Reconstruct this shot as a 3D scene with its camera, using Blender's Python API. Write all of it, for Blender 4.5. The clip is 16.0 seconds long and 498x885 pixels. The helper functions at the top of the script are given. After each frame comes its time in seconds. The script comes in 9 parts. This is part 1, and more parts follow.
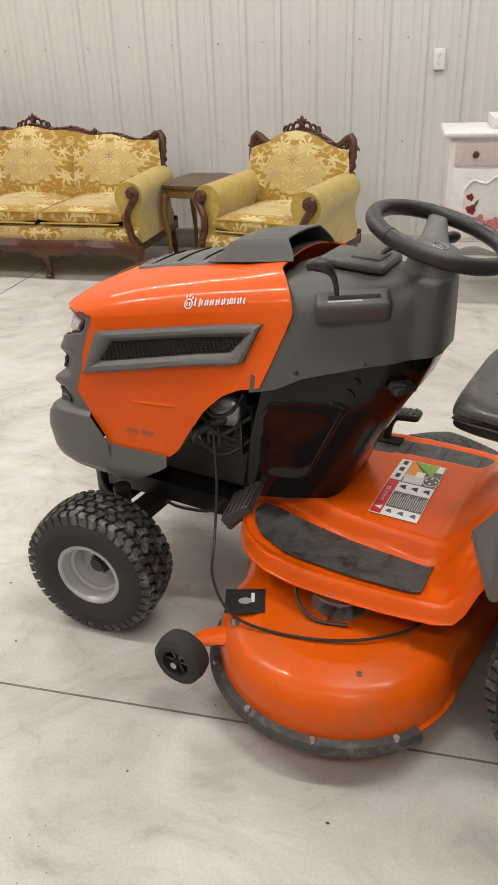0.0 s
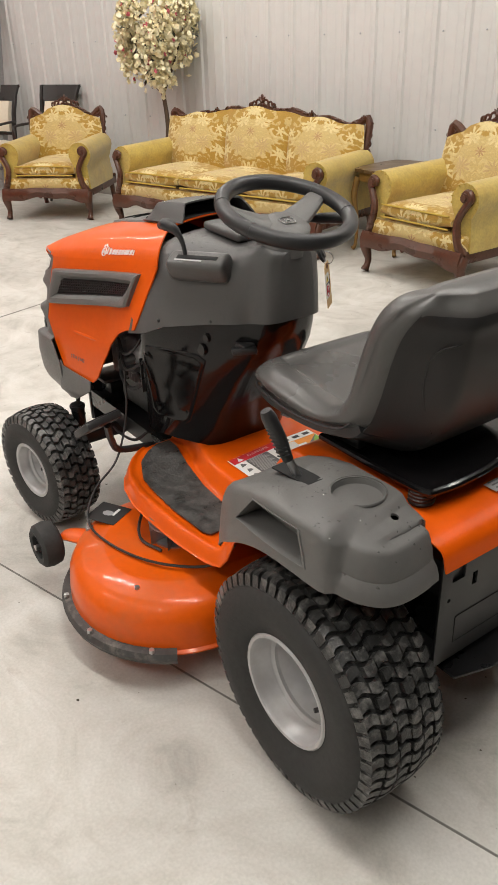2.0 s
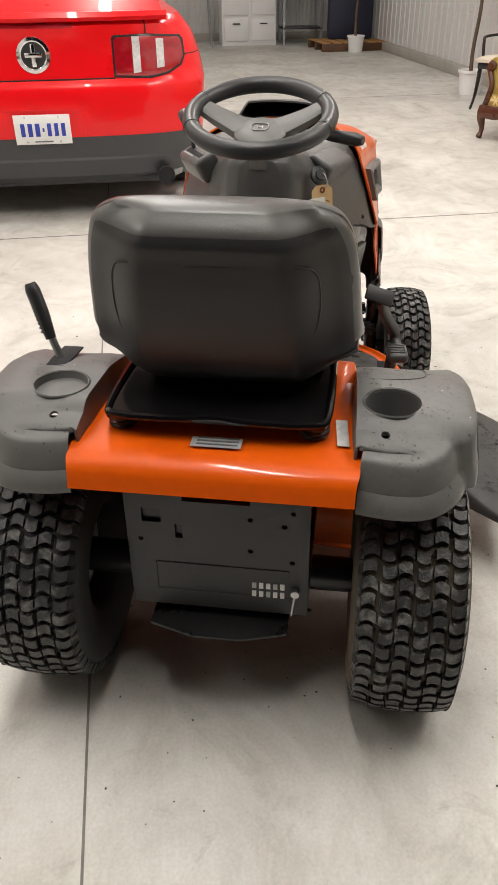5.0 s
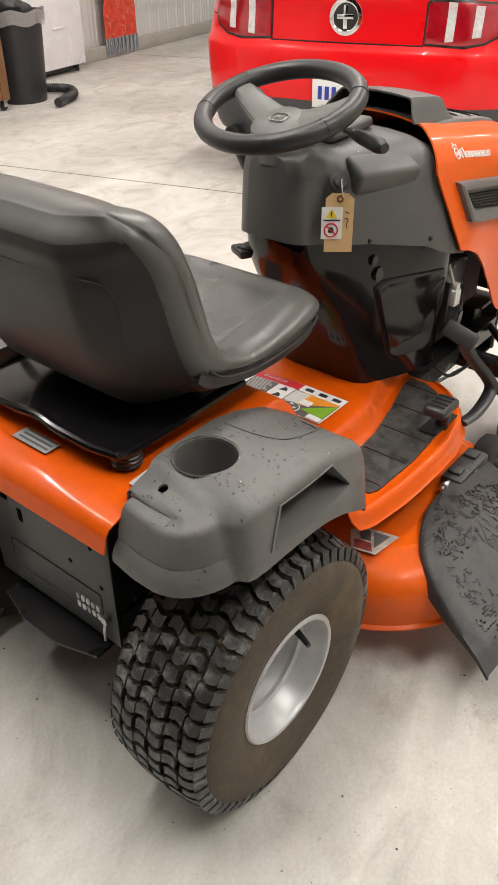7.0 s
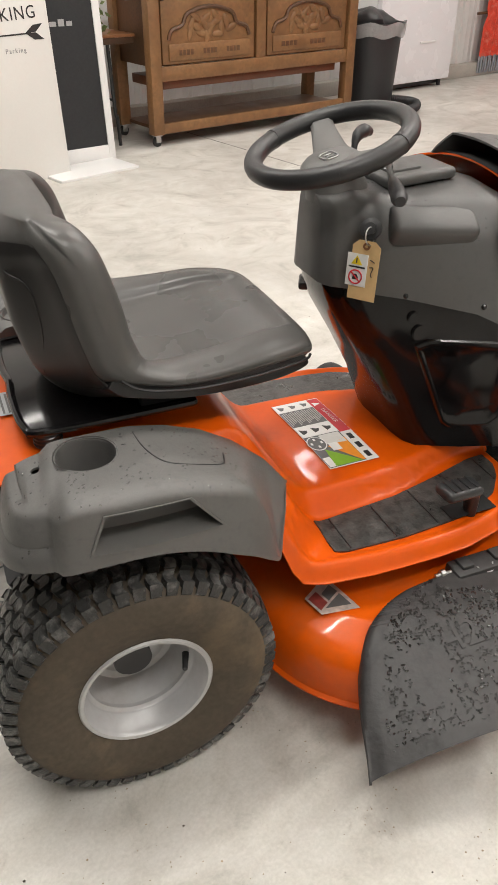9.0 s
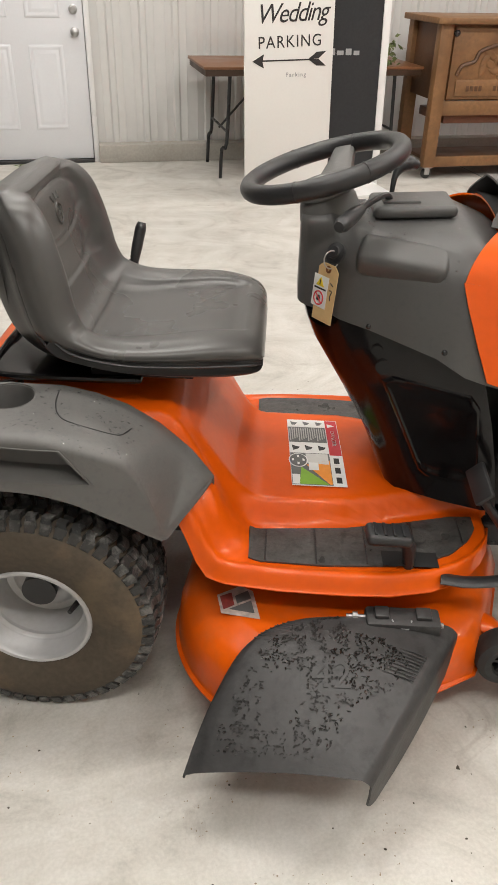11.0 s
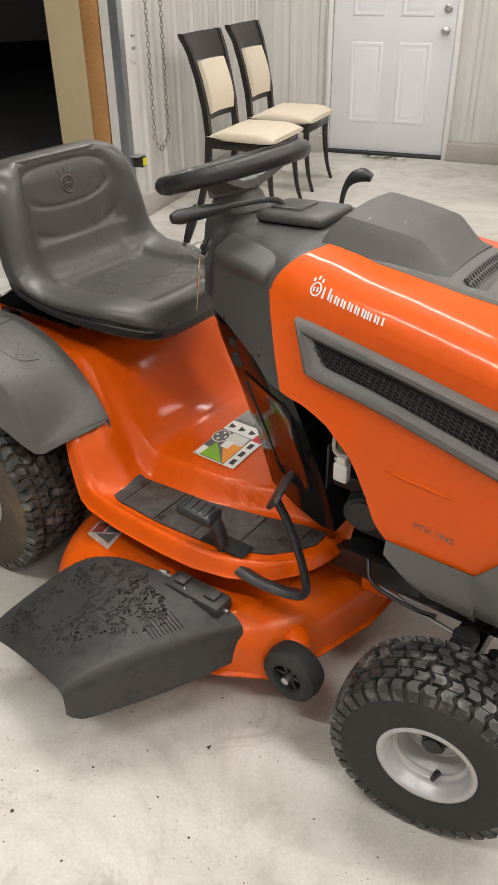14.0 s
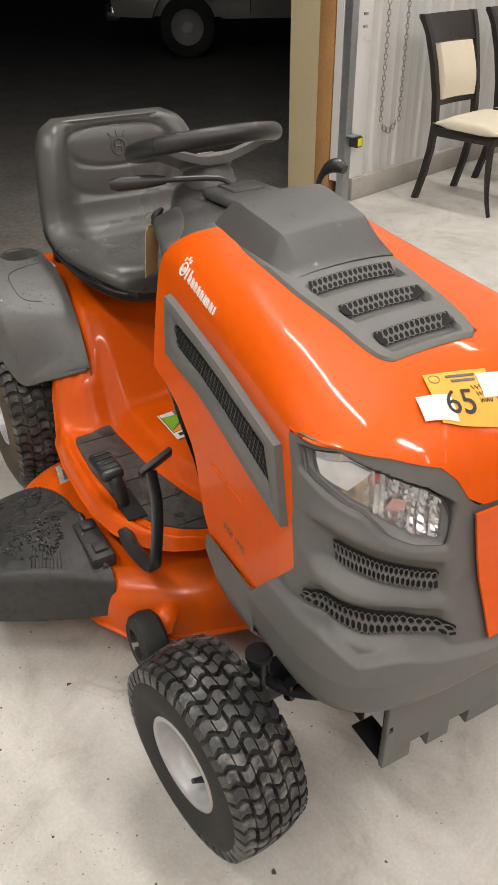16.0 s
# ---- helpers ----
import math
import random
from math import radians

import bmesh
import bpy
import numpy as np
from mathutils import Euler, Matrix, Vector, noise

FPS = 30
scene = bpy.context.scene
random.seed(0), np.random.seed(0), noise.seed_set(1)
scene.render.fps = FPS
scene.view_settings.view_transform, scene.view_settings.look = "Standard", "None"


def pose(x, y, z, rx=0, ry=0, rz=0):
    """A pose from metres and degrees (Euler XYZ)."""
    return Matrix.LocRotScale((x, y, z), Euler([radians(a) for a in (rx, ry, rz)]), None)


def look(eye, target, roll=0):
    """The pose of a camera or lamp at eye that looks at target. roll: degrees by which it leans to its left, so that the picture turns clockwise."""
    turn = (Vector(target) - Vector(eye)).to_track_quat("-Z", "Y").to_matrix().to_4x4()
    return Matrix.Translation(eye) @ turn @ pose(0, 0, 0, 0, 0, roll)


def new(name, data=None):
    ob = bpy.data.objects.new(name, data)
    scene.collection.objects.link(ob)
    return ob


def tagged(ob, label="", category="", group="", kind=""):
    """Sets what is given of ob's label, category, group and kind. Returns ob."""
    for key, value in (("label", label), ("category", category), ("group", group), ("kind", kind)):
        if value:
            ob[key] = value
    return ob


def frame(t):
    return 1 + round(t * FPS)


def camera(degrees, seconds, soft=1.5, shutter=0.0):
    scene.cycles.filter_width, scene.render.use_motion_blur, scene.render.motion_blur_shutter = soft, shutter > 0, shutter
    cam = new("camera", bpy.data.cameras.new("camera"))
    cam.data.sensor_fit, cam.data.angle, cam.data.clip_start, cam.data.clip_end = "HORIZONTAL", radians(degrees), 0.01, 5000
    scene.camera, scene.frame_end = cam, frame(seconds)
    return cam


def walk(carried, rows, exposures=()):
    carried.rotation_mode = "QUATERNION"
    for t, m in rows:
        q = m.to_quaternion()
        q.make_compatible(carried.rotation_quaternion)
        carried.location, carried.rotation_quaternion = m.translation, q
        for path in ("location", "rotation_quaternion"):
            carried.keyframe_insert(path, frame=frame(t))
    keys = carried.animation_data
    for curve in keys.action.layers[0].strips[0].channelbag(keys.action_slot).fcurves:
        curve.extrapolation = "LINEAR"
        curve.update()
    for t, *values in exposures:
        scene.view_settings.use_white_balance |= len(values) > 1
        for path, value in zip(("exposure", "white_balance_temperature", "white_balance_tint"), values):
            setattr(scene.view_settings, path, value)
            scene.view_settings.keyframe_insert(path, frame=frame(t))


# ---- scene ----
from mathutils.bvhtree import BVHTree

EXPO = [(0.0, -0.2), (1.2, -0.06), (2.5, -0.03), (5.3, 0.22), (6.5, 0.32), (7.5, 0.28), (9.0, 0.17), (11.5, 0.03), (12.5, -0.02), (14.5, 0.02), (16.0, -0.05)]
cam = camera(36.0, 16.0)
PATH = [
    (0, (0.024, 1.587, 1.401), (0.777, 0.391, 0.653), -2.07),
    (0.5, (-0.236, 1.538, 1.394), (0.598, 0.386, 0.660), -1.71),
    (1, (-0.417, 1.371, 1.372), (0.517, 0.298, 0.639), -1.67),
    (1.5, (-0.670, 1.206, 1.360), (0.398, 0.270, 0.623), -1.89),
    (2, (-0.882, 1.037, 1.364), (0.302, 0.264, 0.616), -1.79),
    (2.5, (-0.950, 0.820, 1.346), (0.323, 0.218, 0.586), -1.75),
    (3, (-1.045, 0.588, 1.362), (0.299, 0.170, 0.602), -1.53),
    (3.2, (-1.101, 0.480, 1.366), (0.263, 0.135, 0.604), -1.71),
    (3.7, (-1.186, 0.246, 1.362), (0.204, 0.077, 0.588), -1.48),
    (4.25, (-1.227, 0.006, 1.329), (0.156, 0.009, 0.525), -1.03),
    (4.8, (-1.198, -0.208, 1.292), (0.155, -0.038, 0.455), -0.69),
    (5.3, (-1.098, -0.374, 1.277), (0.208, -0.038, 0.416), -0.72),
    (5.5, (-1.044, -0.441, 1.256), (0.239, -0.040, 0.388), -0.72),
    (6, (-0.904, -0.588, 1.274), (0.299, -0.014, 0.389), -1.09),
    (6.5, (-0.784, -0.792, 1.293), (0.326, -0.065, 0.400), -0.62),
    (7, (-0.661, -0.956, 1.300), (0.342, -0.093, 0.400), -0.27),
    (7.5, (-0.485, -0.995, 1.284), (0.397, -0.016, 0.377), -0.05),
    (8, (-0.373, -1.063, 1.301), (0.391, 0.017, 0.401), 0.37),
    (8.5, (-0.261, -1.240, 1.335), (0.359, -0.070, 0.436), 0.12),
    (9, (-0.137, -1.324, 1.340), (0.349, -0.084, 0.452), 0.52),
    (9.2, (-0.084, -1.320, 1.322), (0.361, -0.059, 0.444), 0.93),
    (9.75, (0.064, -1.391, 1.320), (0.355, -0.076, 0.456), 1.44),
    (10.25, (0.216, -1.447, 1.323), (0.359, -0.103, 0.469), 1.69),
    (10.75, (0.391, -1.490, 1.333), (0.384, -0.134, 0.484), 1.66),
    (11.3, (0.610, -1.517, 1.348), (0.445, -0.171, 0.498), 1.19),
    (11.5, (0.675, -1.501, 1.352), (0.456, -0.165, 0.499), 0.95),
    (12, (0.904, -1.533, 1.369), (0.547, -0.230, 0.512), 0.26),
    (12.5, (1.114, -1.570, 1.383), (0.640, -0.308, 0.523), 0.09),
    (13, (1.231, -1.473, 1.368), (0.629, -0.266, 0.507), -0.22),
    (13.5, (1.348, -1.344, 1.381), (0.629, -0.204, 0.519), -0.33),
    (14, (1.564, -1.259, 1.387), (0.724, -0.205, 0.526), -0.81),
    (14.5, (1.765, -1.202, 1.414), (0.840, -0.221, 0.552), -0.70),
    (15, (1.877, -1.050, 1.386), (0.869, -0.158, 0.521), -0.70),
    (15.5, (1.953, -0.880, 1.390), (0.870, -0.088, 0.517), -0.72),
    (16, (2.048, -0.684, 1.376), (0.861, -0.077, 0.492), -0.62),
]
walk(cam, [(t, look(eye, target, roll)) for t, eye, target, roll in PATH], EXPO)

# ---- light: night outside, LED strips under the shed's ceiling ----
world = bpy.data.worlds.new("night")
world.use_nodes = True
world.node_tree.nodes["Background"].inputs[0].default_value = (0.02, 0.025, 0.035, 1)
world.node_tree.nodes["Background"].inputs[1].default_value = 0.15
scene.world = world

TURN = radians(17.0)            # the shed stands turned against the tractor
ROOM = Matrix.Rotation(TURN, 4, "Z")


def R(u, v, z=0.0, deg=0.0):
    """A pose in the shed: metres along and across it, turned about z."""
    return ROOM @ pose(u, v, z, 0, 0, deg)


def lamp(u, v, z, power, sx=2.4, sy=0.12, color=(1.0, 0.965, 0.91)):
    d = bpy.data.lights.new("ceiling_lamp", "AREA")
    d.shape, d.size, d.size_y, d.energy, d.color = "RECTANGLE", sx, sy, power, color
    ob = new("ceiling_lamp", d)
    ob.matrix_world = R(u, v, z)
    return ob


for u, powers in ((-0.2, (76, 82, 58)), (3.6, (84, 80, 48)), (7.4, (42, 40, 23)), (11.2, (22, 20, 12))):
    for v, power in zip((-2.4, 0.4, 3.2), powers):
        lamp(u, v, 4.15, power)

# ---- materials ----
def mat(name, rgb, rough=0.5, metal=0.0, var=0.12, scale=6.0, fine=60.0, bump=0.0, bscale=300.0, coat=0.0, rvar=0.08,
        dirt=None, dirt_amt=0.0, dirt_scale=3.0, spec=0.5, transmission=0.0, alpha=1.0, coords="Object"):
    m = bpy.data.materials.new(name)
    m.use_nodes = True
    nt = m.node_tree
    N, L = nt.nodes, nt.links
    b = N["Principled BSDF"]
    tc = N.new("ShaderNodeTexCoord")
    big = N.new("ShaderNodeTexNoise"); big.inputs["Scale"].default_value = scale; big.inputs["Detail"].default_value = 4
    small = N.new("ShaderNodeTexNoise"); small.inputs["Scale"].default_value = fine; small.inputs["Detail"].default_value = 3
    for n in (big, small):
        L.new(tc.outputs[coords], n.inputs["Vector"])
    mix = N.new("ShaderNodeMath"); mix.operation = "ADD"
    L.new(big.outputs["Fac"], mix.inputs[0]); L.new(small.outputs["Fac"], mix.inputs[1])
    rng = N.new("ShaderNodeMapRange"); rng.inputs[1].default_value, rng.inputs[2].default_value = 0.6, 1.4
    rng.inputs[3].default_value, rng.inputs[4].default_value = 1 - var, 1 + var
    L.new(mix.outputs[0], rng.inputs[0])
    hue = N.new("ShaderNodeHueSaturation"); hue.inputs["Color"].default_value = (*rgb, 1)
    L.new(rng.outputs[0], hue.inputs["Value"])
    last = hue.outputs[0]
    if dirt:
        dn = N.new("ShaderNodeTexNoise"); dn.inputs["Scale"].default_value = dirt_scale; dn.inputs["Detail"].default_value = 6
        dn.inputs["Roughness"].default_value = 0.65
        L.new(tc.outputs[coords], dn.inputs["Vector"])
        dr = N.new("ShaderNodeMapRange"); dr.inputs[1].default_value, dr.inputs[2].default_value = 0.5, 0.68
        dr.inputs[3].default_value, dr.inputs[4].default_value = 0, dirt_amt
        L.new(dn.outputs["Fac"], dr.inputs[0])
        mx = N.new("ShaderNodeMix"); mx.data_type = "RGBA"
        L.new(dr.outputs[0], mx.inputs[0]); L.new(last, mx.inputs[6]); mx.inputs[7].default_value = (*dirt, 1)
        last = mx.outputs[2]
    L.new(last, b.inputs["Base Color"])
    rr = N.new("ShaderNodeMapRange"); rr.inputs[1].default_value, rr.inputs[2].default_value = 0.3, 0.7
    rr.inputs[3].default_value, rr.inputs[4].default_value = max(0.02, rough - rvar), min(1, rough + rvar)
    L.new(big.outputs["Fac"], rr.inputs[0]); L.new(rr.outputs[0], b.inputs["Roughness"])
    b.inputs["Metallic"].default_value = metal
    b.inputs["Coat Weight"].default_value = coat
    b.inputs["Coat Roughness"].default_value = 0.025
    b.inputs["Specular IOR Level"].default_value = spec
    b.inputs["Transmission Weight"].default_value = transmission
    b.inputs["Alpha"].default_value = alpha
    if bump:
        bn = N.new("ShaderNodeTexNoise"); bn.inputs["Scale"].default_value = bscale; bn.inputs["Detail"].default_value = 2
        L.new(tc.outputs[coords], bn.inputs["Vector"])
        bp = N.new("ShaderNodeBump"); bp.inputs["Strength"].default_value = bump; bp.inputs["Distance"].default_value = 0.002
        L.new(bn.outputs["Fac"], bp.inputs["Height"]); L.new(bp.outputs[0], b.inputs["Normal"])
    return m


ORANGE = mat("orange_paint", (0.70, 0.094, 0.0012), 0.40, var=0.06, coat=0.35, rvar=0.06, spec=0.2)
ORANGE.node_tree.nodes["Principled BSDF"].inputs["Coat Roughness"].default_value = 0.065
ORANGE_DUSTY = mat("dusty_orange_paint", (0.68, 0.097, 0.002), 0.34, var=0.07, coat=0.2, spec=0.2, dirt=(0.42, 0.13, 0.05), dirt_amt=0.4, dirt_scale=5)
GREY = mat("grey_plastic", (0.120, 0.118, 0.113), 0.42, var=0.07, bump=0.25, bscale=900)
GREY_WET = mat("speckled_grey_plastic", (0.122, 0.120, 0.115), 0.40, var=0.08, bump=0.25, bscale=900, dirt=(0.055, 0.055, 0.055), dirt_amt=0.35, dirt_scale=60)
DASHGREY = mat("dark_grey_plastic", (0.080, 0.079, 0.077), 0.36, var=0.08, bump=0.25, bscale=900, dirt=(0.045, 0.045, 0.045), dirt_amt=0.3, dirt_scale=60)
BLACK = mat("black_plastic", (0.024, 0.024, 0.025), 0.38, var=0.15, bump=0.2, bscale=600)
GLOSS = mat("glossy_black_plastic", (0.006, 0.0055, 0.006), 0.13, var=0.1, rvar=0.04, spec=0.32)
BLACKSTEEL = mat("black_painted_steel", (0.018, 0.018, 0.019), 0.3, var=0.2, rvar=0.1)
# near-black colour that paints the shade in openings, slots and seams
GAPSHADE = mat("painted_gap_shade", (0.006, 0.006, 0.006), 0.8)
RUBBER = mat("tyre_rubber", (0.034, 0.034, 0.033), 0.72, var=0.25, fine=90, bump=0.2, bscale=500, spec=0.35)
RUBBER_DUST = mat("dusty_tyre_rubber", (0.085, 0.068, 0.050), 0.75, var=0.25, fine=90, dirt=(0.17, 0.125, 0.08), dirt_amt=0.8, dirt_scale=6, spec=0.3)
TREAD = mat("tread_rubber", (0.034, 0.034, 0.033), 0.44, var=0.4, fine=120, bump=0.7, bscale=220, dirt=(0.21, 0.205, 0.195), dirt_amt=0.85, dirt_scale=26, spec=0.5)
MOULDED = mat("moulded_dark_plastic", (0.020, 0.019, 0.019), 0.42, var=0.08, bump=0.14, bscale=500)
VINYL = mat("grey_vinyl", (0.074, 0.072, 0.069), 0.30, var=0.06, bump=0.14, bscale=700, rvar=0.07)
SILVER = mat("silver_painted_rim", (0.47, 0.47, 0.475), 0.38, metal=0.2, var=0.08, dirt=(0.34, 0.31, 0.27), dirt_amt=0.4, dirt_scale=9)
STEEL = mat("zinc_steel", (0.5, 0.5, 0.5), 0.35, metal=1.0, var=0.15)
ALLOY = mat("cast_alloy", (0.32, 0.32, 0.33), 0.45, metal=0.85, var=0.2)
GREYSTEEL = mat("grey_painted_steel", (0.032, 0.032, 0.033), 0.40, var=0.1)
WHITEINK = mat("white_print", (0.78, 0.78, 0.76), 0.45, var=0.02)
BLACKINK = mat("black_print", (0.02, 0.02, 0.02), 0.5)
GREYINK = mat("grey_print", (0.12, 0.12, 0.12), 0.5)
REDINK = mat("red_print", (0.55, 0.02, 0.03), 0.45)
GREENINK = mat("green_print", (0.22, 0.45, 0.03), 0.45)
ORANGEINK = mat("light_orange_print", (0.85, 0.30, 0.03), 0.45)
YELLOWINK = mat("yellow_print", (0.80, 0.60, 0.02), 0.5)
MANILA = mat("manila_card", (0.62, 0.42, 0.20), 0.75)


# ---- mesh helpers ----
def part(name, bm, material, parent=None, label="", sharp=38):
    me = bpy.data.meshes.new(name)
    bmesh.ops.recalc_face_normals(bm, faces=bm.faces)
    bm.to_mesh(me)
    bm.free()
    me.polygons.foreach_set("use_smooth", [True] * len(me.polygons))
    me.set_sharp_from_angle(angle=radians(sharp))
    for m in (material if isinstance(material, (list, tuple)) else (material,)):
        me.materials.append(m)
    ob = new(name, me)
    if parent is not None:
        ob.parent = parent
    if label:
        ob["label"] = label
    return ob


def thing(name, m, label, category, group="", kind=""):
    ob = new(name)
    ob.empty_display_size = 0.1
    ob.matrix_world = m
    return tagged(ob, label, category, group, kind)


def xf(bm, m):
    bmesh.ops.transform(bm, matrix=m, verts=bm.verts)
    return bm


def join(*bms):
    out = bmesh.new()
    for b in bms:
        me = bpy.data.meshes.new("tmp")
        b.to_mesh(me); b.free()
        out.from_mesh(me)
        bpy.data.meshes.remove(me)
    return out


def box(x0, x1, y0, y1, z0, z1, bev=0.0, seg=2):
    bm = bmesh.new()
    bmesh.ops.create_cube(bm, size=1)
    xf(bm, Matrix.Translation(((x0 + x1) / 2, (y0 + y1) / 2, (z0 + z1) / 2)) @ Matrix.Diagonal((abs(x1 - x0), abs(y1 - y0), abs(z1 - z0), 1)))
    if bev:
        bmesh.ops.bevel(bm, geom=list(bm.edges), offset=bev, segments=seg, profile=0.5, affect="EDGES")
    return bm


def cyl(p0, p1, r0, r1=None, n=20, bev=0.0):
    p0, p1 = Vector(p0), Vector(p1)
    bm = bmesh.new()
    bmesh.ops.create_cone(bm, cap_ends=True, segments=n, radius1=r0, radius2=r0 if r1 is None else r1, depth=(p1 - p0).length)
    if bev:
        bmesh.ops.bevel(bm, geom=[e for e in bm.edges if len(e.link_faces) == 2 and any(len(f.verts) > 4 for f in e.link_faces)], offset=bev, segments=2, affect="EDGES")
    return xf(bm, Matrix.Translation((p0 + p1) / 2) @ (p1 - p0).to_track_quat("Z", "Y").to_matrix().to_4x4())


def ball(c, r, sx=1, sy=1, sz=1, n=12):
    bm = bmesh.new()
    bmesh.ops.create_uvsphere(bm, u_segments=n * 2, v_segments=n, radius=r)
    return xf(bm, Matrix.Translation(c) @ Matrix.Diagonal((sx, sy, sz, 1)))


def loft(rings, caps=True, closed=True, loop=False):
    bm = bmesh.new()
    vs = [[bm.verts.new(p) for p in ring] for ring in rings]
    n = len(vs[0])
    pairs = list(zip(vs, vs[1:])) + ([(vs[-1], vs[0])] if loop else [])
    for a, b in pairs:
        for j in range(n if closed else n - 1):
            k = (j + 1) % n
            try:
                bm.faces.new((a[j], a[k], b[k], b[j]))
            except ValueError:
                pass
    if caps and not loop:
        for r in (vs[0], vs[-1]):
            try:
                bm.faces.new(r)
            except ValueError:
                pass
    return bm


def lathe(profile, n=40, axis="Z", closed=False):
    """Spin (radius, along) pairs round an axis."""
    rings = []
    for r, a in profile:
        ring = []
        for k in range(n):
            c, s = math.cos(2 * math.pi * k / n) * r, math.sin(2 * math.pi * k / n) * r
            ring.append(Vector((c, s, a)) if axis == "Z" else Vector((c, a, s)) if axis == "Y" else Vector((a, c, s)))
        rings.append(ring)
    return loft(rings, caps=not closed, loop=closed)


def smooth_path(pts, per=6, closed=False):
    pts = [Vector(p) for p in pts]
    n = len(pts)
    out = []
    for i in range(n if closed else n - 1):
        p1, p2 = pts[i], pts[(i + 1) % n]
        p0 = pts[i - 1] if (i or closed) else p1 * 2 - p2
        p3 = pts[(i + 2) % n] if (closed or i + 2 < n) else p2 * 2 - p1
        for k in range(per):
            t = k / per
            out.append(0.5 * ((2 * p1) + (p2 - p0) * t + (2 * p0 - 5 * p1 + 4 * p2 - p3) * t * t + (3 * p1 - p0 - 3 * p2 + p3) * t ** 3))
    if not closed:
        out.append(pts[-1])
    return out


def tube(pts, r, n=10, per=5, closed=False, flat=1.0):
    """A round (or flattened) rod along a smooth line; r is a number or one per given point."""
    path = smooth_path(pts, per, closed) if per > 1 else [Vector(p) for p in pts]
    m = len(path)
    rad = [r] * m if not isinstance(r, (list, tuple)) else [float(np.interp(i / (m - 1) * (len(r) - 1), range(len(r)), r)) for i in range(m)]
    rings, up = [], None
    for i, p in enumerate(path):
        d = (path[(i + 1) % m] - path[i - 1]) if closed else (path[min(i + 1, m - 1)] - path[max(i - 1, 0)])
        d.normalize()
        if up is None:
            up = Vector((0, 0, 1)) if abs(d.z) < 0.9 else Vector((1, 0, 0))
        side = d.cross(up).normalized()
        up = side.cross(d).normalized()
        rings.append([p + side * math.cos(2 * math.pi * k / n) * rad[i] + up * math.sin(2 * math.pi * k / n) * rad[i] * flat for k in range(n)])
    return loft(rings, caps=True, loop=closed)


def shell(grid, th):
    """A sheet of the given thickness from a grid of points."""
    a, b = len(grid), len(grid[0])
    g = [[Vector(p) for p in row] for row in grid]
    nor = [[None] * b for _ in range(a)]
    for i in range(a):
        for j in range(b):
            di = g[min(i + 1, a - 1)][j] - g[max(i - 1, 0)][j]
            dj = g[i][min(j + 1, b - 1)] - g[i][max(j - 1, 0)]
            c = di.cross(dj)
            nor[i][j] = c.normalized() if c.length > 1e-9 else Vector((0, 0, 1))
    bm = bmesh.new()
    o = [[bm.verts.new(g[i][j]) for j in range(b)] for i in range(a)]
    q = [[bm.verts.new(g[i][j] - nor[i][j] * th) for j in range(b)] for i in range(a)]
    for i in range(a - 1):
        for j in range(b - 1):
            bm.faces.new((o[i][j], o[i + 1][j], o[i + 1][j + 1], o[i][j + 1]))
            bm.faces.new((q[i][j], q[i][j + 1], q[i + 1][j + 1], q[i + 1][j]))
    for i in range(a - 1):
        for j in (0, b - 1):
            bm.faces.new((o[i][j], o[i + 1][j], q[i + 1][j], q[i][j]))
    for j in range(b - 1):
        for i in (0, a - 1):
            bm.faces.new((o[i][j], o[i][j + 1], q[i][j + 1], q[i][j]))
    return bm


def prism(poly, h, bev=0.0):
    """An outline in x and y, raised from z 0 to h."""
    bm = bmesh.new()
    f = bm.faces.new([bm.verts.new((x, y, 0)) for x, y in poly])
    top = bmesh.ops.extrude_face_region(bm, geom=[f])
    bmesh.ops.translate(bm, vec=(0, 0, h), verts=[v for v in top["geom"] if isinstance(v, bmesh.types.BMVert)])
    if bev:
        bmesh.ops.bevel(bm, geom=list(bm.edges), offset=bev, segments=2, affect="EDGES")
    return bm


def cut(bm, *cutters):
    """The first solid less the others."""
    def temp(b):
        me = bpy.data.meshes.new("tmp")
        bmesh.ops.recalc_face_normals(b, faces=b.faces)
        b.to_mesh(me); b.free()
        return new("tmp", me)
    a = temp(bm)
    others = [temp(c) for c in cutters]
    for c in others:
        mod = a.modifiers.new("cut", "BOOLEAN")
        mod.object, mod.operation, mod.solver = c, "DIFFERENCE", "EXACT"
    dg = bpy.context.evaluated_depsgraph_get()
    me = bpy.data.meshes.new_from_object(a.evaluated_get(dg))
    out = bmesh.new()
    out.from_mesh(me)
    bpy.data.meshes.remove(me)
    for o in (a, *others):
        d = o.data
        bpy.data.objects.remove(o)
        bpy.data.meshes.remove(d)
    return out


def lettering(text, size, depth=0.001, font_shear=0.0, spacing=1.0):
    """A bmesh of raised letters in the x-y plane, centred."""
    c = bpy.data.curves.new("tmp", "FONT")
    c.body, c.size, c.extrude, c.align_x, c.align_y, c.shear, c.space_character = text, size, depth, "CENTER", "CENTER", font_shear, spacing
    c.resolution_u = 3
    o = new("tmp", c)
    dg = bpy.context.evaluated_depsgraph_get()
    me = bpy.data.meshes.new_from_object(o.evaluated_get(dg))
    bm = bmesh.new()
    bm.from_mesh(me)
    bpy.data.meshes.remove(me)
    bpy.data.objects.remove(o)
    bpy.data.curves.remove(c)
    return bm


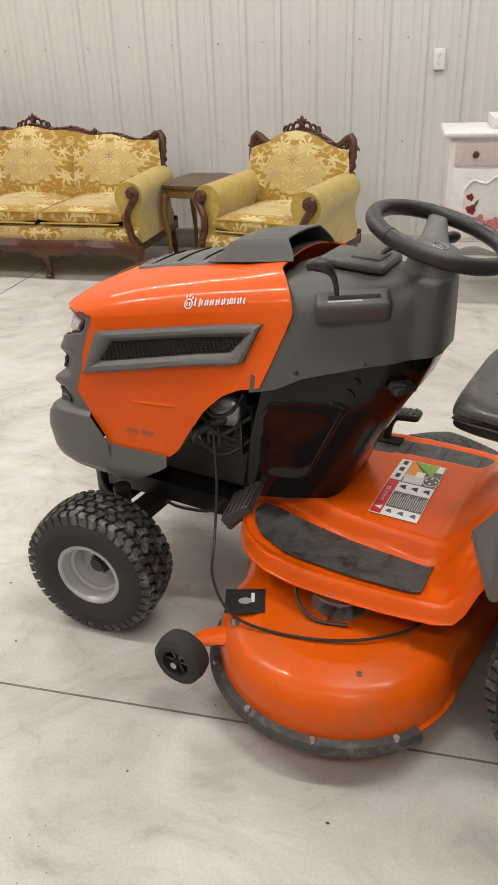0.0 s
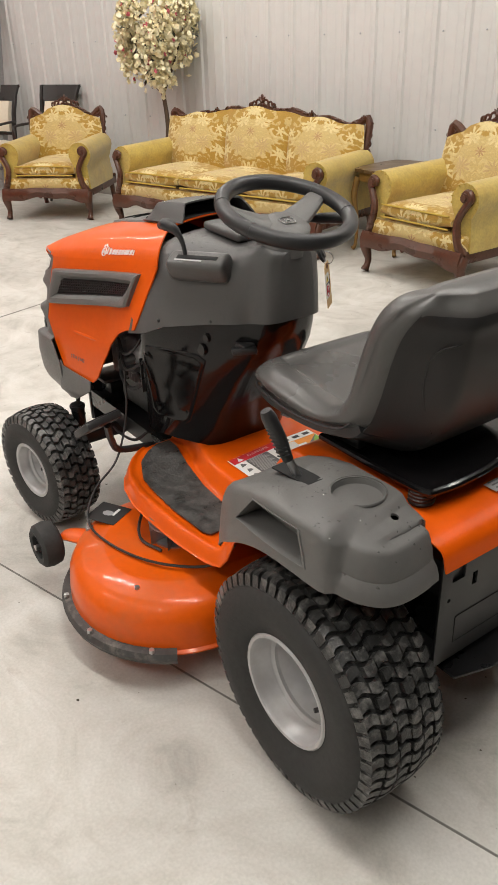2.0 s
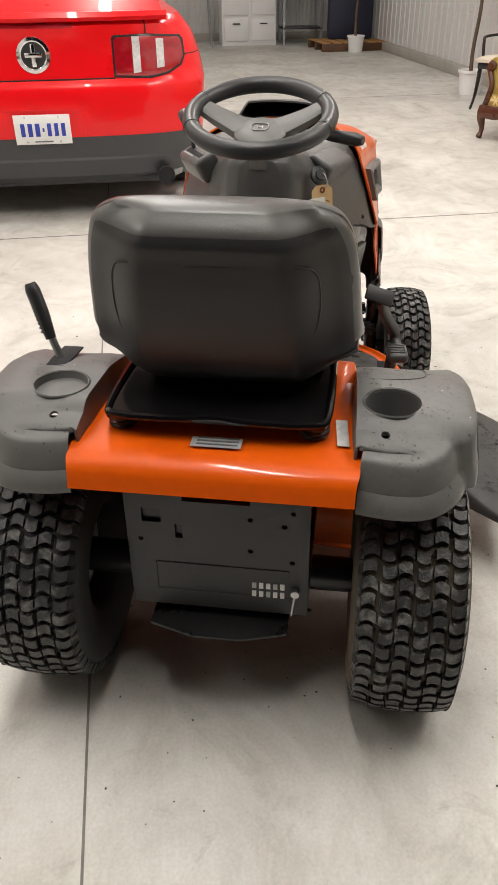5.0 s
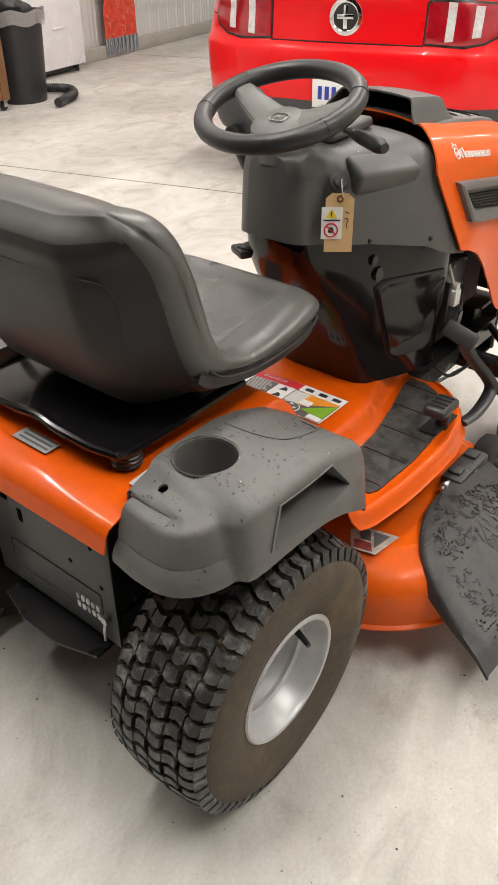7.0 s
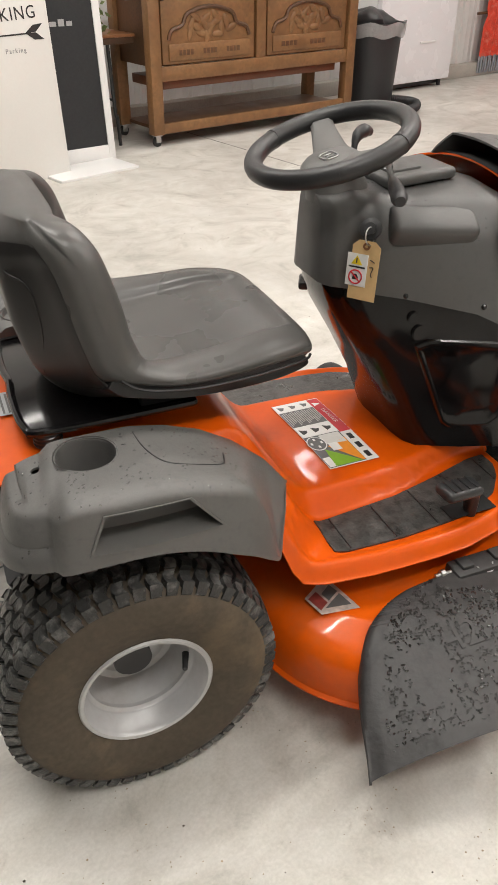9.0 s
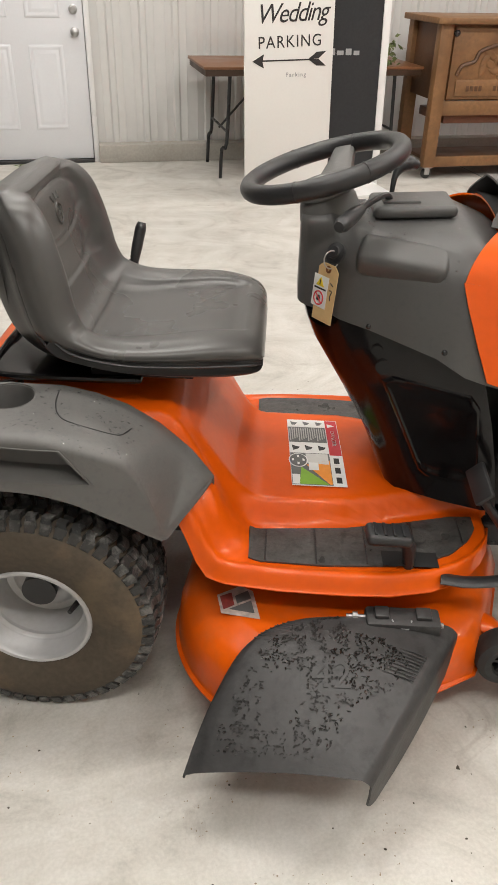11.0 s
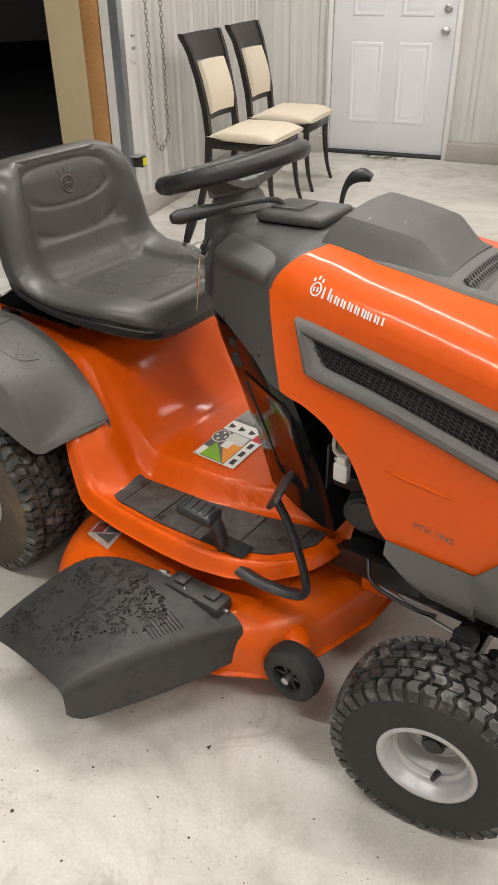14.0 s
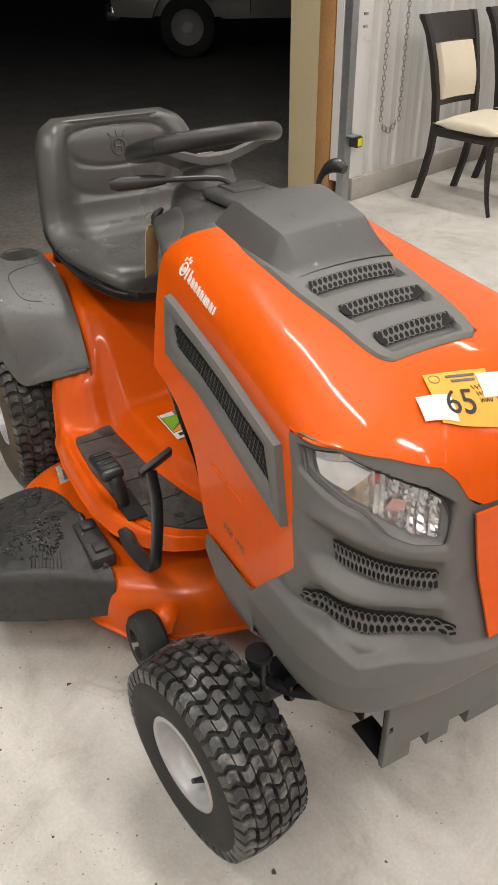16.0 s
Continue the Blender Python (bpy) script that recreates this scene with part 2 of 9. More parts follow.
def hexes(mapping, w, h, cell, bar=0.22, depth=0.004):
    """A honeycomb sheet over a w by h patch; mapping(s, t, off) lays it on its surface, s and t in metres from a corner."""
    bm = bmesh.new()
    dx, dy = cell, cell * 0.866
    row = 0
    t = dy * 0.5
    while t < h - dy * 0.2:
        s = dx * (0.5 if row % 2 else 1.0)
        while s < w - dx * 0.3:
            rings = []
            for rad, off in ((cell * 0.578, 0.0), (cell * 0.578 * (1 - bar), 0.0), (cell * 0.578 * (1 - bar), -depth)):
                rings.append([bm.verts.new(mapping(s + rad * math.sin(k * math.pi / 3), t + rad * math.cos(k * math.pi / 3), off)) for k in range(6)])
            for a, b in zip(rings, rings[1:]):
                for k in range(6):
                    bm.faces.new((a[k], a[(k + 1) % 6], b[(k + 1) % 6], b[k]))
            s += dx
        t += dy
        row += 1
    return bm


def smooth(a, b, x):
    t = min(1, max(0, (x - a) / (b - a)))
    return t * t * (3 - 2 * t)


def table(x, xs, ys):
    return float(np.interp(x, xs, ys))

# ---- the shed ----
def concrete_mat():
    m = bpy.data.materials.new("worn_concrete")
    m.use_nodes = True
    N, L = m.node_tree.nodes, m.node_tree.links
    b = N["Principled BSDF"]
    tc = N.new("ShaderNodeTexCoord")

    def noise_node(scale, detail=5, rough=0.55, dist=0.0):
        n = N.new("ShaderNodeTexNoise")
        n.inputs["Scale"].default_value, n.inputs["Detail"].default_value = scale, detail
        n.inputs["Roughness"].default_value, n.inputs["Distortion"].default_value = rough, dist
        L.new(tc.outputs["Object"], n.inputs["Vector"])
        return n

    def ramp(src, stops):
        r = N.new("ShaderNodeValToRGB")
        while len(r.color_ramp.elements) < len(stops):
            r.color_ramp.elements.new(0.5)
        for e, (p, c) in zip(r.color_ramp.elements, stops):
            e.position, e.color = p, (*c, 1)
        L.new(src, r.inputs[0])
        return r

    def mix(fac, a, c, mode="MIX"):
        x = N.new("ShaderNodeMix"); x.data_type = "RGBA"; x.blend_type = mode
        if isinstance(fac, float):
            x.inputs[0].default_value = fac
        else:
            L.new(fac, x.inputs[0])
        L.new(a, x.inputs[6])
        if isinstance(c, tuple):
            x.inputs[7].default_value = (*c, 1)
        else:
            L.new(c, x.inputs[7])
        return x.outputs[2]

    base = ramp(noise_node(0.8, 6, 0.6, 0.8).outputs["Fac"], [(0.3, (0.46, 0.445, 0.415)), (0.5, (0.57, 0.555, 0.52)), (0.68, (0.66, 0.645, 0.605))])
    smear = ramp(noise_node(2.6, 7, 0.68, 2.2).outputs["Fac"], [(0.38, (1, 1, 1)), (0.54, (0.90, 0.89, 0.87)), (0.70, (0.68, 0.67, 0.65))])
    col = mix(1.0, base.outputs[0], smear.outputs[0], "MULTIPLY")
    mp = N.new("ShaderNodeMapping")
    mp.inputs["Rotation"].default_value, mp.inputs["Scale"].default_value = (0, 0, 0.9), (0.8, 2.4, 1.0)
    L.new(tc.outputs["Object"], mp.inputs["Vector"])
    wn = noise_node(1.3, 7, 0.62, 2.6)
    L.new(mp.outputs[0], wn.inputs["Vector"])
    wipe = ramp(wn.outputs["Fac"], [(0.42, (1.05, 1.05, 1.05)), (0.52, (0.97, 0.97, 0.96)), (0.66, (0.84, 0.83, 0.81))])
    col = mix(0.45, col, wipe.outputs[0], "MULTIPLY")
    mp2 = N.new("ShaderNodeMapping")
    mp2.inputs["Rotation"].default_value, mp2.inputs["Scale"].default_value = (0, 0, -0.5), (1.0, 7.0, 1.0)
    L.new(tc.outputs["Object"], mp2.inputs["Vector"])
    sn = noise_node(2.2, 8, 0.7, 1.2)
    L.new(mp2.outputs[0], sn.inputs["Vector"])
    scuff = ramp(sn.outputs["Fac"], [(0.63, (0, 0, 0)), (0.76, (0.45, 0.45, 0.45))])
    col = mix(scuff.outputs[0], col, (0.34, 0.32, 0.29))
    blot = ramp(noise_node(5.5, 8, 0.7, 1.0).outputs["Fac"], [(0.60, (0, 0, 0)), (0.72, (1, 1, 1))])
    col = mix(blot.outputs[0], col, (0.40, 0.37, 0.33))
    rust = ramp(noise_node(1.7, 8, 0.75, 0.4).outputs["Fac"], [(0.64, (0, 0, 0)), (0.80, (0.55, 0.55, 0.55))])
    col = mix(rust.outputs[0], col, (0.52, 0.44, 0.33))
    grain = ramp(noise_node(140, 3, 0.6).outputs["Fac"], [(0.35, (0.93, 0.93, 0.93)), (0.65, (1.04, 1.04, 1.04))])
    col = mix(1.0, col, grain.outputs[0], "MULTIPLY")
    speck = N.new("ShaderNodeTexVoronoi"); speck.inputs["Scale"].default_value = 26
    L.new(tc.outputs["Object"], speck.inputs["Vector"])
    sp = ramp(speck.outputs["Distance"], [(0.03, (1, 1, 1)), (0.06, (0, 0, 0))])
    gate = ramp(noise_node(2.0, 3).outputs["Fac"], [(0.52, (0, 0, 0)), (0.60, (1, 1, 1))])
    both = mix(1.0, sp.outputs[0], gate.outputs[0], "MULTIPLY")
    col = mix(both, col, (0.13, 0.12, 0.10))
    L.new(col, b.inputs["Base Color"])
    rr = N.new("ShaderNodeMapRange"); rr.inputs[3].default_value, rr.inputs[4].default_value = 0.42, 0.7
    L.new(noise_node(3.0, 5).outputs["Fac"], rr.inputs[0]); L.new(rr.outputs[0], b.inputs["Roughness"])
    bp = N.new("ShaderNodeBump"); bp.inputs["Strength"].default_value, bp.inputs["Distance"].default_value = 0.15, 0.002
    L.new(noise_node(60, 4).outputs["Fac"], bp.inputs["Height"]); L.new(bp.outputs[0], b.inputs["Normal"])
    return m


CONCRETE = concrete_mat()
WALLSTEEL = mat("white_liner_steel", (0.62, 0.615, 0.60), 0.42, var=0.035, scale=1.5, fine=14, rvar=0.06)
CURBMAT = mat("raw_concrete_curb", (0.40, 0.38, 0.34), 0.85, var=0.15, bump=0.4, bscale=90, dirt=(0.28, 0.25, 0.21), dirt_amt=0.5)
WHITEPAINT = mat("white_paint", (0.76, 0.76, 0.75), 0.35, var=0.025)
DOORPAINT = mat("white_door_paint", (0.74, 0.75, 0.78), 0.38, var=0.02)
CEILMAT = mat("white_ceiling_steel", (0.7, 0.7, 0.69), 0.5, var=0.03)
TAN = mat("tan_steel_trim", (0.50, 0.42, 0.26), 0.5, var=0.06)
LUMBER = mat("raw_lumber", (0.42, 0.22, 0.08), 0.7, var=0.2, scale=4)
GALV = mat("galvanised_steel", (0.42, 0.44, 0.46), 0.38, metal=0.8, var=0.15, scale=14)
GRAVEL = mat("dark_gravel", (0.15, 0.14, 0.125), 0.9, var=0.4, scale=3, fine=30, bump=0.6, bscale=40)
WEST, EAST, NORTH, SOUTH, HIGH = -1.26, 15.9, 4.80, -4.15, 4.3
GATE_N, GATE_S, GATE_TOP = 2.42, -2.2, 3.6


def structure(name, bm, material, label="", m=ROOM, category=""):
    ob = part(name, bm, material)
    ob.matrix_world = m
    return tagged(ob, label, category or name.split("_")[0], kind="structure")


structure("floor", box(WEST - 0.4, EAST + 0.1, SOUTH - 0.1, NORTH + 0.1, -0.15, 0.0), CONCRETE, "pale worn concrete slab with saw cuts and stains", category="floor")
structure("ground", box(-60, WEST - 0.4, -40, 40, -0.3, -0.04), GRAVEL, "dark gravel yard outside at night", category="ground")
structure("ceiling", box(WEST - 0.4, EAST + 0.1, SOUTH - 0.1, NORTH + 0.1, HIGH, HIGH + 0.1), CEILMAT, "white steel ceiling of the shed", category="ceiling")


def ribbed(length, height, first=0.1, pitch=0.2405, holes=()):
    """A ribbed steel sheet in x and z, ribs towards +y; holes are (x0, x1, z1) from the floor up."""
    xs = []
    x = first
    while x < length - 0.06:
        xs += [(x - 0.030, 0.0), (x - 0.016, 0.016), (x + 0.016, 0.016), (x + 0.030, 0.0)]
        for k in (1, 2):
            mx = x + pitch * k / 3
            xs += [(mx - 0.010, 0.0), (mx, 0.0035), (mx + 0.010, 0.0)]
        x += pitch
    xs = [(0.0, 0.0)] + [p for p in xs if 0 < p[0] < length] + [(length, 0.0)]
    bm = bmesh.new()
    def strip(pts, z0, z1):
        lo = [bm.verts.new((a, d, z0)) for a, d in pts]
        hi = [bm.verts.new((a, d, z1)) for a, d in pts]
        bl = [bm.verts.new((a, -0.05, z0)) for a, d in pts]
        bh = [bm.verts.new((a, -0.05, z1)) for a, d in pts]
        n = len(pts)
        for i in range(n - 1):
            bm.faces.new((lo[i], lo[i + 1], hi[i + 1], hi[i]))
            bm.faces.new((bl[i + 1], bl[i], bh[i], bh[i + 1]))
            bm.faces.new((hi[i], hi[i + 1], bh[i + 1], bh[i]))
            bm.faces.new((lo[i + 1], lo[i], bl[i], bl[i + 1]))
        bm.faces.new((lo[0], hi[0], bh[0], bl[0]))
        bm.faces.new((lo[-1], bl[-1], bh[-1], hi[-1]))
    edges = [0.0]
    for x0, x1, z1 in sorted(holes):
        edges += [x0, x1]
    edges.append(length)
    def depth_at(a):
        return float(np.interp(a, [p[0] for p in xs], [p[1] for p in xs]))
    for i in range(0, len(edges), 2):
        a, b = edges[i], edges[i + 1]
        if b - a > 0.01:
            strip([(a, depth_at(a))] + [p for p in xs if a < p[0] < b] + [(b, depth_at(b))], 0.0, height)
    for x0, x1, z1 in holes:
        strip([(x0, depth_at(x0))] + [p for p in xs if x0 < p[0] < x1] + [(x1, depth_at(x1))], z1, height)
    return bm


CURB = 0.13
DOOR_W, DOOR_E, DOOR_H = -0.70, 0.295, 2.09
# south wall, ribs facing the room
structure("wall_south", ribbed(EAST - WEST, HIGH - CURB, first=0.096), WALLSTEEL, "off-white ribbed steel wall behind the sofas", m=R(WEST, SOUTH, CURB), category="wall")
structure("wall_north", ribbed(EAST - WEST, HIGH - CURB, first=0.07, holes=((EAST - DOOR_E, EAST - DOOR_W, DOOR_H - CURB),)), WALLSTEEL,
          "off-white ribbed steel wall with a white door", m=R(EAST, NORTH, CURB, 180), category="wall")
structure("wall_east", ribbed(NORTH - SOUTH, HIGH - CURB), WALLSTEEL, "far off-white ribbed steel wall", m=R(EAST, SOUTH, CURB, 90), category="wall")
structure("wall_west", ribbed(NORTH - SOUTH, HIGH - CURB, first=0.12, holes=((NORTH - GATE_N, NORTH - GATE_S, GATE_TOP - CURB),)), WALLSTEEL,
          "off-white ribbed steel wall beside the open garage gate", m=R(WEST, NORTH, CURB, -90), category="wall")
structure("trim_curb_south", box(WEST, EAST, SOUTH - 0.06, SOUTH + 0.10, 0, CURB, 0.006), CURBMAT, "raw concrete curb under the wall", category="curb")
structure("trim_curb_north", join(box(WEST, DOOR_W, NORTH - 0.12, NORTH + 0.06, 0, CURB, 0.006), box(DOOR_E, EAST, NORTH - 0.12, NORTH + 0.06, 0, CURB, 0.006)), CURBMAT, "raw concrete curb under the wall", category="curb")
structure("trim_curb_west", join(box(WEST - 0.06, WEST + 0.05, GATE_N + 0.1, NORTH, 0, CURB, 0.006), box(WEST - 0.06, WEST + 0.05, SOUTH, GATE_S, 0, CURB, 0.006)), CURBMAT, "raw concrete curb under the wall", category="curb")
structure("trim_curb_east", box(EAST - 0.08, EAST + 0.06, SOUTH, NORTH, 0, CURB, 0.006), CURBMAT, "raw concrete curb under the wall", category="curb")
# garage gate: tan jambs through the wall, lumber strip, steel track
structure("wall_outer_west", join(box(WEST - 0.39, WEST - 0.17, GATE_N, NORTH + 0.1, -0.05, HIGH), box(WEST - 0.39, WEST - 0.17, SOUTH - 0.1, GATE_S, -0.05, HIGH),
          box(WEST - 0.39, WEST - 0.17, GATE_S, GATE_N, GATE_TOP, HIGH)), TAN, "tan steel cladding of the gate opening", category="wall")
for s, v in ((1, GATE_N), (-1, GATE_S)):
    structure("trim_gate_lumber", box(WEST - 0.17, WEST - 0.06, v - 0.002 * s, v + 0.07 * s, 0.0, GATE_TOP, 0.003), LUMBER, "raw lumber jamb of the garage gate", category="jamb")
    track = join(box(WEST + 0.0, WEST + 0.055, v + 0.005 * s, v + 0.009 * s, 0.0, GATE_TOP), box(WEST + 0.05, WEST + 0.055, v + 0.009 * s, v + 0.06 * s, 0.0, GATE_TOP),
                 box(WEST + 0.004, WEST + 0.02, v + 0.010 * s, v + 0.09 * s, 0.0, GATE_TOP))
    structure("trim_gate_track", track, GALV, "galvanised steel track of the garage gate", category="track")
structure("wall_corner_post", box(WEST + 0.0, WEST + 0.03, GATE_N + 0.09, GATE_N + 0.22, CURB, HIGH, 0.004), WHITEPAINT, "white steel edge trim by the gate", category="trim")

# white six-panel door with knob and deadbolt
door = thing("door_1", R(-0.30, 0), "closed white six-panel steel door with knob and deadbolt", "door", kind="structure")
leaf = box(-0.362, 0.553, NORTH - 0.05, NORTH - 0.005, 0.025, 2.055, 0.003)
def door_panel(u0, u1, z0, z1):
    out = []
    y = NORTH - 0.05
    def ring(d, off):
        return [Vector((u0 + d, y + off, z0 + d)), Vector((u1 - d, y + off, z0 + d)), Vector((u1 - d, y + off, z1 - d)), Vector((u0 + d, y + off, z1 - d))]
    return loft([ring(0, -0.001), ring(0.008, -0.006), ring(0.020, -0.006), ring(0.032, 0.0), ring(0.05, -0.005), ring(0.06, -0.005)], caps=True)
part("leaf", leaf, DOORPAINT, door)
for u0, u1 in ((-0.215, 0.03), (0.150, 0.395)):
    for z0, z1 in ((0.24, 0.81), (0.98, 1.55), (1.66, 1.92)):
        part("panel", door_panel(u0, u1, z0, z1), DOORPAINT, door)
frame_bm = join(box(-0.40, -0.366, NORTH - 0.07, NORTH + 0.06, 0, 2.09, 0.004), box(0.557, 0.595, NORTH - 0.07, NORTH + 0.06, 0, 2.09, 0.004), box(-0.366, 0.557, NORTH - 0.07, NORTH + 0.06, 2.06, 2.09, 0.004))
part("door_frame", frame_bm, WHITEPAINT, door)
part("threshold", box(-0.366, 0.557, NORTH - 0.09, NORTH + 0.05, 0.0, 0.022, 0.004), BLACK, door, "black rubber sill")
for name, z, rr in (("door_knob", 0.892, 0.027), ("deadbolt", 1.034, 0.024)):
    k = lathe([(0.001, 0.0), (0.032, 0.0), (0.032, 0.008), (0.014, 0.012), (0.013, 0.028), (rr, 0.038), (rr, 0.055), (0.012, 0.066), (0.001, 0.067)] if name == "door_knob" else
              [(0.001, 0.0), (0.031, 0.0), (0.030, 0.010), (0.022, 0.016), (0.020, 0.024), (0.001, 0.026)], 24, "Y")
    xf(k, pose(0.487, NORTH - 0.05, z) @ Matrix.Diagonal((1, -1, 1, 1)))
    part(name, k, STEEL, door, "satin nickel " + name.replace("_", " "))
for z in (0.25, 1.05, 1.85):
    part("hinge", cyl((-0.364, NORTH - 0.056, z - 0.05), (-0.364, NORTH - 0.056, z + 0.05), 0.006), STEEL, door)

# screw heads in two rows along the ribbed liner
heads = []
for z in (0.74, 1.365, 2.6):
    for k in range(-1, 13):
        for off in (-0.033, 0.033, 0.30, 0.62):
            u = 1.21 + 0.965 * k + off
            if WEST + 0.1 < u < EAST - 0.1:
                heads.append(xf(ball((0, 0, 0), 0.007, n=4), pose(u, SOUTH + 0.002, z)))
structure("trim_screws_south", join(*heads), GALV, "small screw heads in rows on the ribbed wall", category="screws")

# ---- the lawn tractor: x ahead, y to its left ----
TRACTOR = thing("lawn_tractor", pose(0, -0.0286, 0, 0, 0, 1.76), "orange and grey riding lawn tractor parked on the concrete floor", "lawn tractor")


def side_y(x, z):
    """Half width of the bonnet at a place of its flank."""
    return table(x, [0.78, 0.90, 1.08, 1.32], [0.218, 0.220, 0.228, 0.248]) + (0.86 - z) * table(x, [0.78, 0.90, 1.0, 1.3], [0.33, 0.25, 0.15, 0.10])


def crease_z(x):
    return table(x, [0.78, 1.076, 1.29], [0.880, 0.846, 0.818])


def bonnet_section(x):
    """The bonnet's top from crease to crease."""
    zs = crease_z(x)
    zt = table(x, [0.78, 0.84, 1.0, 1.2, 1.30], [0.952, 0.947, 0.926, 0.893, 0.868])
    zc = table(x, [0.78, 0.84, 1.0, 1.2, 1.30], [0.968, 0.960, 0.940, 0.908, 0.886])
    half = side_y(x, zs)
    ye = half * table(x, [0.78, 1.3], [0.58, 0.66])
    pts = [(half, zs)]
    for i in range(1, 12):                      # shoulder
        a = i / 11 * math.pi / 2
        q = i / 11
        ly, lz = half + (ye - half) * q, zs + (zt - zs) * q
        k = 0.72 if q < 1 else 1.0
        pts.append((ly + (ye + (half - ye) * math.cos(a) - ly) * k, lz + (zs + (zt - zs) * math.sin(a) ** 0.9 - lz) * k))
    for i in range(1, 8):
        y = ye * (1 - i / 7)
        pts.append((y, zc - (zc - zt) * (y / ye) ** 2))
    return [Vector((x, y, z)) for y, z in pts] + [Vector((x, -y, z)) for y, z in reversed(pts[:-1])]


def fascia(a, z, off=0.0):
    """The nose: a from -90 to 90 degrees across, z its height."""
    t = radians(a)
    xe = table(z, [0.501, 0.624, 0.818], [1.249, 1.347, 1.288])
    xf = table(z, [0.385, 0.40, 0.42, 0.50, 0.56, 0.62, 0.70, 0.78, 0.83], [1.44, 1.475, 1.497, 1.512, 1.495, 1.475, 1.464, 1.456, 1.440]) + off
    w = table(z, [0.385, 0.40, 0.42, 0.50, 0.624, 0.818], [0.248, 0.266, 0.276, 0.281, 0.273, 0.250]) + off
    ec = table(z, [0.40, 0.52, 0.62, 0.70, 0.82], [0.36, 0.38, 0.50, 0.60, 0.72])
    es = table(z, [0.40, 0.52, 0.62, 0.82], [0.62, 0.62, 0.66, 0.85])
    c, s = abs(math.cos(t)) ** ec, math.copysign(abs(math.sin(t)) ** es, t)
    return Vector((xe + (xf - xe) * c, w * s, z))


def brow_top(a):
    return table(abs(a), [0, 7, 10, 16, 20, 41, 64, 85, 90], [0.725, 0.728, 0.740, 0.778, 0.798, 0.821, 0.832, 0.827, 0.815])


def grille_mid(k, a):
    """Height and half height of the two grille slots on the nose."""
    a = abs(a)
    if k == 0:
        return table(a, [14, 31, 52, 70], [0.618, 0.644, 0.670, 0.687]), table(a, [12, 16, 66, 73], [0.0, 0.015, 0.016, 0.006])
    return table(a, [9, 30, 49, 74, 88], [0.543, 0.572, 0.583, 0.600, 0.596]), table(a, [8, 11, 49, 80, 88], [0.0, 0.010, 0.021, 0.017, 0.006])


def relief(a, z):
    off = 0.0
    for k in (0, 1):
        m, h = grille_mid(k, a)
        near = smooth(10, 17, abs(a)) * smooth(90, 76, abs(a))
        d = (z - m) / 0.030
        if d > 0:
            off -= 0.016 * near * math.exp(-d ** 2 * 0.9)            # slot under the brow
        else:
            off -= 0.016 * near * smooth(-1.25, -0.55, d)
        off += 0.007 * near * math.exp(-((z - m - 0.042) / 0.014) ** 2)
    crest = table(abs(a), [0, 28, 37, 50, 72, 88], [0.500, 0.538, 0.540, 0.534, 0.574, 0.570])
    off += 0.015 * smooth(crest + 0.006, crest - 0.004, z) - 0.010 * smooth(0.45, 0.40, z)
    lx = abs(a)
    top = table(lx, [16, 27, 43, 64, 86], [0.745, 0.775, 0.798, 0.821, 0.808])
    bot = table(lx, [15, 27, 40, 53, 69, 86], [0.678, 0.690, 0.712, 0.744, 0.760, 0.776])
    if 12 < lx < 88:
        off -= 0.036 * smooth(top + 0.003, top - 0.005, z) * smooth(bot - 0.003, bot + 0.005, z) * smooth(14, 18, lx) * smooth(88, 84, lx)
    return off


def edge_patch(n, m):
    """Grid from the brow line down to the bumper's foot."""
    rows = []
    for i in range(n + 1):
        q = i / n
        rows.append([fascia(a, brow_top(a) * (1 - q) + 0.385 * q, relief(a, brow_top(a) * (1 - q) + 0.385 * q)) for a in [-90 + 180 * j / m for j in range(m + 1)]])
    return rows


VENT_Y = -0.017           # the vent and scoop sit a little off the middle
# bonnet: top, rounded front and two flanks
xs = [0.78, 0.82, 0.86, 0.90, 0.95, 1.0, 1.05, 1.1, 1.15, 1.2, 1.25, 1.288]
top_grid = [bonnet_section(x) for x in xs]
for ring in top_grid:           # the rear edge runs forward in the middle
    for q in ring:
        q.x += 0.066 * min(1.0, max(0.0, (0.212 - abs(q.y)) / 0.083)) * max(0.0, 0.95 - q.x) / 0.17
last = top_grid[-1]
front_rows = []
for q in [i / 9 for i in range(1, 10)]:
    row = []
    for j, s0 in enumerate(last):
        a = math.degrees(math.asin(max(-1.0, min(1.0, s0.y / last[0].y))))
        f = fascia(a, brow_top(a), 0.002)
        if j in (0, len(last) - 1):
            f = s0.copy()
        ctl = Vector((s0.x + 0.86 * (f.x - s0.x), s0.y + 0.55 * (f.y - s0.y), s0.z - 0.20 * (f.x - s0.x)))
        row.append(s0 * (1 - q) ** 2 + ctl * 2 * q * (1 - q) + f * q * q)
    front_rows.append(row)
top_shell = shell(top_grid + front_rows, -0.004)
bmesh.ops.delete(top_shell, geom=[f for f in top_shell.faces if 1.06 < f.calc_center_median().x < 1.275 and abs(f.calc_center_median().y - VENT_Y) < 0.095 - 0.13 * max(0.0, f.calc_center_median().x - 1.12)], context="FACES")


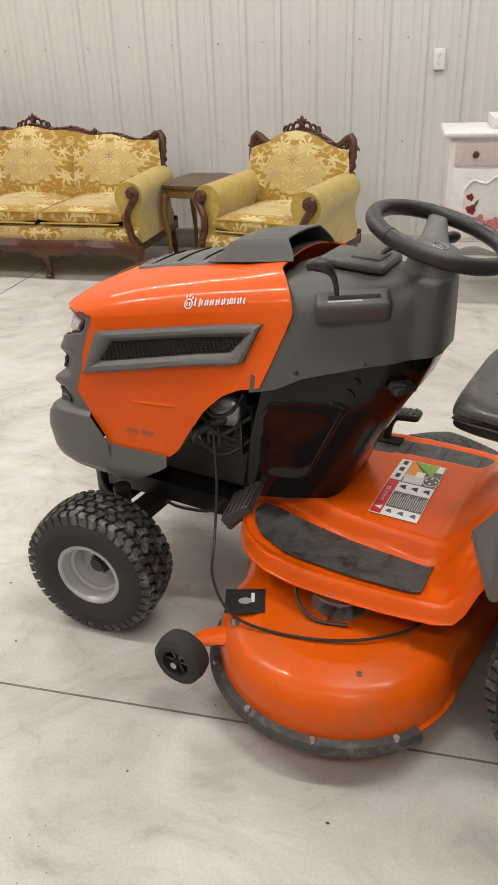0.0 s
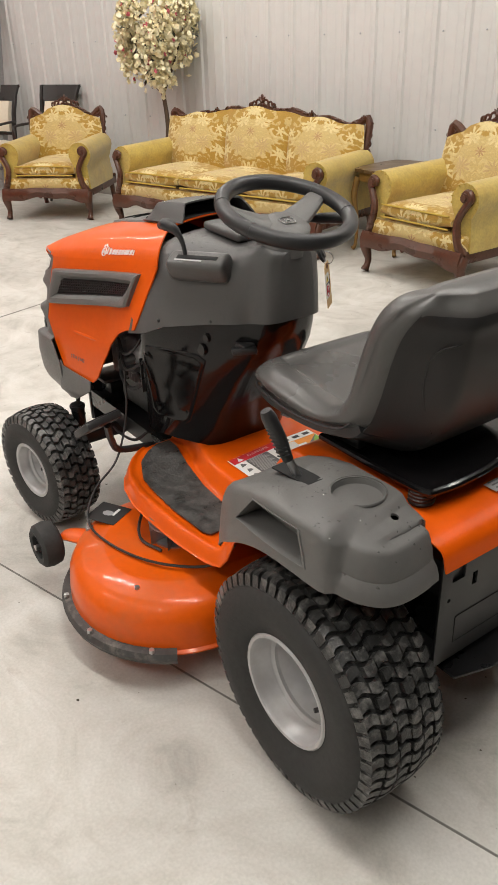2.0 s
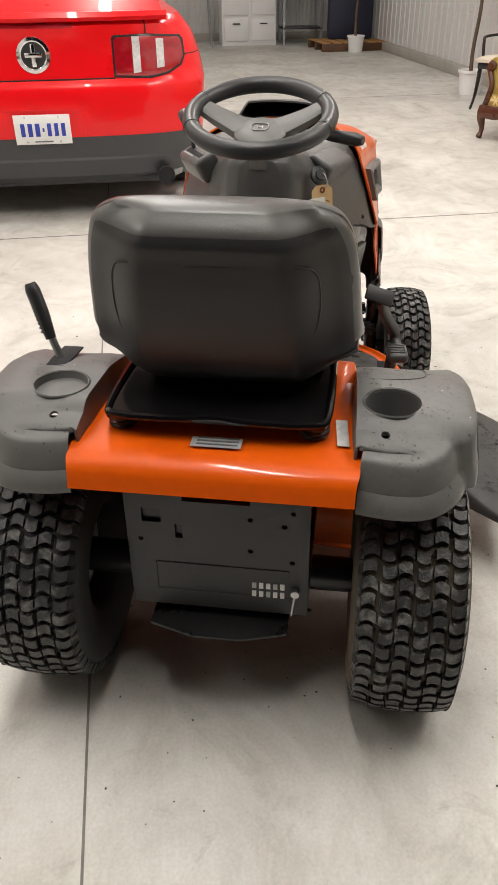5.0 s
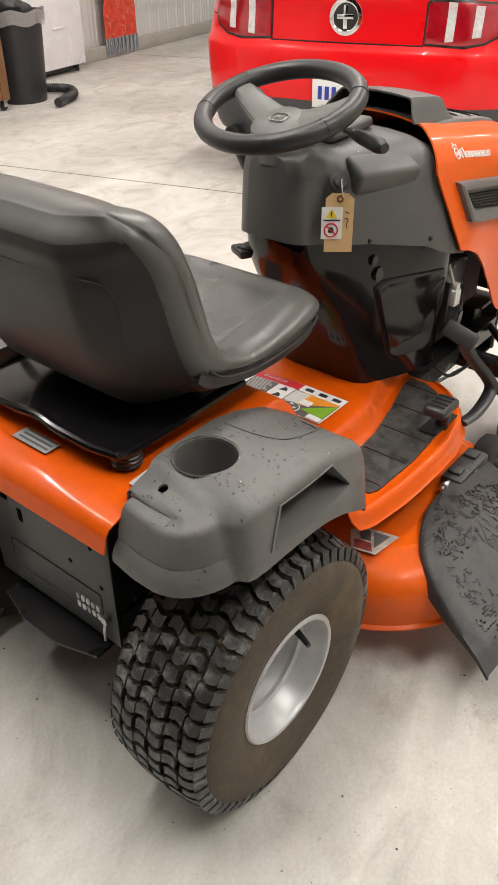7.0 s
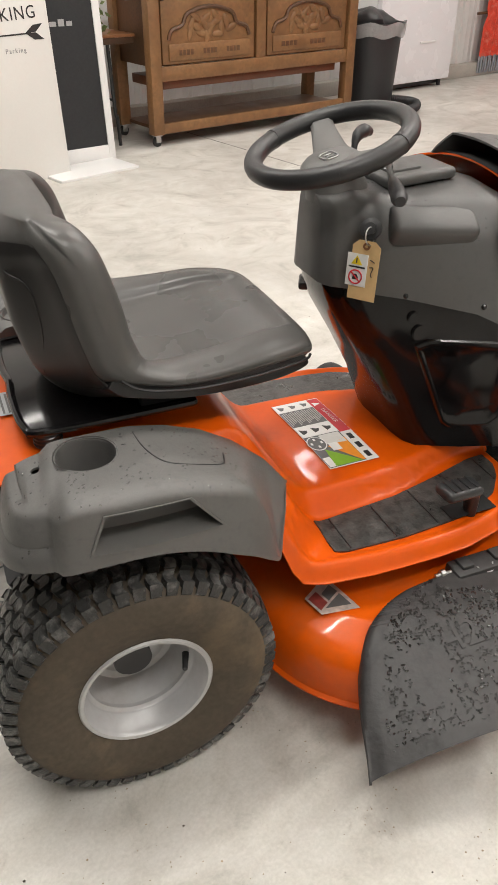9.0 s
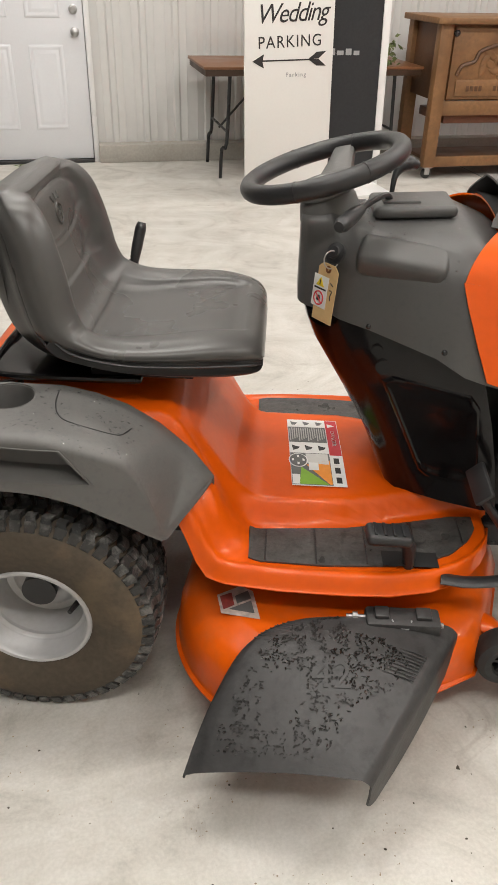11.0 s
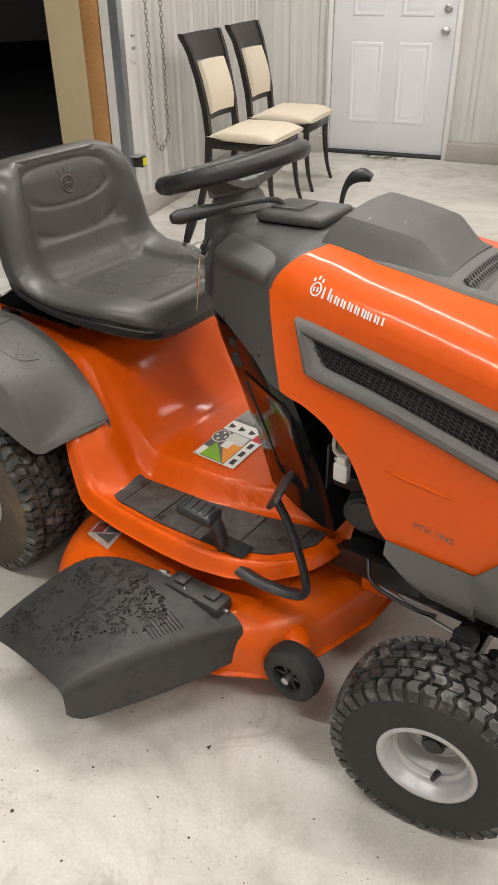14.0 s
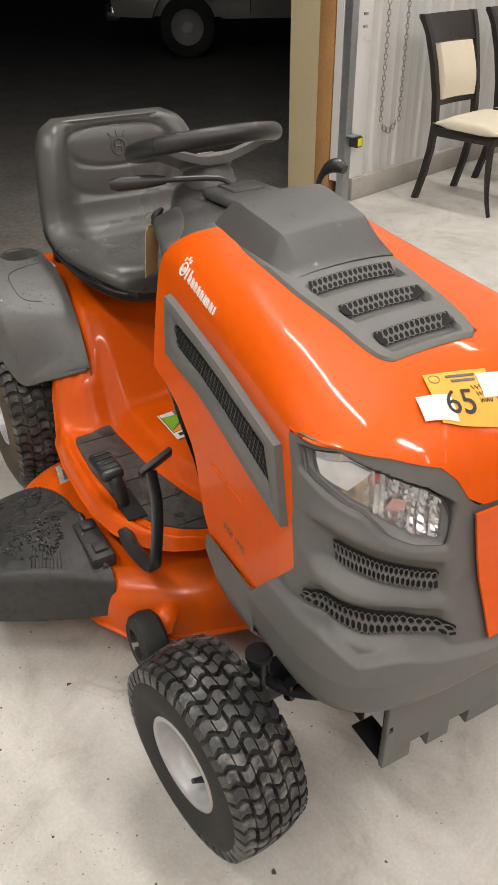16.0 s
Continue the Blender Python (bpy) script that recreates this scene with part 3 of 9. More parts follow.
def flank_grid(s):
    rear = [(0.778, 0.880), (0.788, 0.845), (0.815, 0.770), (0.838, 0.712), (0.893, 0.698), (0.935, 0.676), (0.985, 0.630), (1.025, 0.570), (1.055, 0.515), (1.081, 0.494)]
    rq = [0, 0.11, 0.29, 0.42, 0.51, 0.58, 0.70, 0.82, 0.93, 1.0]
    fr = [(1.292, 0.818), (1.334, 0.68), (1.350, 0.622), (1.303, 0.562), (1.252, 0.499)]
    fq = [0, 0.42, 0.58, 0.8, 1.0]
    rows = []
    for i in range(25):
        q = i / 24
        rx, rz = table(q, rq, [p[0] for p in rear]), table(q, rq, [p[1] for p in rear])
        fx, fz = table(q, fq, [p[0] for p in fr]), table(q, fq, [p[1] for p in fr])
        row = []
        for j in range(15):
            k = j / 14
            x, z = rx + (fx - rx) * k, rz + (fz - rz) * k
            if i == 0:
                z = crease_z(x)
            row.append(Vector((x, s * side_y(x, z), z)))
        rows.append(row)
    return rows


bonnet = part("bonnet", join(top_shell, shell(flank_grid(1), -0.004), shell(flank_grid(-1), 0.004)), ORANGE, TRACTOR, "glossy orange bonnet", sharp=50)


def flank(x, z, off, side):
    return Vector((x, side * (side_y(x, z) + off), z))


for s in (1, -1):       # pressed crease low on the flank
    part("crease", tube([flank(x, 0.625 - 0.03 * (x - 1.05), -0.003, s) for x in (1.03, 1.08, 1.16, 1.22)], [0.001, 0.0055, 0.0055, 0.001], 8, 4), ORANGE, bonnet)


def flank_frame(side):
    """Raised grey frame round the side grille, with its honeycomb."""
    def zt(x): return table(x, [0.83, 0.857, 1.273, 1.32], [0.850, 0.849, 0.788, 0.780])
    def zb(x): return table(x, [0.84, 0.889, 1.32], [0.800, 0.756, 0.676])
    def loop(dx0, dx1, dt, db, off):
        n = 14
        top, bot = [], []
        for i in range(n + 1):
            xt = 0.845 + dx0 + (1.275 - dx1 - 0.845 - dx0) * i / n
            top.append(flank(xt, zt(xt) - dt, off, side))
            xb = 0.882 + dx0 + (1.318 - dx1 - 0.882 - dx0) * i / n
            bot.append(flank(xb, zb(xb) + db, off, side))
        return top + bot[::-1]
    rings = [loop(0, 0, 0, 0, -0.002), loop(0.002, 0.002, 0.002, 0.002, 0.012), loop(0.010, 0.010, 0.008, 0.008, 0.016), loop(0.020, 0.026, 0.016, 0.018, 0.015),
             loop(0.038, 0.042, 0.026, 0.028, 0.004), loop(0.042, 0.046, 0.028, 0.030, 0.001)]
    fr = part("side_grille", loft(rings, caps=False), GREY, TRACTOR, "grey plastic grille frame")
    # added sheet: shade behind the honeycomb as flat near-black
    part("grille_backing", loft([loop(0.040, 0.044, 0.027, 0.029, 0.0015), loop(0.046, 0.05, 0.03, 0.033, 0.001)]), GAPSHADE, fr)
    def lay(s, t, off):
        k = t / 0.056
        xa = 0.885 + 0.02 * (1 - k)
        x = xa + (1.236 + 0.028 * (1 - k) - xa) * s / 0.36
        hi, lo = zt(x) - 0.028, zb(x) + 0.030
        return flank(x, lo + (hi - lo) * min(1.0, max(0.0, k)), 0.006 + off, side)
    part("honeycomb", hexes(lay, 0.36, 0.056, 0.0118), BLACK, fr)


flank_frame(1)
flank_frame(-1)

nose = part("nose", shell(edge_patch(170, 210), 0.004), GREY, TRACTOR, "grey plastic nose with headlights", sharp=60)
# bumper sides run back under the bonnet's flanks
for s in (1, -1):
    g = []
    for x in (1.262, 1.249, 1.22, 1.18, 1.14, 1.10, 1.085):
        top = table(x, [1.07, 1.249, 1.262], [0.497, 0.501, 0.515])
        bot = table(x, [1.06, 1.10, 1.16, 1.22, 1.26], [0.486, 0.458, 0.422, 0.400, 0.390])
        g.append([Vector((x, s * (side_y(x, z) + 0.004 - 0.03 * smooth(0.43, 0.39, z)), z)) for z in [top - (top - bot) * i / 7 for i in range(8)]])
    part("bumper_side", shell(g, 0.004 * s), GREY, TRACTOR)


def nose_patch(name, outline, mats, off0=0.001, off1=0.006, parent=None, label="", dome=0.0, rings=(1.0, 0.99, 0.95, 0.8, 0.6, 0.4, 0.2), caps=True):
    """A raised pad on the nose from an outline in (a, z)."""
    ca = sum(a for a, z in outline) / len(outline)
    cz = sum(z for a, z in outline) / len(outline)
    def ring(k, off):
        return [fascia(ca + (a - ca) * k, cz + (z - cz) * k, off) for a, z in outline]
    return part(name, loft([ring(k, off0 if i == 0 else off1 + dome * (1 - k)) for i, k in enumerate(rings)], caps=caps), mats, parent or nose, label)


def dense(outline, k=6):
    out = []
    for (a, b), (c, d) in zip(outline, outline[1:] + outline[:1]):
        out += [(a + (c - a) * i / k, b + (d - b) * i / k) for i in range(k)]
    return out


LENS = mat("clear_headlight_plastic", (0.95, 0.95, 0.97), 0.03, var=0.02, alpha=0.05)
CHROME = mat("bright_reflector", (0.60, 0.60, 0.62), 0.16, metal=1.0, var=0.25, scale=30, fine=80, bump=0.4, bscale=60)
for s in (1, -1):
    lamp_out = dense([(s * 86, 0.806), (s * 64, 0.818), (s * 43, 0.795), (s * 27, 0.771), (s * 20, 0.752), (s * 16, 0.724), (s * 15, 0.700), (s * 16, 0.681), (s * 27, 0.692), (s * 40, 0.714), (s * 53, 0.746), (s * 69, 0.762), (s * 84, 0.776)], 5)
    rim = nose_patch("headlight", [(s * 47 + (a - s * 47) * 1.03, 0.752 + (z - 0.752) * 1.07) for a, z in lamp_out], BLACK, -0.014, -0.005, label="black headlight housing", rings=(1.0, 0.99, 0.975, 0.95), caps=False)
    ca = s * 47
    def shrunk(k, da=0.0):
        return [(ca + da + (a - ca) * k, 0.752 + (z - 0.752) * k) for a, z in lamp_out]
    bowl = []                   # fluted bowl behind the lens, flat towards the side
    for i in range(57):
        a = 17 + 66 * i / 56
        hi = table(a, [16, 20, 27, 43, 64, 86], [0.722, 0.748, 0.767, 0.791, 0.814, 0.803])
        lo = table(a, [16, 27, 40, 53, 69, 84], [0.684, 0.695, 0.717, 0.749, 0.765, 0.778])
        row = []
        for j in range(13):
            z = lo + (hi - lo) * j / 12
            r = min(1.0, math.hypot((a - 31) / 18, (z - 0.732) / 0.042))
            deep = 0.017 + 0.013 * (1 - r * r) + 0.0022 * math.sin(a * 1.25) * (a < 52) + 0.0016 * math.sin(z * 520) * (a < 44)
            row.append(fascia(s * a, z, -deep))
        bowl.append(row)
    part("reflector", shell(bowl, 0.001), CHROME, rim, "fluted silver reflector", sharp=14)
    seg = dense([(s * 80, 0.796), (s * 60, 0.806), (s * 50, 0.795), (s * 62, 0.768), (s * 78, 0.778)], 4)
    nose_patch("side_reflector", seg, mat("clear_side_lamp", (0.52, 0.52, 0.52), 0.15, var=0.15, scale=30, coat=0.6) if s > 0 else bpy.data.materials["clear_side_lamp"], -0.017, -0.0125, rim, "white side reflector")
    nose_patch("bulb", dense([(s * 40, 0.757), (s * 33, 0.750), (s * 35, 0.738), (s * 43, 0.743)], 4), mat("tinted_bulb_glass", (0.36, 0.17, 0.16), 0.1, var=0.2, coat=0.8) if s > 0 else bpy.data.materials["tinted_bulb_glass"], -0.019, -0.0165, rim, "red tinted bulb")
    lens = nose_patch("lens", shrunk(0.985), LENS, -0.006, -0.001, rim, "clear headlight lens", dome=0.002)
    lens.visible_shadow = False
    for k in (0, 1):
        a0, a1 = ((70, 15), (86, 10))[k]
        n = 60
        def lay(u, t, off, k=k, a0=a0, a1=a1):
            a = s * (a0 + (a1 - a0) * u / 0.27)
            m, h = grille_mid(k, a)
            z = m + h * (min(1.0, max(0.0, t / 0.0235)) * 2 - 1)
            return fascia(a, z, relief(a, z) + 0.0055 + off)
        g = part("nose_grille", hexes(lay, 0.27, 0.028, 0.0122, 0.27, 0.003), GREY, nose, "grey honeycomb grille")
        # added near-black sheet paints the dark depth behind this mesh
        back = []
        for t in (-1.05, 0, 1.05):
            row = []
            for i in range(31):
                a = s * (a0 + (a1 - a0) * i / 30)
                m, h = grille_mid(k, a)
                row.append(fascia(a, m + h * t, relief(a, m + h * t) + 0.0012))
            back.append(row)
        part("backing", shell(back, 0.001), GAPSHADE, g)
strip = []
for z in (0.722, 0.69, 0.65, 0.61, 0.57, 0.53, 0.515):
    hw = table(z, [0.515, 0.72], [0.040, 0.062])
    row = []
    for j in range(9):
        y = -hw + 2 * hw * j / 8
        row.append(Vector((fascia(0, z).x + 0.006 - 0.3 * y * y, y, z)))
    strip.append(row)
part("centre_strip", shell(strip, -0.004), ORANGE, nose, "orange centre strip")

# cowl and louvred vent on the bonnet's top
def top_z(x, y):
    sec = bonnet_section(x)
    half = [(p.y, p.z) for p in sec if p.y >= -1e-6]
    half.sort()
    return float(np.interp(abs(y), [p[0] for p in half], [p[1] for p in half]))


cowl = []
for x, h, w in ((0.858, 0.040, 0.114), (0.872, 0.042, 0.115), (0.895, 0.042, 0.115), (0.93, 0.042, 0.114), (0.97, 0.041, 0.111), (1.000, 0.039, 0.108), (1.008, 0.036, 0.107), (1.044, 0.010, 0.100), (1.054, 0.004, 0.097), (1.066, 0.001, 0.094)):
    row = []
    for k in range(33):
        y = -w + 2 * w * k / 32
        e = min(1.0, max(0.0, (1.0 - abs(y) / w) / 0.24))
        e = 0.85 * e + 0.15 * smooth(0, 1, e)
        back = 0.028 * smooth(0.70, 1.0, abs(y) / w) * max(0.0, (0.93 - x) / 0.072)
        row.append(Vector((x - back, y + VENT_Y + 0.008, top_z(max(x - back, 0.785), y + VENT_Y) + 0.006 + h * e)))
    cowl.append(row)
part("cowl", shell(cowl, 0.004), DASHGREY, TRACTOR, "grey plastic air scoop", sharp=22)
# near-black floor and end wall, painted shade inside the scoop's mouth
mouth = join(shell([[Vector((x, y + VENT_Y + 0.008, top_z(x, y + VENT_Y) + 0.0095)) for y in (-0.104, -0.05, 0, 0.05, 0.104)] for x in (0.845, 0.88, 0.92, 0.95)], 0.001),
             box(0.935, 0.94, VENT_Y - 0.066, VENT_Y + 0.080, 0.945, 0.972))
part("cowl_inside", mouth, GAPSHADE, TRACTOR)

MESH_X = (1.086, 1.163, 1.240)


def vent_drop(x, y):
    """The vent's floor steps down at each mesh and rises along each slat."""
    inside = smooth(0.085, 0.078, abs(y - VENT_Y) + 0.10 * max(0, x - 1.10))
    d = 0.0
    for x0 in MESH_X:
        d -= 0.014 * smooth(x0, x0 + 0.020, x) * (1 - smooth(x0 + 0.022, x0 + 0.050, x))
    return d * inside


def vent_z(x, y):
    return top_z(x, y) + 0.005 + vent_drop(x, y)


vent_rows = []
for k in range(96):
    x = 0.85 + 0.448 * (k / 95) ** 0.9
    w = table(x, [0.85, 1.0, 1.10, 1.25, 1.280, 1.292, 1.298], [0.108, 0.108, 0.105, 0.092, 0.086, 0.078, 0.068])
    ring = []
    for q in range(49):
        y = VENT_Y - w + 2 * w * q / 48
        ring.append(Vector((x, y, vent_z(x, y) - (0.0045 if q in (0, 48) or k == 95 else 0.0))))
    vent_rows.append(ring)
vent = part("bonnet_vent", shell(vent_rows, 0.002), GREY, TRACTOR, "grey plastic bonnet vent", sharp=40)
for x0, w in zip(MESH_X, (0.077, 0.074, 0.066)):
    def lay(s_, t, off, x0=x0, w=w):
        y = VENT_Y - w + s_
        return Vector((x0 + 0.003 + t, y, vent_z(x0 + 0.003 + t, y) + 0.0045 + off))
    g = part("louvre_mesh", hexes(lay, 2 * w, 0.0155, 0.0095, 0.26, 0.003), GREY, vent, "grey honeycomb louvre")
    # louvre depth is painted: a near-black sheet under the mesh
    part("backing", shell([[Vector((x, VENT_Y - w + 2 * w * k / 8, vent_z(x, VENT_Y - w + 2 * w * k / 8) + 0.0028)) for k in range(9)] for x in [x0 + 0.002 + 0.0034 * i for i in range(6)]], -0.0008), GAPSHADE, g)

# brand mark as plain white bars, model number
def shoulder(x, z, off, side):
    """A place on the bonnet's rounded shoulder at a height."""
    sec = [p for p in bonnet_section(x) if p.y >= -1e-6]
    y = float(np.interp(z, [p.z for p in sec], [p.y for p in sec]))
    return Vector((x, side * (y + off), z + off * 0.6))


for s in (1, -1):
    def mark(x, z, w, h):
        return loft([[shoulder(x + a * w / 2, z + c * h / 2 - 0.13 * a * w / 2, o, s) for a, c in ((-1, -1), (1, -1), (1, 1), (-1, 1))] for o in (0.0005, 0.0025)])
    def at(x):
        return 0.899 - 0.15 * (x - 0.868)
    d = 1 if s < 0 else -1
    x0 = 0.860 if s < 0 else 1.046
    part("name_emblem", tube([shoulder(x0 + d * (0.012 + 0.0095 * math.cos(k * math.pi / 8)), at(x0) - 0.002 + 0.0095 * math.sin(k * math.pi / 8), 0.001, s) for k in range(16)], 0.0016, 5, 1, closed=True), WHITEINK, bonnet)
    for dx, dz in ((0.004, 0.011), (0.012, 0.014), (0.020, 0.011), (0.0085, -0.002), (0.0155, -0.002)):
        part("name_dot", mark(x0 + d * dx, at(x0) + dz, 0.0028, 0.007 if dz < 0 else 0.005), WHITEINK, bonnet)
    run = 0.027
    for i, (w, h) in enumerate(((0.0145, 0.0165), (0.0115, 0.0115), (0.0105, 0.0115), (0.0115, 0.0115), (0.0110, 0.0115), (0.0110, 0.0115), (0.0080, 0.0115), (0.0115, 0.0115), (0.0115, 0.0115))):
        xx, base = x0 + d * (run + w / 2), at(x0 + d * run) - 0.009
        for k in (-1, 1):
            part("name_stroke", mark(xx + k * (w / 2 - 0.0014), base + h / 2, 0.0028, h), WHITEINK, bonnet)
        run += w + 0.0028
    txt = lettering("YTH 1942", 0.017, 0.0006, 0.12, 1.1)
    for v in txt.verts:
        x, z = 1.165 - s * v.co.x, 0.545 + v.co.y + 0.02 * s * v.co.x
        v.co = flank(x, z, 0.0008 + max(0.0, v.co.z), s)
    part("model_number", txt, GREYINK, bonnet, "dark model number")

# towards the nose the left flank stands a little wider
for ob in TRACTOR.children_recursive:
    if ob.type == "MESH":
        for v in ob.data.vertices:
            if v.co.y > 0:
                v.co.y += 0.022 * min(1.0, v.co.y / 0.24) * smooth(0.88, 1.30, v.co.x)

# auction card taped to the bonnet's front
bonnet_bm = bmesh.new()
bonnet_bm.from_mesh(bonnet.data)
BONNET_TREE = BVHTree.FromBMesh(bonnet_bm)


def on_bonnet(u, v, off):
    """u across to the left, v up the bonnet's front, from the card's middle."""
    a = radians(12)
    x = 1.382 - (v * math.cos(a) - u * math.sin(a)) * 0.86
    y = -0.030 + u * math.cos(a) + v * math.sin(a)
    hit, nor, _, _ = BONNET_TREE.ray_cast(Vector((x, y, 1.3)), Vector((0, 0, -1)))
    return hit + Vector((0.3, 0, 0.95)).normalized() * off


def card_patch(u0, u1, v0, v1, off, n=8):
    return shell([[on_bonnet(u0 + (u1 - u0) * i / n, v0 + (v1 - v0) * j / n, off) for i in range(n + 1)] for j in range(n + 1)], 0.0006)


card = part("auction_card", card_patch(-0.050, 0.050, -0.040, 0.042, 0.0035), mat("yellow_card", (0.80, 0.40, 0.06), 0.7, var=0.05), TRACTOR, "yellow auction card with a handwritten number")
part("tape", card_patch(-0.075, -0.022, -0.036, 0.004, 0.0045), mat("white_tape", (0.74, 0.70, 0.67), 0.6, var=0.04), card, "white tape")
part("tape", card_patch(0.030, 0.070, -0.004, 0.034, 0.0045), bpy.data.materials["white_tape"], card, "white tape")
num = lettering("65", 0.050, 0.0003)
for v in num.verts:
    v.co = on_bonnet(v.co.x - 0.010, v.co.y - 0.010, 0.0055 + max(0, v.co.z))
part("handwritten_number", num, BLACKINK, card)
for u0, u1, v in ((-0.018, 0.028, 0.033), (-0.012, 0.026, 0.025)):
    part("print_bar", card_patch(u0, u1, v - 0.002, v + 0.002, 0.0046, 4), GREYINK, card)
for u0, u1, v in ((0.015, 0.046, 0.012), (0.020, 0.044, 0.002), (0.022, 0.042, -0.008)):
    part("script_bar", tube([on_bonnet(u0 + (u1 - u0) * k / 10, v + 0.003 * (-1) ** k, 0.0046) for k in range(11)], 0.0006, 5, 2), BLACKINK, card)
part("stamp", tube([on_bonnet(-0.036 + 0.008 * math.cos(k * math.pi / 6), 0.031 + 0.007 * math.sin(k * math.pi / 6), 0.0046) for k in range(12)], 0.0006, 5, 2, closed=True), GREYINK, card)

# dashboard
def dash_ring(x):
    """Seam, flank, sloping shoulder and top of the dashboard at a place along it."""
    ws = table(x, [0.497, 0.502, 0.512, 0.53, 0.550, 0.562, 0.575, 0.60, 0.64, 0.76, 0.80, 0.862], [0.048, 0.066, 0.078, 0.088, 0.098, 0.112, 0.128, 0.145, 0.165, 0.230, 0.250, 0.262])
    zs = table(x, [0.497, 0.62, 0.75, 0.805, 0.862], [0.776, 0.764, 0.738, 0.712, 0.700])
    wc = table(x, [0.497, 0.512, 0.53, 0.550, 0.562, 0.575, 0.60, 0.70, 0.80, 0.862], [0.044, 0.072, 0.082, 0.090, 0.102, 0.114, 0.130, 0.172, 0.211, 0.205])
    zc = table(x, [0.497, 0.55, 0.575, 0.60, 0.80, 0.862], [0.905, 0.905, 0.885, 0.882, 0.876, 0.868])
    wt = table(x, [0.497, 0.512, 0.55, 0.575, 0.62, 0.80, 0.862], [0.036, 0.058, 0.072, 0.080, 0.092, 0.155, 0.150])
    zt = table(x, [0.497, 0.55, 0.59, 0.65, 0.80, 0.862], [0.935, 0.948, 0.938, 0.930, 0.940, 0.915])
    zm = table(x, [0.497, 0.55, 0.60, 0.66, 0.80, 0.862], [0.940, 0.958, 0.946, 0.941, 0.949, 0.930])
    pts = [(ws, zs), (wc, zc), (wt, zt), (0.0, zm)]
    for share in (0.22, 0.25):          # soften the corners
        out = [pts[0]]
        for i, ((a, b), (c, d)) in enumerate(zip(pts, pts[1:])):
            out += [(a + (c - a) * share, b + (d - b) * share)] if i else []
            out += [(c + (a - c) * share, d + (b - d) * share)] if i < len(pts) - 2 else []
        pts = out + [pts[-1]]
    cy = 0.004
    return [Vector((x, cy + y, z)) for y, z in pts] + [Vector((x, cy - y, z)) for y, z in reversed(pts[:-1])]


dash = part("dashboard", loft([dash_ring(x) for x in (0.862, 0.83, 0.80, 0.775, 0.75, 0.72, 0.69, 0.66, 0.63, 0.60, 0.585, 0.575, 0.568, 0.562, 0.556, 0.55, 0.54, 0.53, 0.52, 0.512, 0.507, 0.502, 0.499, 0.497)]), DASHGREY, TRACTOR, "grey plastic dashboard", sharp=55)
low = []
for z, x0, x1, w0, w1 in ((0.780, 0.506, 0.806, 0.078, 0.222), (0.745, 0.516, 0.820, 0.084, 0.228), (0.70, 0.535, 0.842, 0.092, 0.240), (0.60, 0.598, 0.876, 0.106, 0.226), (0.50, 0.655, 0.905, 0.118, 0.208), (0.383, 0.705, 0.930, 0.128, 0.196)):
    ring = []
    for x, w in ((x0, w0 * 0.50), (x0 + 0.006, w0 * 0.78), (x0 + 0.022, w0 * 0.98), (x0 + 0.07, w0 + (w1 - w0) * 0.28), (x0 + 0.5 * (x1 - x0), w0 + (w1 - w0) * 0.58), (x1 - 0.03, w1), (x1, w1 * 0.99)):
        ring.append(Vector((x, 0.003 + w, z)))
    low.append(ring + [Vector((p.x, 0.006 - p.y, p.z)) for p in reversed(ring)])
lower = part("lower_console", loft(low), GLOSS, TRACTOR, "glossy black lower console", sharp=50)
console_bm = bmesh.new()
console_bm.from_mesh(lower.data)
CONSOLE_TREE = BVHTree.FromBMesh(console_bm)


def console_pt(x, z, off, side):
    """A place on the lower console's flank."""
    hit, nor, _, _ = CONSOLE_TREE.ray_cast(Vector((x, side * 0.6, z)), Vector((0, -side, 0)))
    if hit is None:
        return Vector((x, side * 0.15, z))
    return hit + Vector((0, side, 0)) * off


for s in (1, -1):      # inset panel with a raised rim
    out = dense([(0.672, 0.652), (0.690, 0.668), (0.820, 0.668), (0.842, 0.640), (0.872, 0.47), (0.862, 0.452), (0.782, 0.445), (0.765, 0.458)], 6)
    cx, cz = 0.790, 0.560
    rings = [[console_pt(cx + (x - cx) * k, cz + (z - cz) * k, o, s) for x, z in out] for k, o in ((1.06, -0.001), (1.02, 0.0045), (0.95, 0.0050), (0.88, 0.0012), (0.6, 0.0012), (0.3, 0.0012), (0.05, 0.0012))]
    part("console_panel", loft(rings), GLOSS, lower)
for s in (1, -1):
    for x, y, z in ((0.762, 0.225, 0.752), (0.63, 0.156, 0.768)):
        part("screw", xf(ball((0, 0, 0), 0.0055, n=6), pose(x, 0.003 + s * y, z)), BLACKSTEEL, dash)
    for x, z, r in ((0.652, 0.722, 0.012), (0.668, 0.690, 0.017)):
        q = console_pt(x, z, 0.0, s)
        part("latch_knob", cyl(q - Vector((0, s * 0.006, 0)), q + Vector((-0.001, s * 0.004, 0)), r, bev=0.002), GLOSS, lower)
part("park_latch", join(xf(box(-0.014, 0.014, -0.030, 0.030, -0.010, 0.008, 0.006), pose(0.555, 0.118, 0.708, 0, 0, -28)), box(0.545, 0.590, 0.09, 0.125, 0.700, 0.722, 0.006)), BLACK, lower, "black parking latch")
part("column_collar", xf(lathe([(0.001, -0.03), (0.060, -0.03), (0.054, 0.0), (0.046, 0.012), (0.040, 0.018), (0.001, 0.018)], 28), pose(0.545, 0.005, 0.962, 0, -14, 0)), GREY, dash)
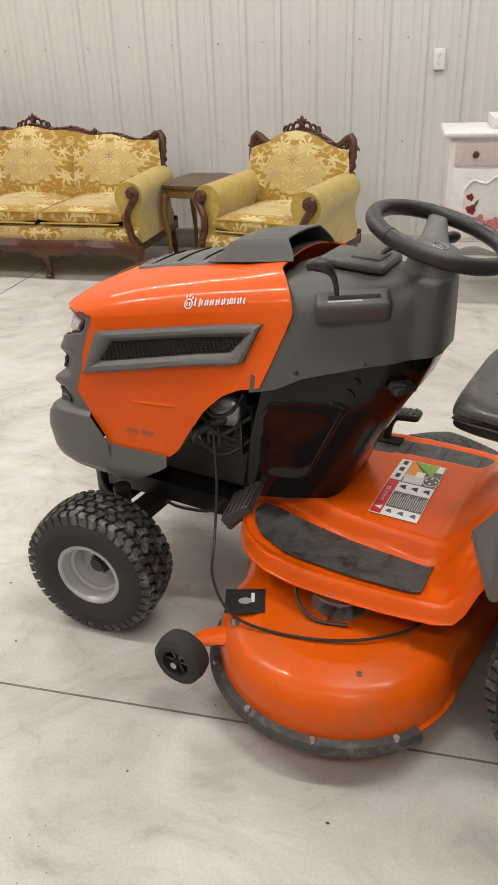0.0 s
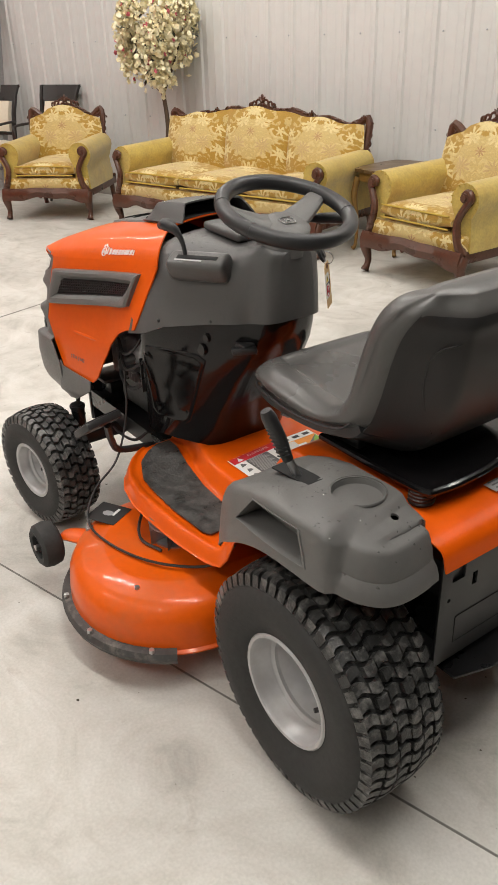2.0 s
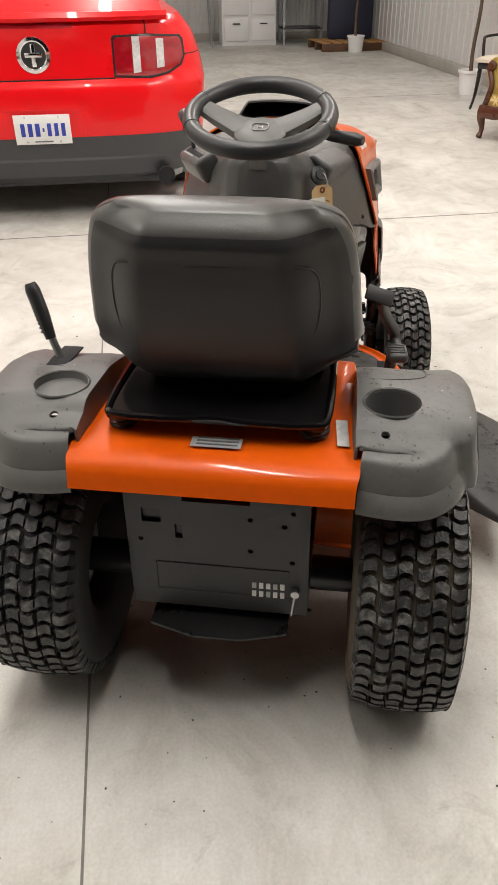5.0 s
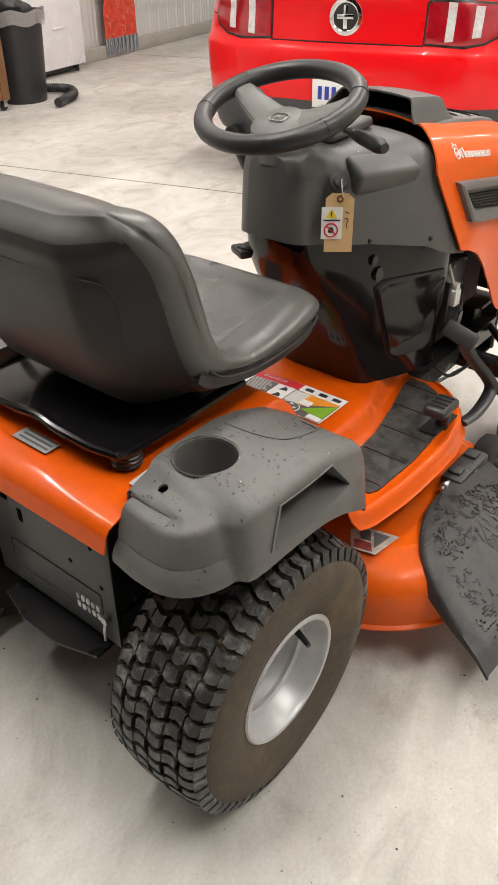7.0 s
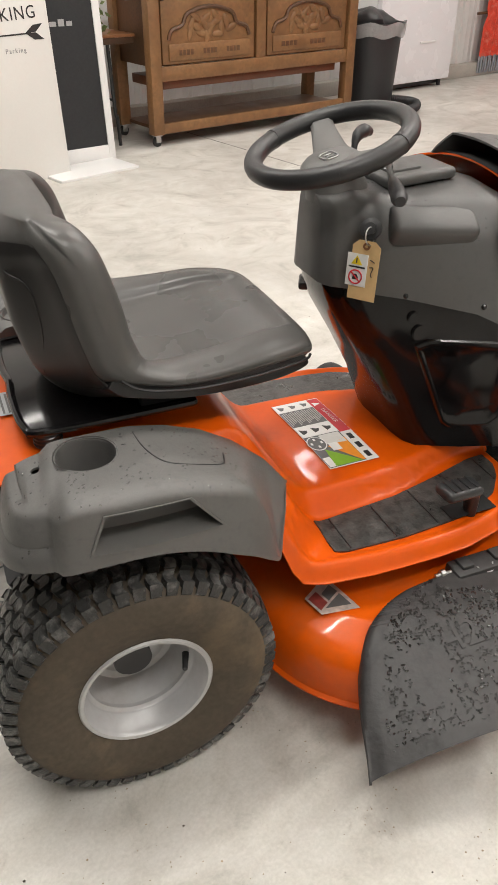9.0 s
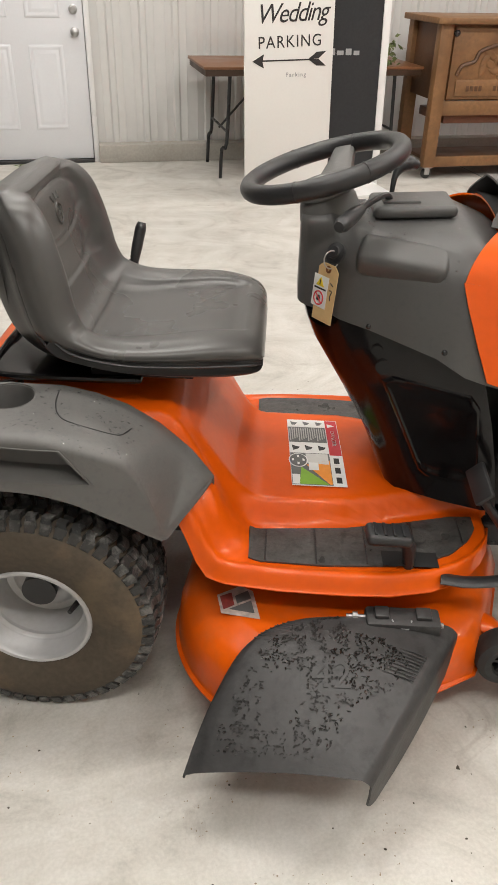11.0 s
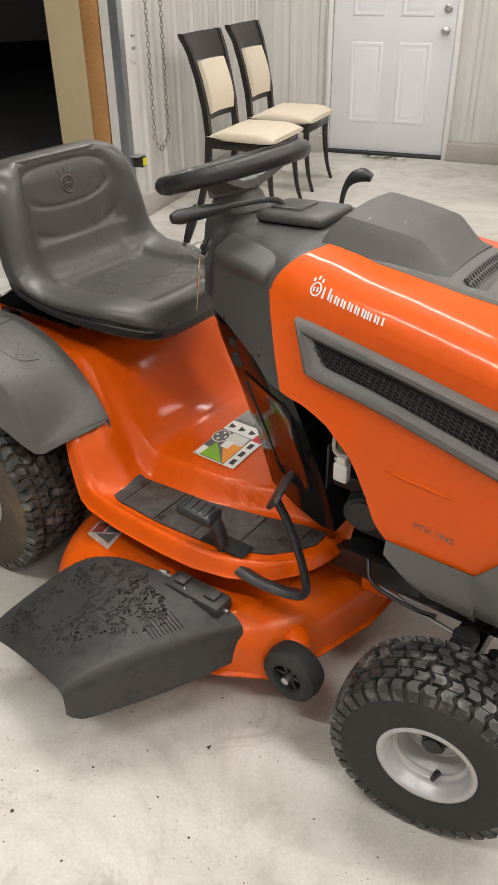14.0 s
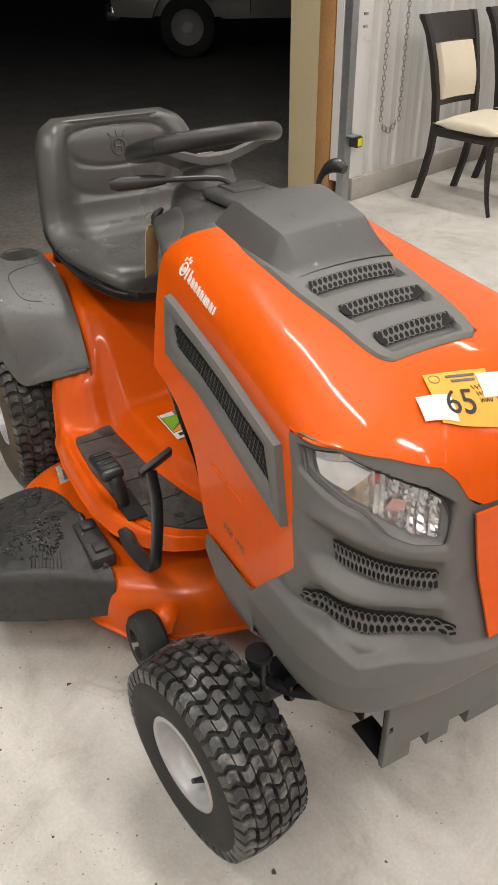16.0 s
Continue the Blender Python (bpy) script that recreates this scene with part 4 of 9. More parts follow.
# steering wheel
SW = pose(0.534, 0.005, 1.019, 0, -17, 0)
wheel = new("steering_wheel"); wheel.parent = TRACTOR; wheel.matrix_local = SW
rim_path = [(0.146 * math.cos(k * math.pi / 12), 0.146 * math.sin(k * math.pi / 12), 0) for k in range(24)]
part("rim", tube(rim_path, 0.0178, 14, 3, closed=True), BLACK, wheel)
for k in (62, 112, 248, 298):
    a = radians(k)
    pts = [(0.146 * math.cos(a + d), 0.146 * math.sin(a + d), 0) for d in (-0.012, 0, 0.012)]
    part("grip_band", tube(pts, 0.0187, 14, 3), BLACK, wheel)
for a in (70, -70):
    d = Vector((math.cos(radians(a)), math.sin(radians(a)), 0))
    n = Vector((-d.y, d.x, 0))
    rings = []
    for r, w, h, z in ((0.0, 0.042, 0.012, -0.036), (0.05, 0.032, 0.011, -0.032), (0.10, 0.025, 0.010, -0.018), (0.140, 0.021, 0.009, -0.002)):
        c = d * r + Vector((0, 0, z))
        rings.append([c + n * w + Vector((0, 0, -h)), c + n * w + Vector((0, 0, h * 0.4)), c + n * w * 0.7 + Vector((0, 0, h)), c - n * w * 0.7 + Vector((0, 0, h)), c - n * w + Vector((0, 0, h * 0.4)), c - n * w + Vector((0, 0, -h))])
    part("spoke", loft(rings), GREY, wheel)
part("hub", xf(lathe([(0.001, -0.06), (0.03, -0.06), (0.045, -0.04), (0.056, -0.034), (0.056, -0.018), (0.046, -0.010), (0.001, -0.009)], 28), pose(-0.008, 0, -0.012)), GREY, wheel)
part("badge", join(tube([(-0.020, -0.015, -0.0195), (0.002, -0.017, -0.0195), (0.006, 0.0, -0.0195), (0.002, 0.017, -0.0195), (-0.020, 0.015, -0.0195), (-0.023, 0.0, -0.0195)], 0.0012, 6, 4, closed=True), box(-0.015, -0.001, -0.006, -0.004, -0.0205, -0.0190), box(-0.015, -0.001, 0.004, 0.006, -0.0205, -0.0190), box(-0.009, -0.007, -0.006, 0.006, -0.0205, -0.0190)), STEEL, wheel, "silver outline badge")

# throttle, lever, key and tag
pod_l = pose(0.662, 0.166, 0.899, -26, 2, 27)
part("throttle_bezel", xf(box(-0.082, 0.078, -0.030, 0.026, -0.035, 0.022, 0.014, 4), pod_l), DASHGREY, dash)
# slot isn't cut; its shade is a near-black strip on the bezel
part("throttle_slot", xf(box(-0.058, 0.050, -0.006, 0.006, 0.0205, 0.0232, 0.001), pod_l), GAPSHADE, dash)
part("slot_print", xf(box(-0.02, 0.052, 0.009, 0.013, 0.0205, 0.0228), pod_l), SILVER, dash)
part("throttle_lever", tube([(0.690, 0.182, 0.918), (0.692, 0.186, 0.945), (0.696, 0.193, 0.966), (0.708, 0.202, 0.982), (0.726, 0.209, 0.988), (0.744, 0.213, 0.983)], [0.005, 0.0055, 0.007, 0.013, 0.015, 0.009], 12, 4), BLACK, dash, "black throttle lever")
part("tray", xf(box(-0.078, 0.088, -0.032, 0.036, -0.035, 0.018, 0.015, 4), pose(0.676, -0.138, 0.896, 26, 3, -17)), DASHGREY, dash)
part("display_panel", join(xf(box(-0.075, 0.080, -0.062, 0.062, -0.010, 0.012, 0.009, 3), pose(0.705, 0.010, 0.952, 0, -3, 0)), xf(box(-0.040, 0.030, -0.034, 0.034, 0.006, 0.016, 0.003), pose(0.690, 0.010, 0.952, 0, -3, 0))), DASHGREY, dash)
part("clutch_lever", join(tube([(0.668, 0.000, 0.935), (0.665, -0.002, 0.962), (0.650, -0.018, 0.976), (0.615, -0.080, 0.976), (0.580, -0.155, 0.973)], 0.0058, 8), tube([(0.600, -0.112, 0.975), (0.585, -0.145, 0.973), (0.562, -0.195, 0.970), (0.554, -0.212, 0.969)], [0.008, 0.013, 0.0145, 0.009], 12)), BLACK, dash, "black bent lever with grip")
ign = part("ignition", xf(lathe([(0.001, 0), (0.02, 0), (0.02, 0.006), (0.012, 0.008), (0.011, 0.012), (0.001, 0.012)], 20), pose(0.562, -0.118, 0.893, 0, -62, 44)), BLACK, dash, "black ignition switch")
part("key_ring", xf(tube([(0.016 * math.cos(k * math.pi / 6), 0.016 * math.sin(k * math.pi / 6), 0) for k in range(12)], 0.0013, 6, 2, closed=True), pose(0.552, -0.132, 0.886, 80, 0, 30)), STEEL, ign)
TAG = pose(0.546, -0.132, 0.822, 84, 0, -52)
tag = part("key_tag", xf(prism([(-0.027, -0.055), (0.027, -0.055), (0.027, 0.045), (0.016, 0.055), (-0.016, 0.055), (-0.027, 0.045)], 0.0012), TAG), MANILA, TRACTOR, "manila card key tag")

def tag_piece(name, poly, z, material, label=""):
    return part(name, xf(prism(poly, 0.0006), TAG @ pose(0, 0, z)), material, tag, label)


tag_piece("sticker", [(-0.034, -0.030), (0.006, -0.030), (0.006, 0.030), (-0.034, 0.030)], 0.0018, WHITEINK, "white warning sticker")
tag_piece("warning_triangle", [(-0.026, 0.010), (-0.004, 0.010), (-0.015, 0.027)], 0.0026, YELLOWINK)
tag_piece("exclamation", [(-0.0160, 0.013), (-0.0140, 0.013), (-0.0140, 0.022), (-0.0160, 0.022)], 0.0034, BLACKINK)
tag_piece("print_bar", [(-0.030, 0.004), (0.002, 0.004), (0.002, 0.007), (-0.030, 0.007)], 0.0026, BLACKINK)
part("prohibition_ring", xf(tube([(-0.015 + 0.0125 * math.cos(k * math.pi / 8), -0.013 + 0.0125 * math.sin(k * math.pi / 8), 0) for k in range(16)], 0.0014, 6, 2, closed=True), TAG @ pose(0, 0, 0.0026)), REDINK, tag)
part("prohibition_bar", xf(tube([(-0.024, -0.005, 0), (-0.006, -0.021, 0)], 0.0014, 6, 1), TAG @ pose(0, 0, 0.0026)), REDINK, tag)
tag_piece("rider_shape", [(-0.021, -0.018), (-0.009, -0.018), (-0.010, -0.012), (-0.013, -0.007), (-0.018, -0.008), (-0.020, -0.012)], 0.0022, BLACKINK)
part("eyelet", xf(lathe([(0.003, 0), (0.007, 0), (0.007, 0.0012), (0.003, 0.0012)], 16, closed=True), TAG @ pose(0, 0.045, 0.0012)), mat("brown_card", (0.20, 0.08, 0.03), 0.7), tag)
for pts in ([(0.010, 0.022, 0), (0.019, 0.018, 0)], [(0.010, 0.008, 0), (0.017, 0.008, 0), (0.014, -0.003, 0), (0.016, -0.010, 0)]):
    part("pen_stroke", xf(tube(pts, 0.0009, 6, 4), TAG @ pose(0, 0, 0.0016)), BLACKINK, tag)

# footboards and seat deck: one pressed orange sheet
def deck_half(x):
    return table(x, [-0.185, -0.16, 0.13, 0.22, 0.30, 0.38, 0.48, 0.60, 0.70, 0.78, 0.835, 0.87, 0.895, 0.915, 0.927, 0.934], [0.236, 0.242, 0.242, 0.285, 0.340, 0.370, 0.383, 0.388, 0.384, 0.366, 0.338, 0.308, 0.276, 0.236, 0.196, 0.150])


def cover_top(x):
    return table(x, [-0.18, -0.14, -0.106, -0.088, -0.072, -0.05, 0.06, 0.12, 0.18, 0.24, 0.30, 0.346], [0.608, 0.630, 0.641, 0.645, 0.659, 0.661, 0.658, 0.645, 0.624, 0.588, 0.535, 0.478])


def deck_z(x, y):
    """Footboards, the step up to the tunnel and the rise to the seat."""
    y = abs(y)
    step = smooth(0.178 - 0.072 * smooth(0.60, 0.90, x), 0.224 - 0.084 * smooth(0.50, 0.88, x), y)
    low = 0.388 - 0.004 * smooth(0.0, 0.17, y) - 0.050 * step
    far = smooth(0.25, 0.40, y)
    rise = smooth(0.442 - 0.118 * far, 0.240 - 0.085 * far, x)
    top = 0.603 + 0.008 * smooth(0.2, -0.05, x)
    z = low + (top - low) * rise
    under = smooth(0.220, 0.246, y) * smooth(0.36, 0.33, x)
    z += (min(z, cover_top(x) - 0.022) - z) * under
    front = 0.343 - (y - 0.254) * 0.497                  # the covers' front edge
    cap = 0.469 - (y - 0.254) * 0.272 - 0.012 + 0.5 * max(0.0, front - x)
    return z + (min(z, cap) - z) * smooth(front + 0.010, front - 0.012, x) * smooth(0.225, 0.250, y)


rows = []
for x in [0.934, 0.932, 0.930, 0.927, 0.923, 0.919, 0.915, 0.910, 0.905, 0.90, 0.895, 0.888, 0.88, 0.87, 0.86, 0.85, 0.835, 0.82, 0.80, 0.78, 0.76, 0.74, 0.72, 0.70, 0.66, 0.62, 0.54, 0.48, 0.46, 0.445, 0.43, 0.415, 0.40, 0.38, 0.36, 0.34, 0.32, 0.30, 0.28, 0.26, 0.24, 0.22, 0.20, 0.15, 0.08, 0.0, -0.06, -0.11, -0.145, -0.165, -0.177, -0.183, -0.186, -0.190]:
    w = deck_half(x)
    row = []
    for k in range(121):
        v = -1 + 2 * k / 120
        v = math.copysign(1 - (1 - abs(v)) ** 1.35, v)
        y = v * w
        z = deck_z(max(x, -0.12), y)
        edge = smooth(0.93, 1.0, abs(v))
        z += (0.007 * smooth(0.885, 0.93, abs(v)) - 0.034 * edge ** 1.5) * smooth(0.1, 0.34, x)
        z -= table(x, [-0.190, -0.186, -0.183, -0.177, -0.165, -0.145, -0.12], [0.055, 0.042, 0.028, 0.016, 0.008, 0.002, 0.0])
        z -= 0.030 * smooth(0.908, 0.936, x) ** 1.4 * (1 - edge)
        row.append(Vector((x, y, z)))
    rows.append(row)
part("fender_deck", shell(rows, -0.003), ORANGE, TRACTOR, "glossy orange footboards and seat deck", sharp=60)

# rubber foot pads with ribs
for s in (1, -1):
    def pad_pt(k, t):
        x = 0.421 + 0.472 * k
        inner = table(x, [0.42, 0.62, 0.74, 0.85, 0.893], [0.233, 0.216, 0.190, 0.160, 0.158])
        outer = table(x, [0.42, 0.44, 0.57, 0.69, 0.75, 0.83, 0.875, 0.893], [0.322, 0.332, 0.338, 0.331, 0.322, 0.284, 0.236, 0.198])
        y = inner + (outer - inner) * t
        return x, s * y
    g = [[Vector((*pad_pt(k / 14, t / 9), deck_z(*pad_pt(k / 14, t / 9)) + 0.0045)) for t in range(10)] for k in [q / 3 for q in range(43)]]
    pad = part("foot_pad", shell(g, -0.004), mat("scuffed_black_rubber", (0.060, 0.058, 0.055), 0.46, var=0.4, scale=26, fine=120, bump=0.6, bscale=160, rvar=0.26, dirt=(0.018, 0.017, 0.016), dirt_amt=0.85, dirt_scale=48) if s > 0 else bpy.data.materials["scuffed_black_rubber"], TRACTOR, "scuffed black rubber foot pad")
    for k in range(1, 14, 1 if s > 0 else 3):
        a, b = pad_pt(k / 14, 0.04), pad_pt(k / 14, 0.96)
        part("rib", tube([(*a, deck_z(*a) + 0.0055), (*b, deck_z(*b) + 0.0050)], 0.0020 if s > 0 else 0.0014, 6, 1), BLACK, pad)

# grey wheel-arch covers
RIM_LINE = [(-0.172, 0.238, 0.536), (-0.178, 0.290, 0.534), (-0.176, 0.345, 0.535), (-0.160, 0.388, 0.540), (-0.128, 0.416, 0.548), (-0.080, 0.430, 0.556), (-0.02, 0.435, 0.560), (0.05, 0.435, 0.555),
            (0.11, 0.433, 0.538), (0.16, 0.430, 0.513), (0.205, 0.427, 0.484), (0.243, 0.421, 0.450), (0.268, 0.405, 0.428), (0.292, 0.358, 0.440), (0.318, 0.304, 0.454), (0.343, 0.254, 0.469)]


def cover_inner(x):
    return table(x, [-0.172, 0.12, 0.19, 0.27, 0.346], [0.236, 0.230, 0.233, 0.238, 0.247])


def arch_cover(s):
    line = smooth_path([(x, y - 0.014 * smooth(0.30, 0.40, y), z) for x, y, z in RIM_LINE], 7)
    m = len(line)
    rows = []
    for i, p in enumerate(line):
        d = line[min(i + 1, m - 1)] - line[max(i - 1, 0)]
        nrm = Vector((d.y, -d.x, 0)).normalized()            # towards the inside
        x = p.x
        c = i / 7                                            # counted along the rim's corners
        rb = 1 - smooth(-0.118, -0.082, x)                   # the lower lobe at the back
        fade = smooth(12.2, 9.4, c)
        boss = 0.016 * smooth(-0.108, -0.092, x) * smooth(0.27, 0.16, x)       # flat panel standing proud round the pocket
        top = cover_top(min(0.34, x + nrm.x * 0.03))
        h = max(0.005, (top - p.z) * (0.10 + 0.90 * smooth(12.2, 9.8, c)))
        top = p.z + h
        xa = line[30].x
        if c < 30 / 7:
            xi = table(c, [0, 2.64, 30 / 7], [-0.130, -0.116, -0.08])
        elif c < 12:
            xi = -0.08 + (x - xa) * (0.38 / (0.268 - xa))
        else:
            xi = 0.30 + 0.046 * (c - 12) / 3
        yi = cover_inner(xi)
        p = p - nrm * boss
        ledge = 0.006 + 0.008 * rb
        col = [p, p + nrm * 0.0005 + Vector((0, 0, 0.010 * fade)), p + nrm * (0.003 + 0.002 * rb) + Vector((0, 0, min(0.026, h * 0.26))), p + nrm * (ledge * (0.3 + 0.7 * fade)) + Vector((0, 0, min(0.040, h * 0.38)))]
        for k in range(1, 20):
            q = k / 20
            z = p.z + h * (0.38 + 0.55 * q)
            pos = p + nrm * ((ledge + 0.008 * q + 0.008 * rb * q ** 3) * (0.3 + 0.7 * fade))
            col.append(Vector((pos.x, pos.y, z)))
        sh = p + nrm * ((0.027 + 0.022 * rb) * (0.2 + 0.8 * fade))
        col += [Vector((*(p + nrm * ((0.018 + 0.016 * rb) * (0.2 + 0.8 * fade))).xy, top - 0.006 * fade)), Vector((sh.x, sh.y, top - 0.001))]
        for k in range(1, 7):
            q = k / 6
            xx, yy = sh.x + (xi - sh.x) * q, sh.y + (yi - sh.y) * q
            col.append(Vector((xx, yy, min(top, cover_top(xx)) * (1 - q) + cover_top(xi) * q - (0.003 if k == 6 else 0))))
        col.append(Vector((xi, yi - 0.004, cover_top(xi) - 0.050)))
        rows.append([Vector((c.x, s * c.y, c.z)) for c in col])
    bm = shell(rows, 0.004 * s)
    cup = [(0.001, -0.1), (0.0475, -0.1), (0.0475, 0.1), (0.001, 0.1)]
    POCKET = dense([(-0.030, 0.643), (0.098, 0.637), (0.150, 0.574), (-0.056, 0.584)], 6)
    hole = loft([[Vector((x, s * y, z)) for x, z in POCKET] for y in (0.34, 0.50)])
    skin = BVHTree.FromBMesh(bm)

    def skin_y(x, z):
        hit = skin.ray_cast(Vector((x, s * 0.6, z)), Vector((0, -s, 0)))[0]
        return abs(hit.y) if hit else 0.41
    bm = cut(bm, hole, xf(lathe(cup, 28), pose(-0.025, s * 0.290, 0.66)), xf(lathe([(0.001, -0.05), (0.0075, -0.05), (0.0075, 0.05), (0.001, 0.05)], 12), pose(-0.103, s * 0.278, 0.66)))
    ob = part("wheel_arch_cover", bm, GREY_WET if s < 0 else GREY, TRACTOR, "grey plastic wheel-arch cover with cup holder" if s < 0 else "grey plastic wheel-arch cover with lever slot", sharp=38)
    mx, mz = sum(q[0] for q in POCKET) / len(POCKET), sum(q[1] for q in POCKET) / len(POCKET)
    def pocket_ring(k, off):
        pts = [(mx + (x - mx) * k, mz + (z - mz) * k) for x, z in POCKET]
        return [Vector((x, s * (skin_y(x, z) + off), z)) for x, z in pts]
    part("side_pocket", loft([pocket_ring(1.05, -0.003), pocket_ring(1.045, 0.0022), pocket_ring(0.99, 0.0022), pocket_ring(0.965, -0.003), pocket_ring(0.94, -0.048), pocket_ring(0.89, -0.054), pocket_ring(0.5, -0.056), pocket_ring(0.02, -0.056)], caps=False), GREY, ob)
    depth = 0.075 if s < 0 else 0.010
    # added plate below the small hole, near-black to keep it dark
    part("hole_plug", box(-0.122, -0.084, s * 0.278 - 0.020, s * 0.278 + 0.020, 0.627, 0.631), GAPSHADE, ob)
    part("cup_well", xf(lathe([(0.050, 0.004), (0.0515, 0.001), (0.047, -0.001), (0.045, -depth), (0.001, -depth), (0.001, -depth - 0.003), (0.048, -depth - 0.003), (0.049, -0.004)], 36, closed=True), pose(-0.025, s * 0.290, 0.660)), GREY, ob)
    if s < 0:
        pts = [(0.060, 0.255), (0.065, 0.300), (0.078, 0.335), (0.10, 0.352), (0.15, 0.352), (0.185, 0.340), (0.20, 0.30)]
        part("lid_seam", tube([skin.ray_cast(Vector((x, s * y, 0.8)), Vector((0, 0, -1)))[0] for x, y in pts], 0.0013, 6, 4), BLACK, ob)
    return ob


arch_r = arch_cover(-1)
arch_l = arch_cover(1)
# uncut slot, its shaded opening painted by a near-black plate
part("lever_slot", xf(box(-0.055, 0.055, -0.02, 0.02, 0, 0.004, 0.003), pose(0.095, 0.327, 0.6535, 0, 5, 0)), GAPSHADE, arch_l)
lever = part("lift_lever", tube([(0.075, 0.310, 0.58), (0.086, 0.327, 0.64), (0.099, 0.354, 0.71)], 0.0075, 10, 3), STEEL, TRACTOR, "steel lift lever with black grip")
part("grip", tube([(0.096, 0.349, 0.692), (0.104, 0.362, 0.735), (0.113, 0.377, 0.778), (0.116, 0.382, 0.792)], [0.010, 0.0135, 0.014, 0.010], 12), BLACK, lever)
for k in range(9):
    c = Vector((0.099, 0.355, 0.705)).lerp(Vector((0.111, 0.374, 0.765)), k / 8)
    part("grip_ridge", tube([c + Vector((-0.013, -0.002, 0.002)), c + Vector((-0.008, 0.009, 0)), c + Vector((0.003, 0.0125, -0.002))], 0.0016, 5, 3), BLACK, lever)

# seat: bucket of grey vinyl on a black pan with springs
SEAT_F = [(0.478, 0.690), (0.472, 0.722), (0.44, 0.740), (0.36, 0.744), (0.26, 0.732), (0.17, 0.722), (0.11, 0.724), (0.074, 0.742), (0.052, 0.79), (0.040, 0.85), (0.029, 0.905), (0.019, 0.948), (0.000, 0.979), (-0.036, 0.992)]
SEAT_B = [(0.478, 0.668), (0.465, 0.655), (0.42, 0.650), (0.35, 0.650), (0.26, 0.652), (0.17, 0.655), (0.08, 0.662), (0.0, 0.680), (-0.050, 0.722), (-0.076, 0.79), (-0.086, 0.86), (-0.090, 0.912), (-0.094, 0.952), (-0.070, 0.984)]
SEAT_F = [(x if x < 0.1 else 0.1 + (x - 0.1) * 0.89, z) for x, z in SEAT_F]
SEAT_B = [(x if x < 0.1 else 0.1 + (x - 0.1) * 0.89, z) for x, z in SEAT_B]
SEAT_W = [0.125, 0.168, 0.196, 0.220, 0.232, 0.237, 0.239, 0.238, 0.234, 0.228, 0.221, 0.210, 0.190, 0.150]
SEAT_R = [0, 0.001, 0.004, 0.008, 0.014, 0.022, 0.033, 0.044, 0.052, 0.054, 0.050, 0.042, 0.030, 0.014]
SEAT_FP, SEAT_BP = smooth_path([(x, 0, z) for x, z in SEAT_F], 24), smooth_path([(x, 0, z) for x, z in SEAT_B], 24)
SEAT_WR = smooth_path([(w, r, 0) for w, r in zip(SEAT_W, SEAT_R)], 24)


def seat_half(i):
    return SEAT_WR[min(max(int(round(i * 24)), 0), len(SEAT_WR) - 1)].x


def seat_ring(v, i0=0.0, i1=13.0, n=170, split=0.0):
    f, b = [], []
    for k in range(n + 1):
        i = i0 + (i1 - i0) * k / n
        q = min(int(round(i * 24)), len(SEAT_FP) - 1)
        F, B = SEAT_FP[q].copy(), SEAT_BP[q].copy()
        B = B.lerp(F, split * smooth(8.2, 6.4, i))
        mid = (F + B) / 2
        d = (F - B).normalized()
        a = min(1, abs(v))
        t = (1 - a ** 4.5) ** 0.5 * 0.95 + 0.05
        side = SEAT_WR[q].y * smooth(0.50, 0.88, a)
        lift = max(side, SEAT_WR[q].y * smooth(11.8, 12.8, i))
        ahead = d.lerp(Vector((1, 0, 0.10)), smooth(6.5, 9.0, i)).normalized()
        dip = 0.011 * smooth(0.67, 0.61, a) * smooth(1.9, 2.5, i) * smooth(6.5, 5.9, i)
        dip += 0.0055 * smooth(0.70, 0.63, a) * smooth(8.0, 8.5, i) * smooth(11.9, 11.5, i)
        y = v * SEAT_WR[q].x
        e = (abs((i - 10.55) / 1.1) ** 2.6 + abs(y / 0.136) ** 2.6) ** 0.385      # pressed outline of the upper panel
        dip += 0.0042 * math.exp(-((e - 1) / 0.075) ** 2)
        e = (abs((i - 10.0) / 1.75) ** 3 + abs(y / 0.158) ** 3) ** 0.333
        dip += 0.0030 * math.exp(-((e - 1) / 0.06) ** 2) * smooth(10.4, 9.8, i)
        f.append(mid + (F - mid) * t + ahead * lift - d * dip + Vector((0, y, 0)))
        b.append(mid + (B - mid) * t + ahead * (side * 0.9) + Vector((0, y, 0)))
    return f, b


VS = [math.copysign(1 - (1 - abs(k / 48)) ** 1.5, k) for k in range(-48, 49)]
seat = new("seat"); seat.parent = TRACTOR; seat.location.y = 0.003; seat["label"] = "grey vinyl bucket seat with high back"
rings = []
for v in VS:
    f, b = seat_ring(v, split=0.36)
    rings.append(f + b[::-1])
part("cushion", loft(rings), VINYL, seat, "grey vinyl cushion", sharp=70)
g = []
for v in [k / 24 * 0.95 for k in range(-24, 25)]:
    f, b = seat_ring(v, i0=7.0, i1=12.0, n=40)
    g.append([p + (p - q).normalized() * (0.0045 - 0.004 * smooth(11.5, 12.0, 7.0 + 5.0 * k / 40)) * (1 - 0.8 * (abs(v) / 0.95) ** 8) for k, (p, q) in enumerate(zip(b, f))])
part("back_shell", shell(g, -0.004), MOULDED, seat, "dark moulded seat back", sharp=70)
pan = []
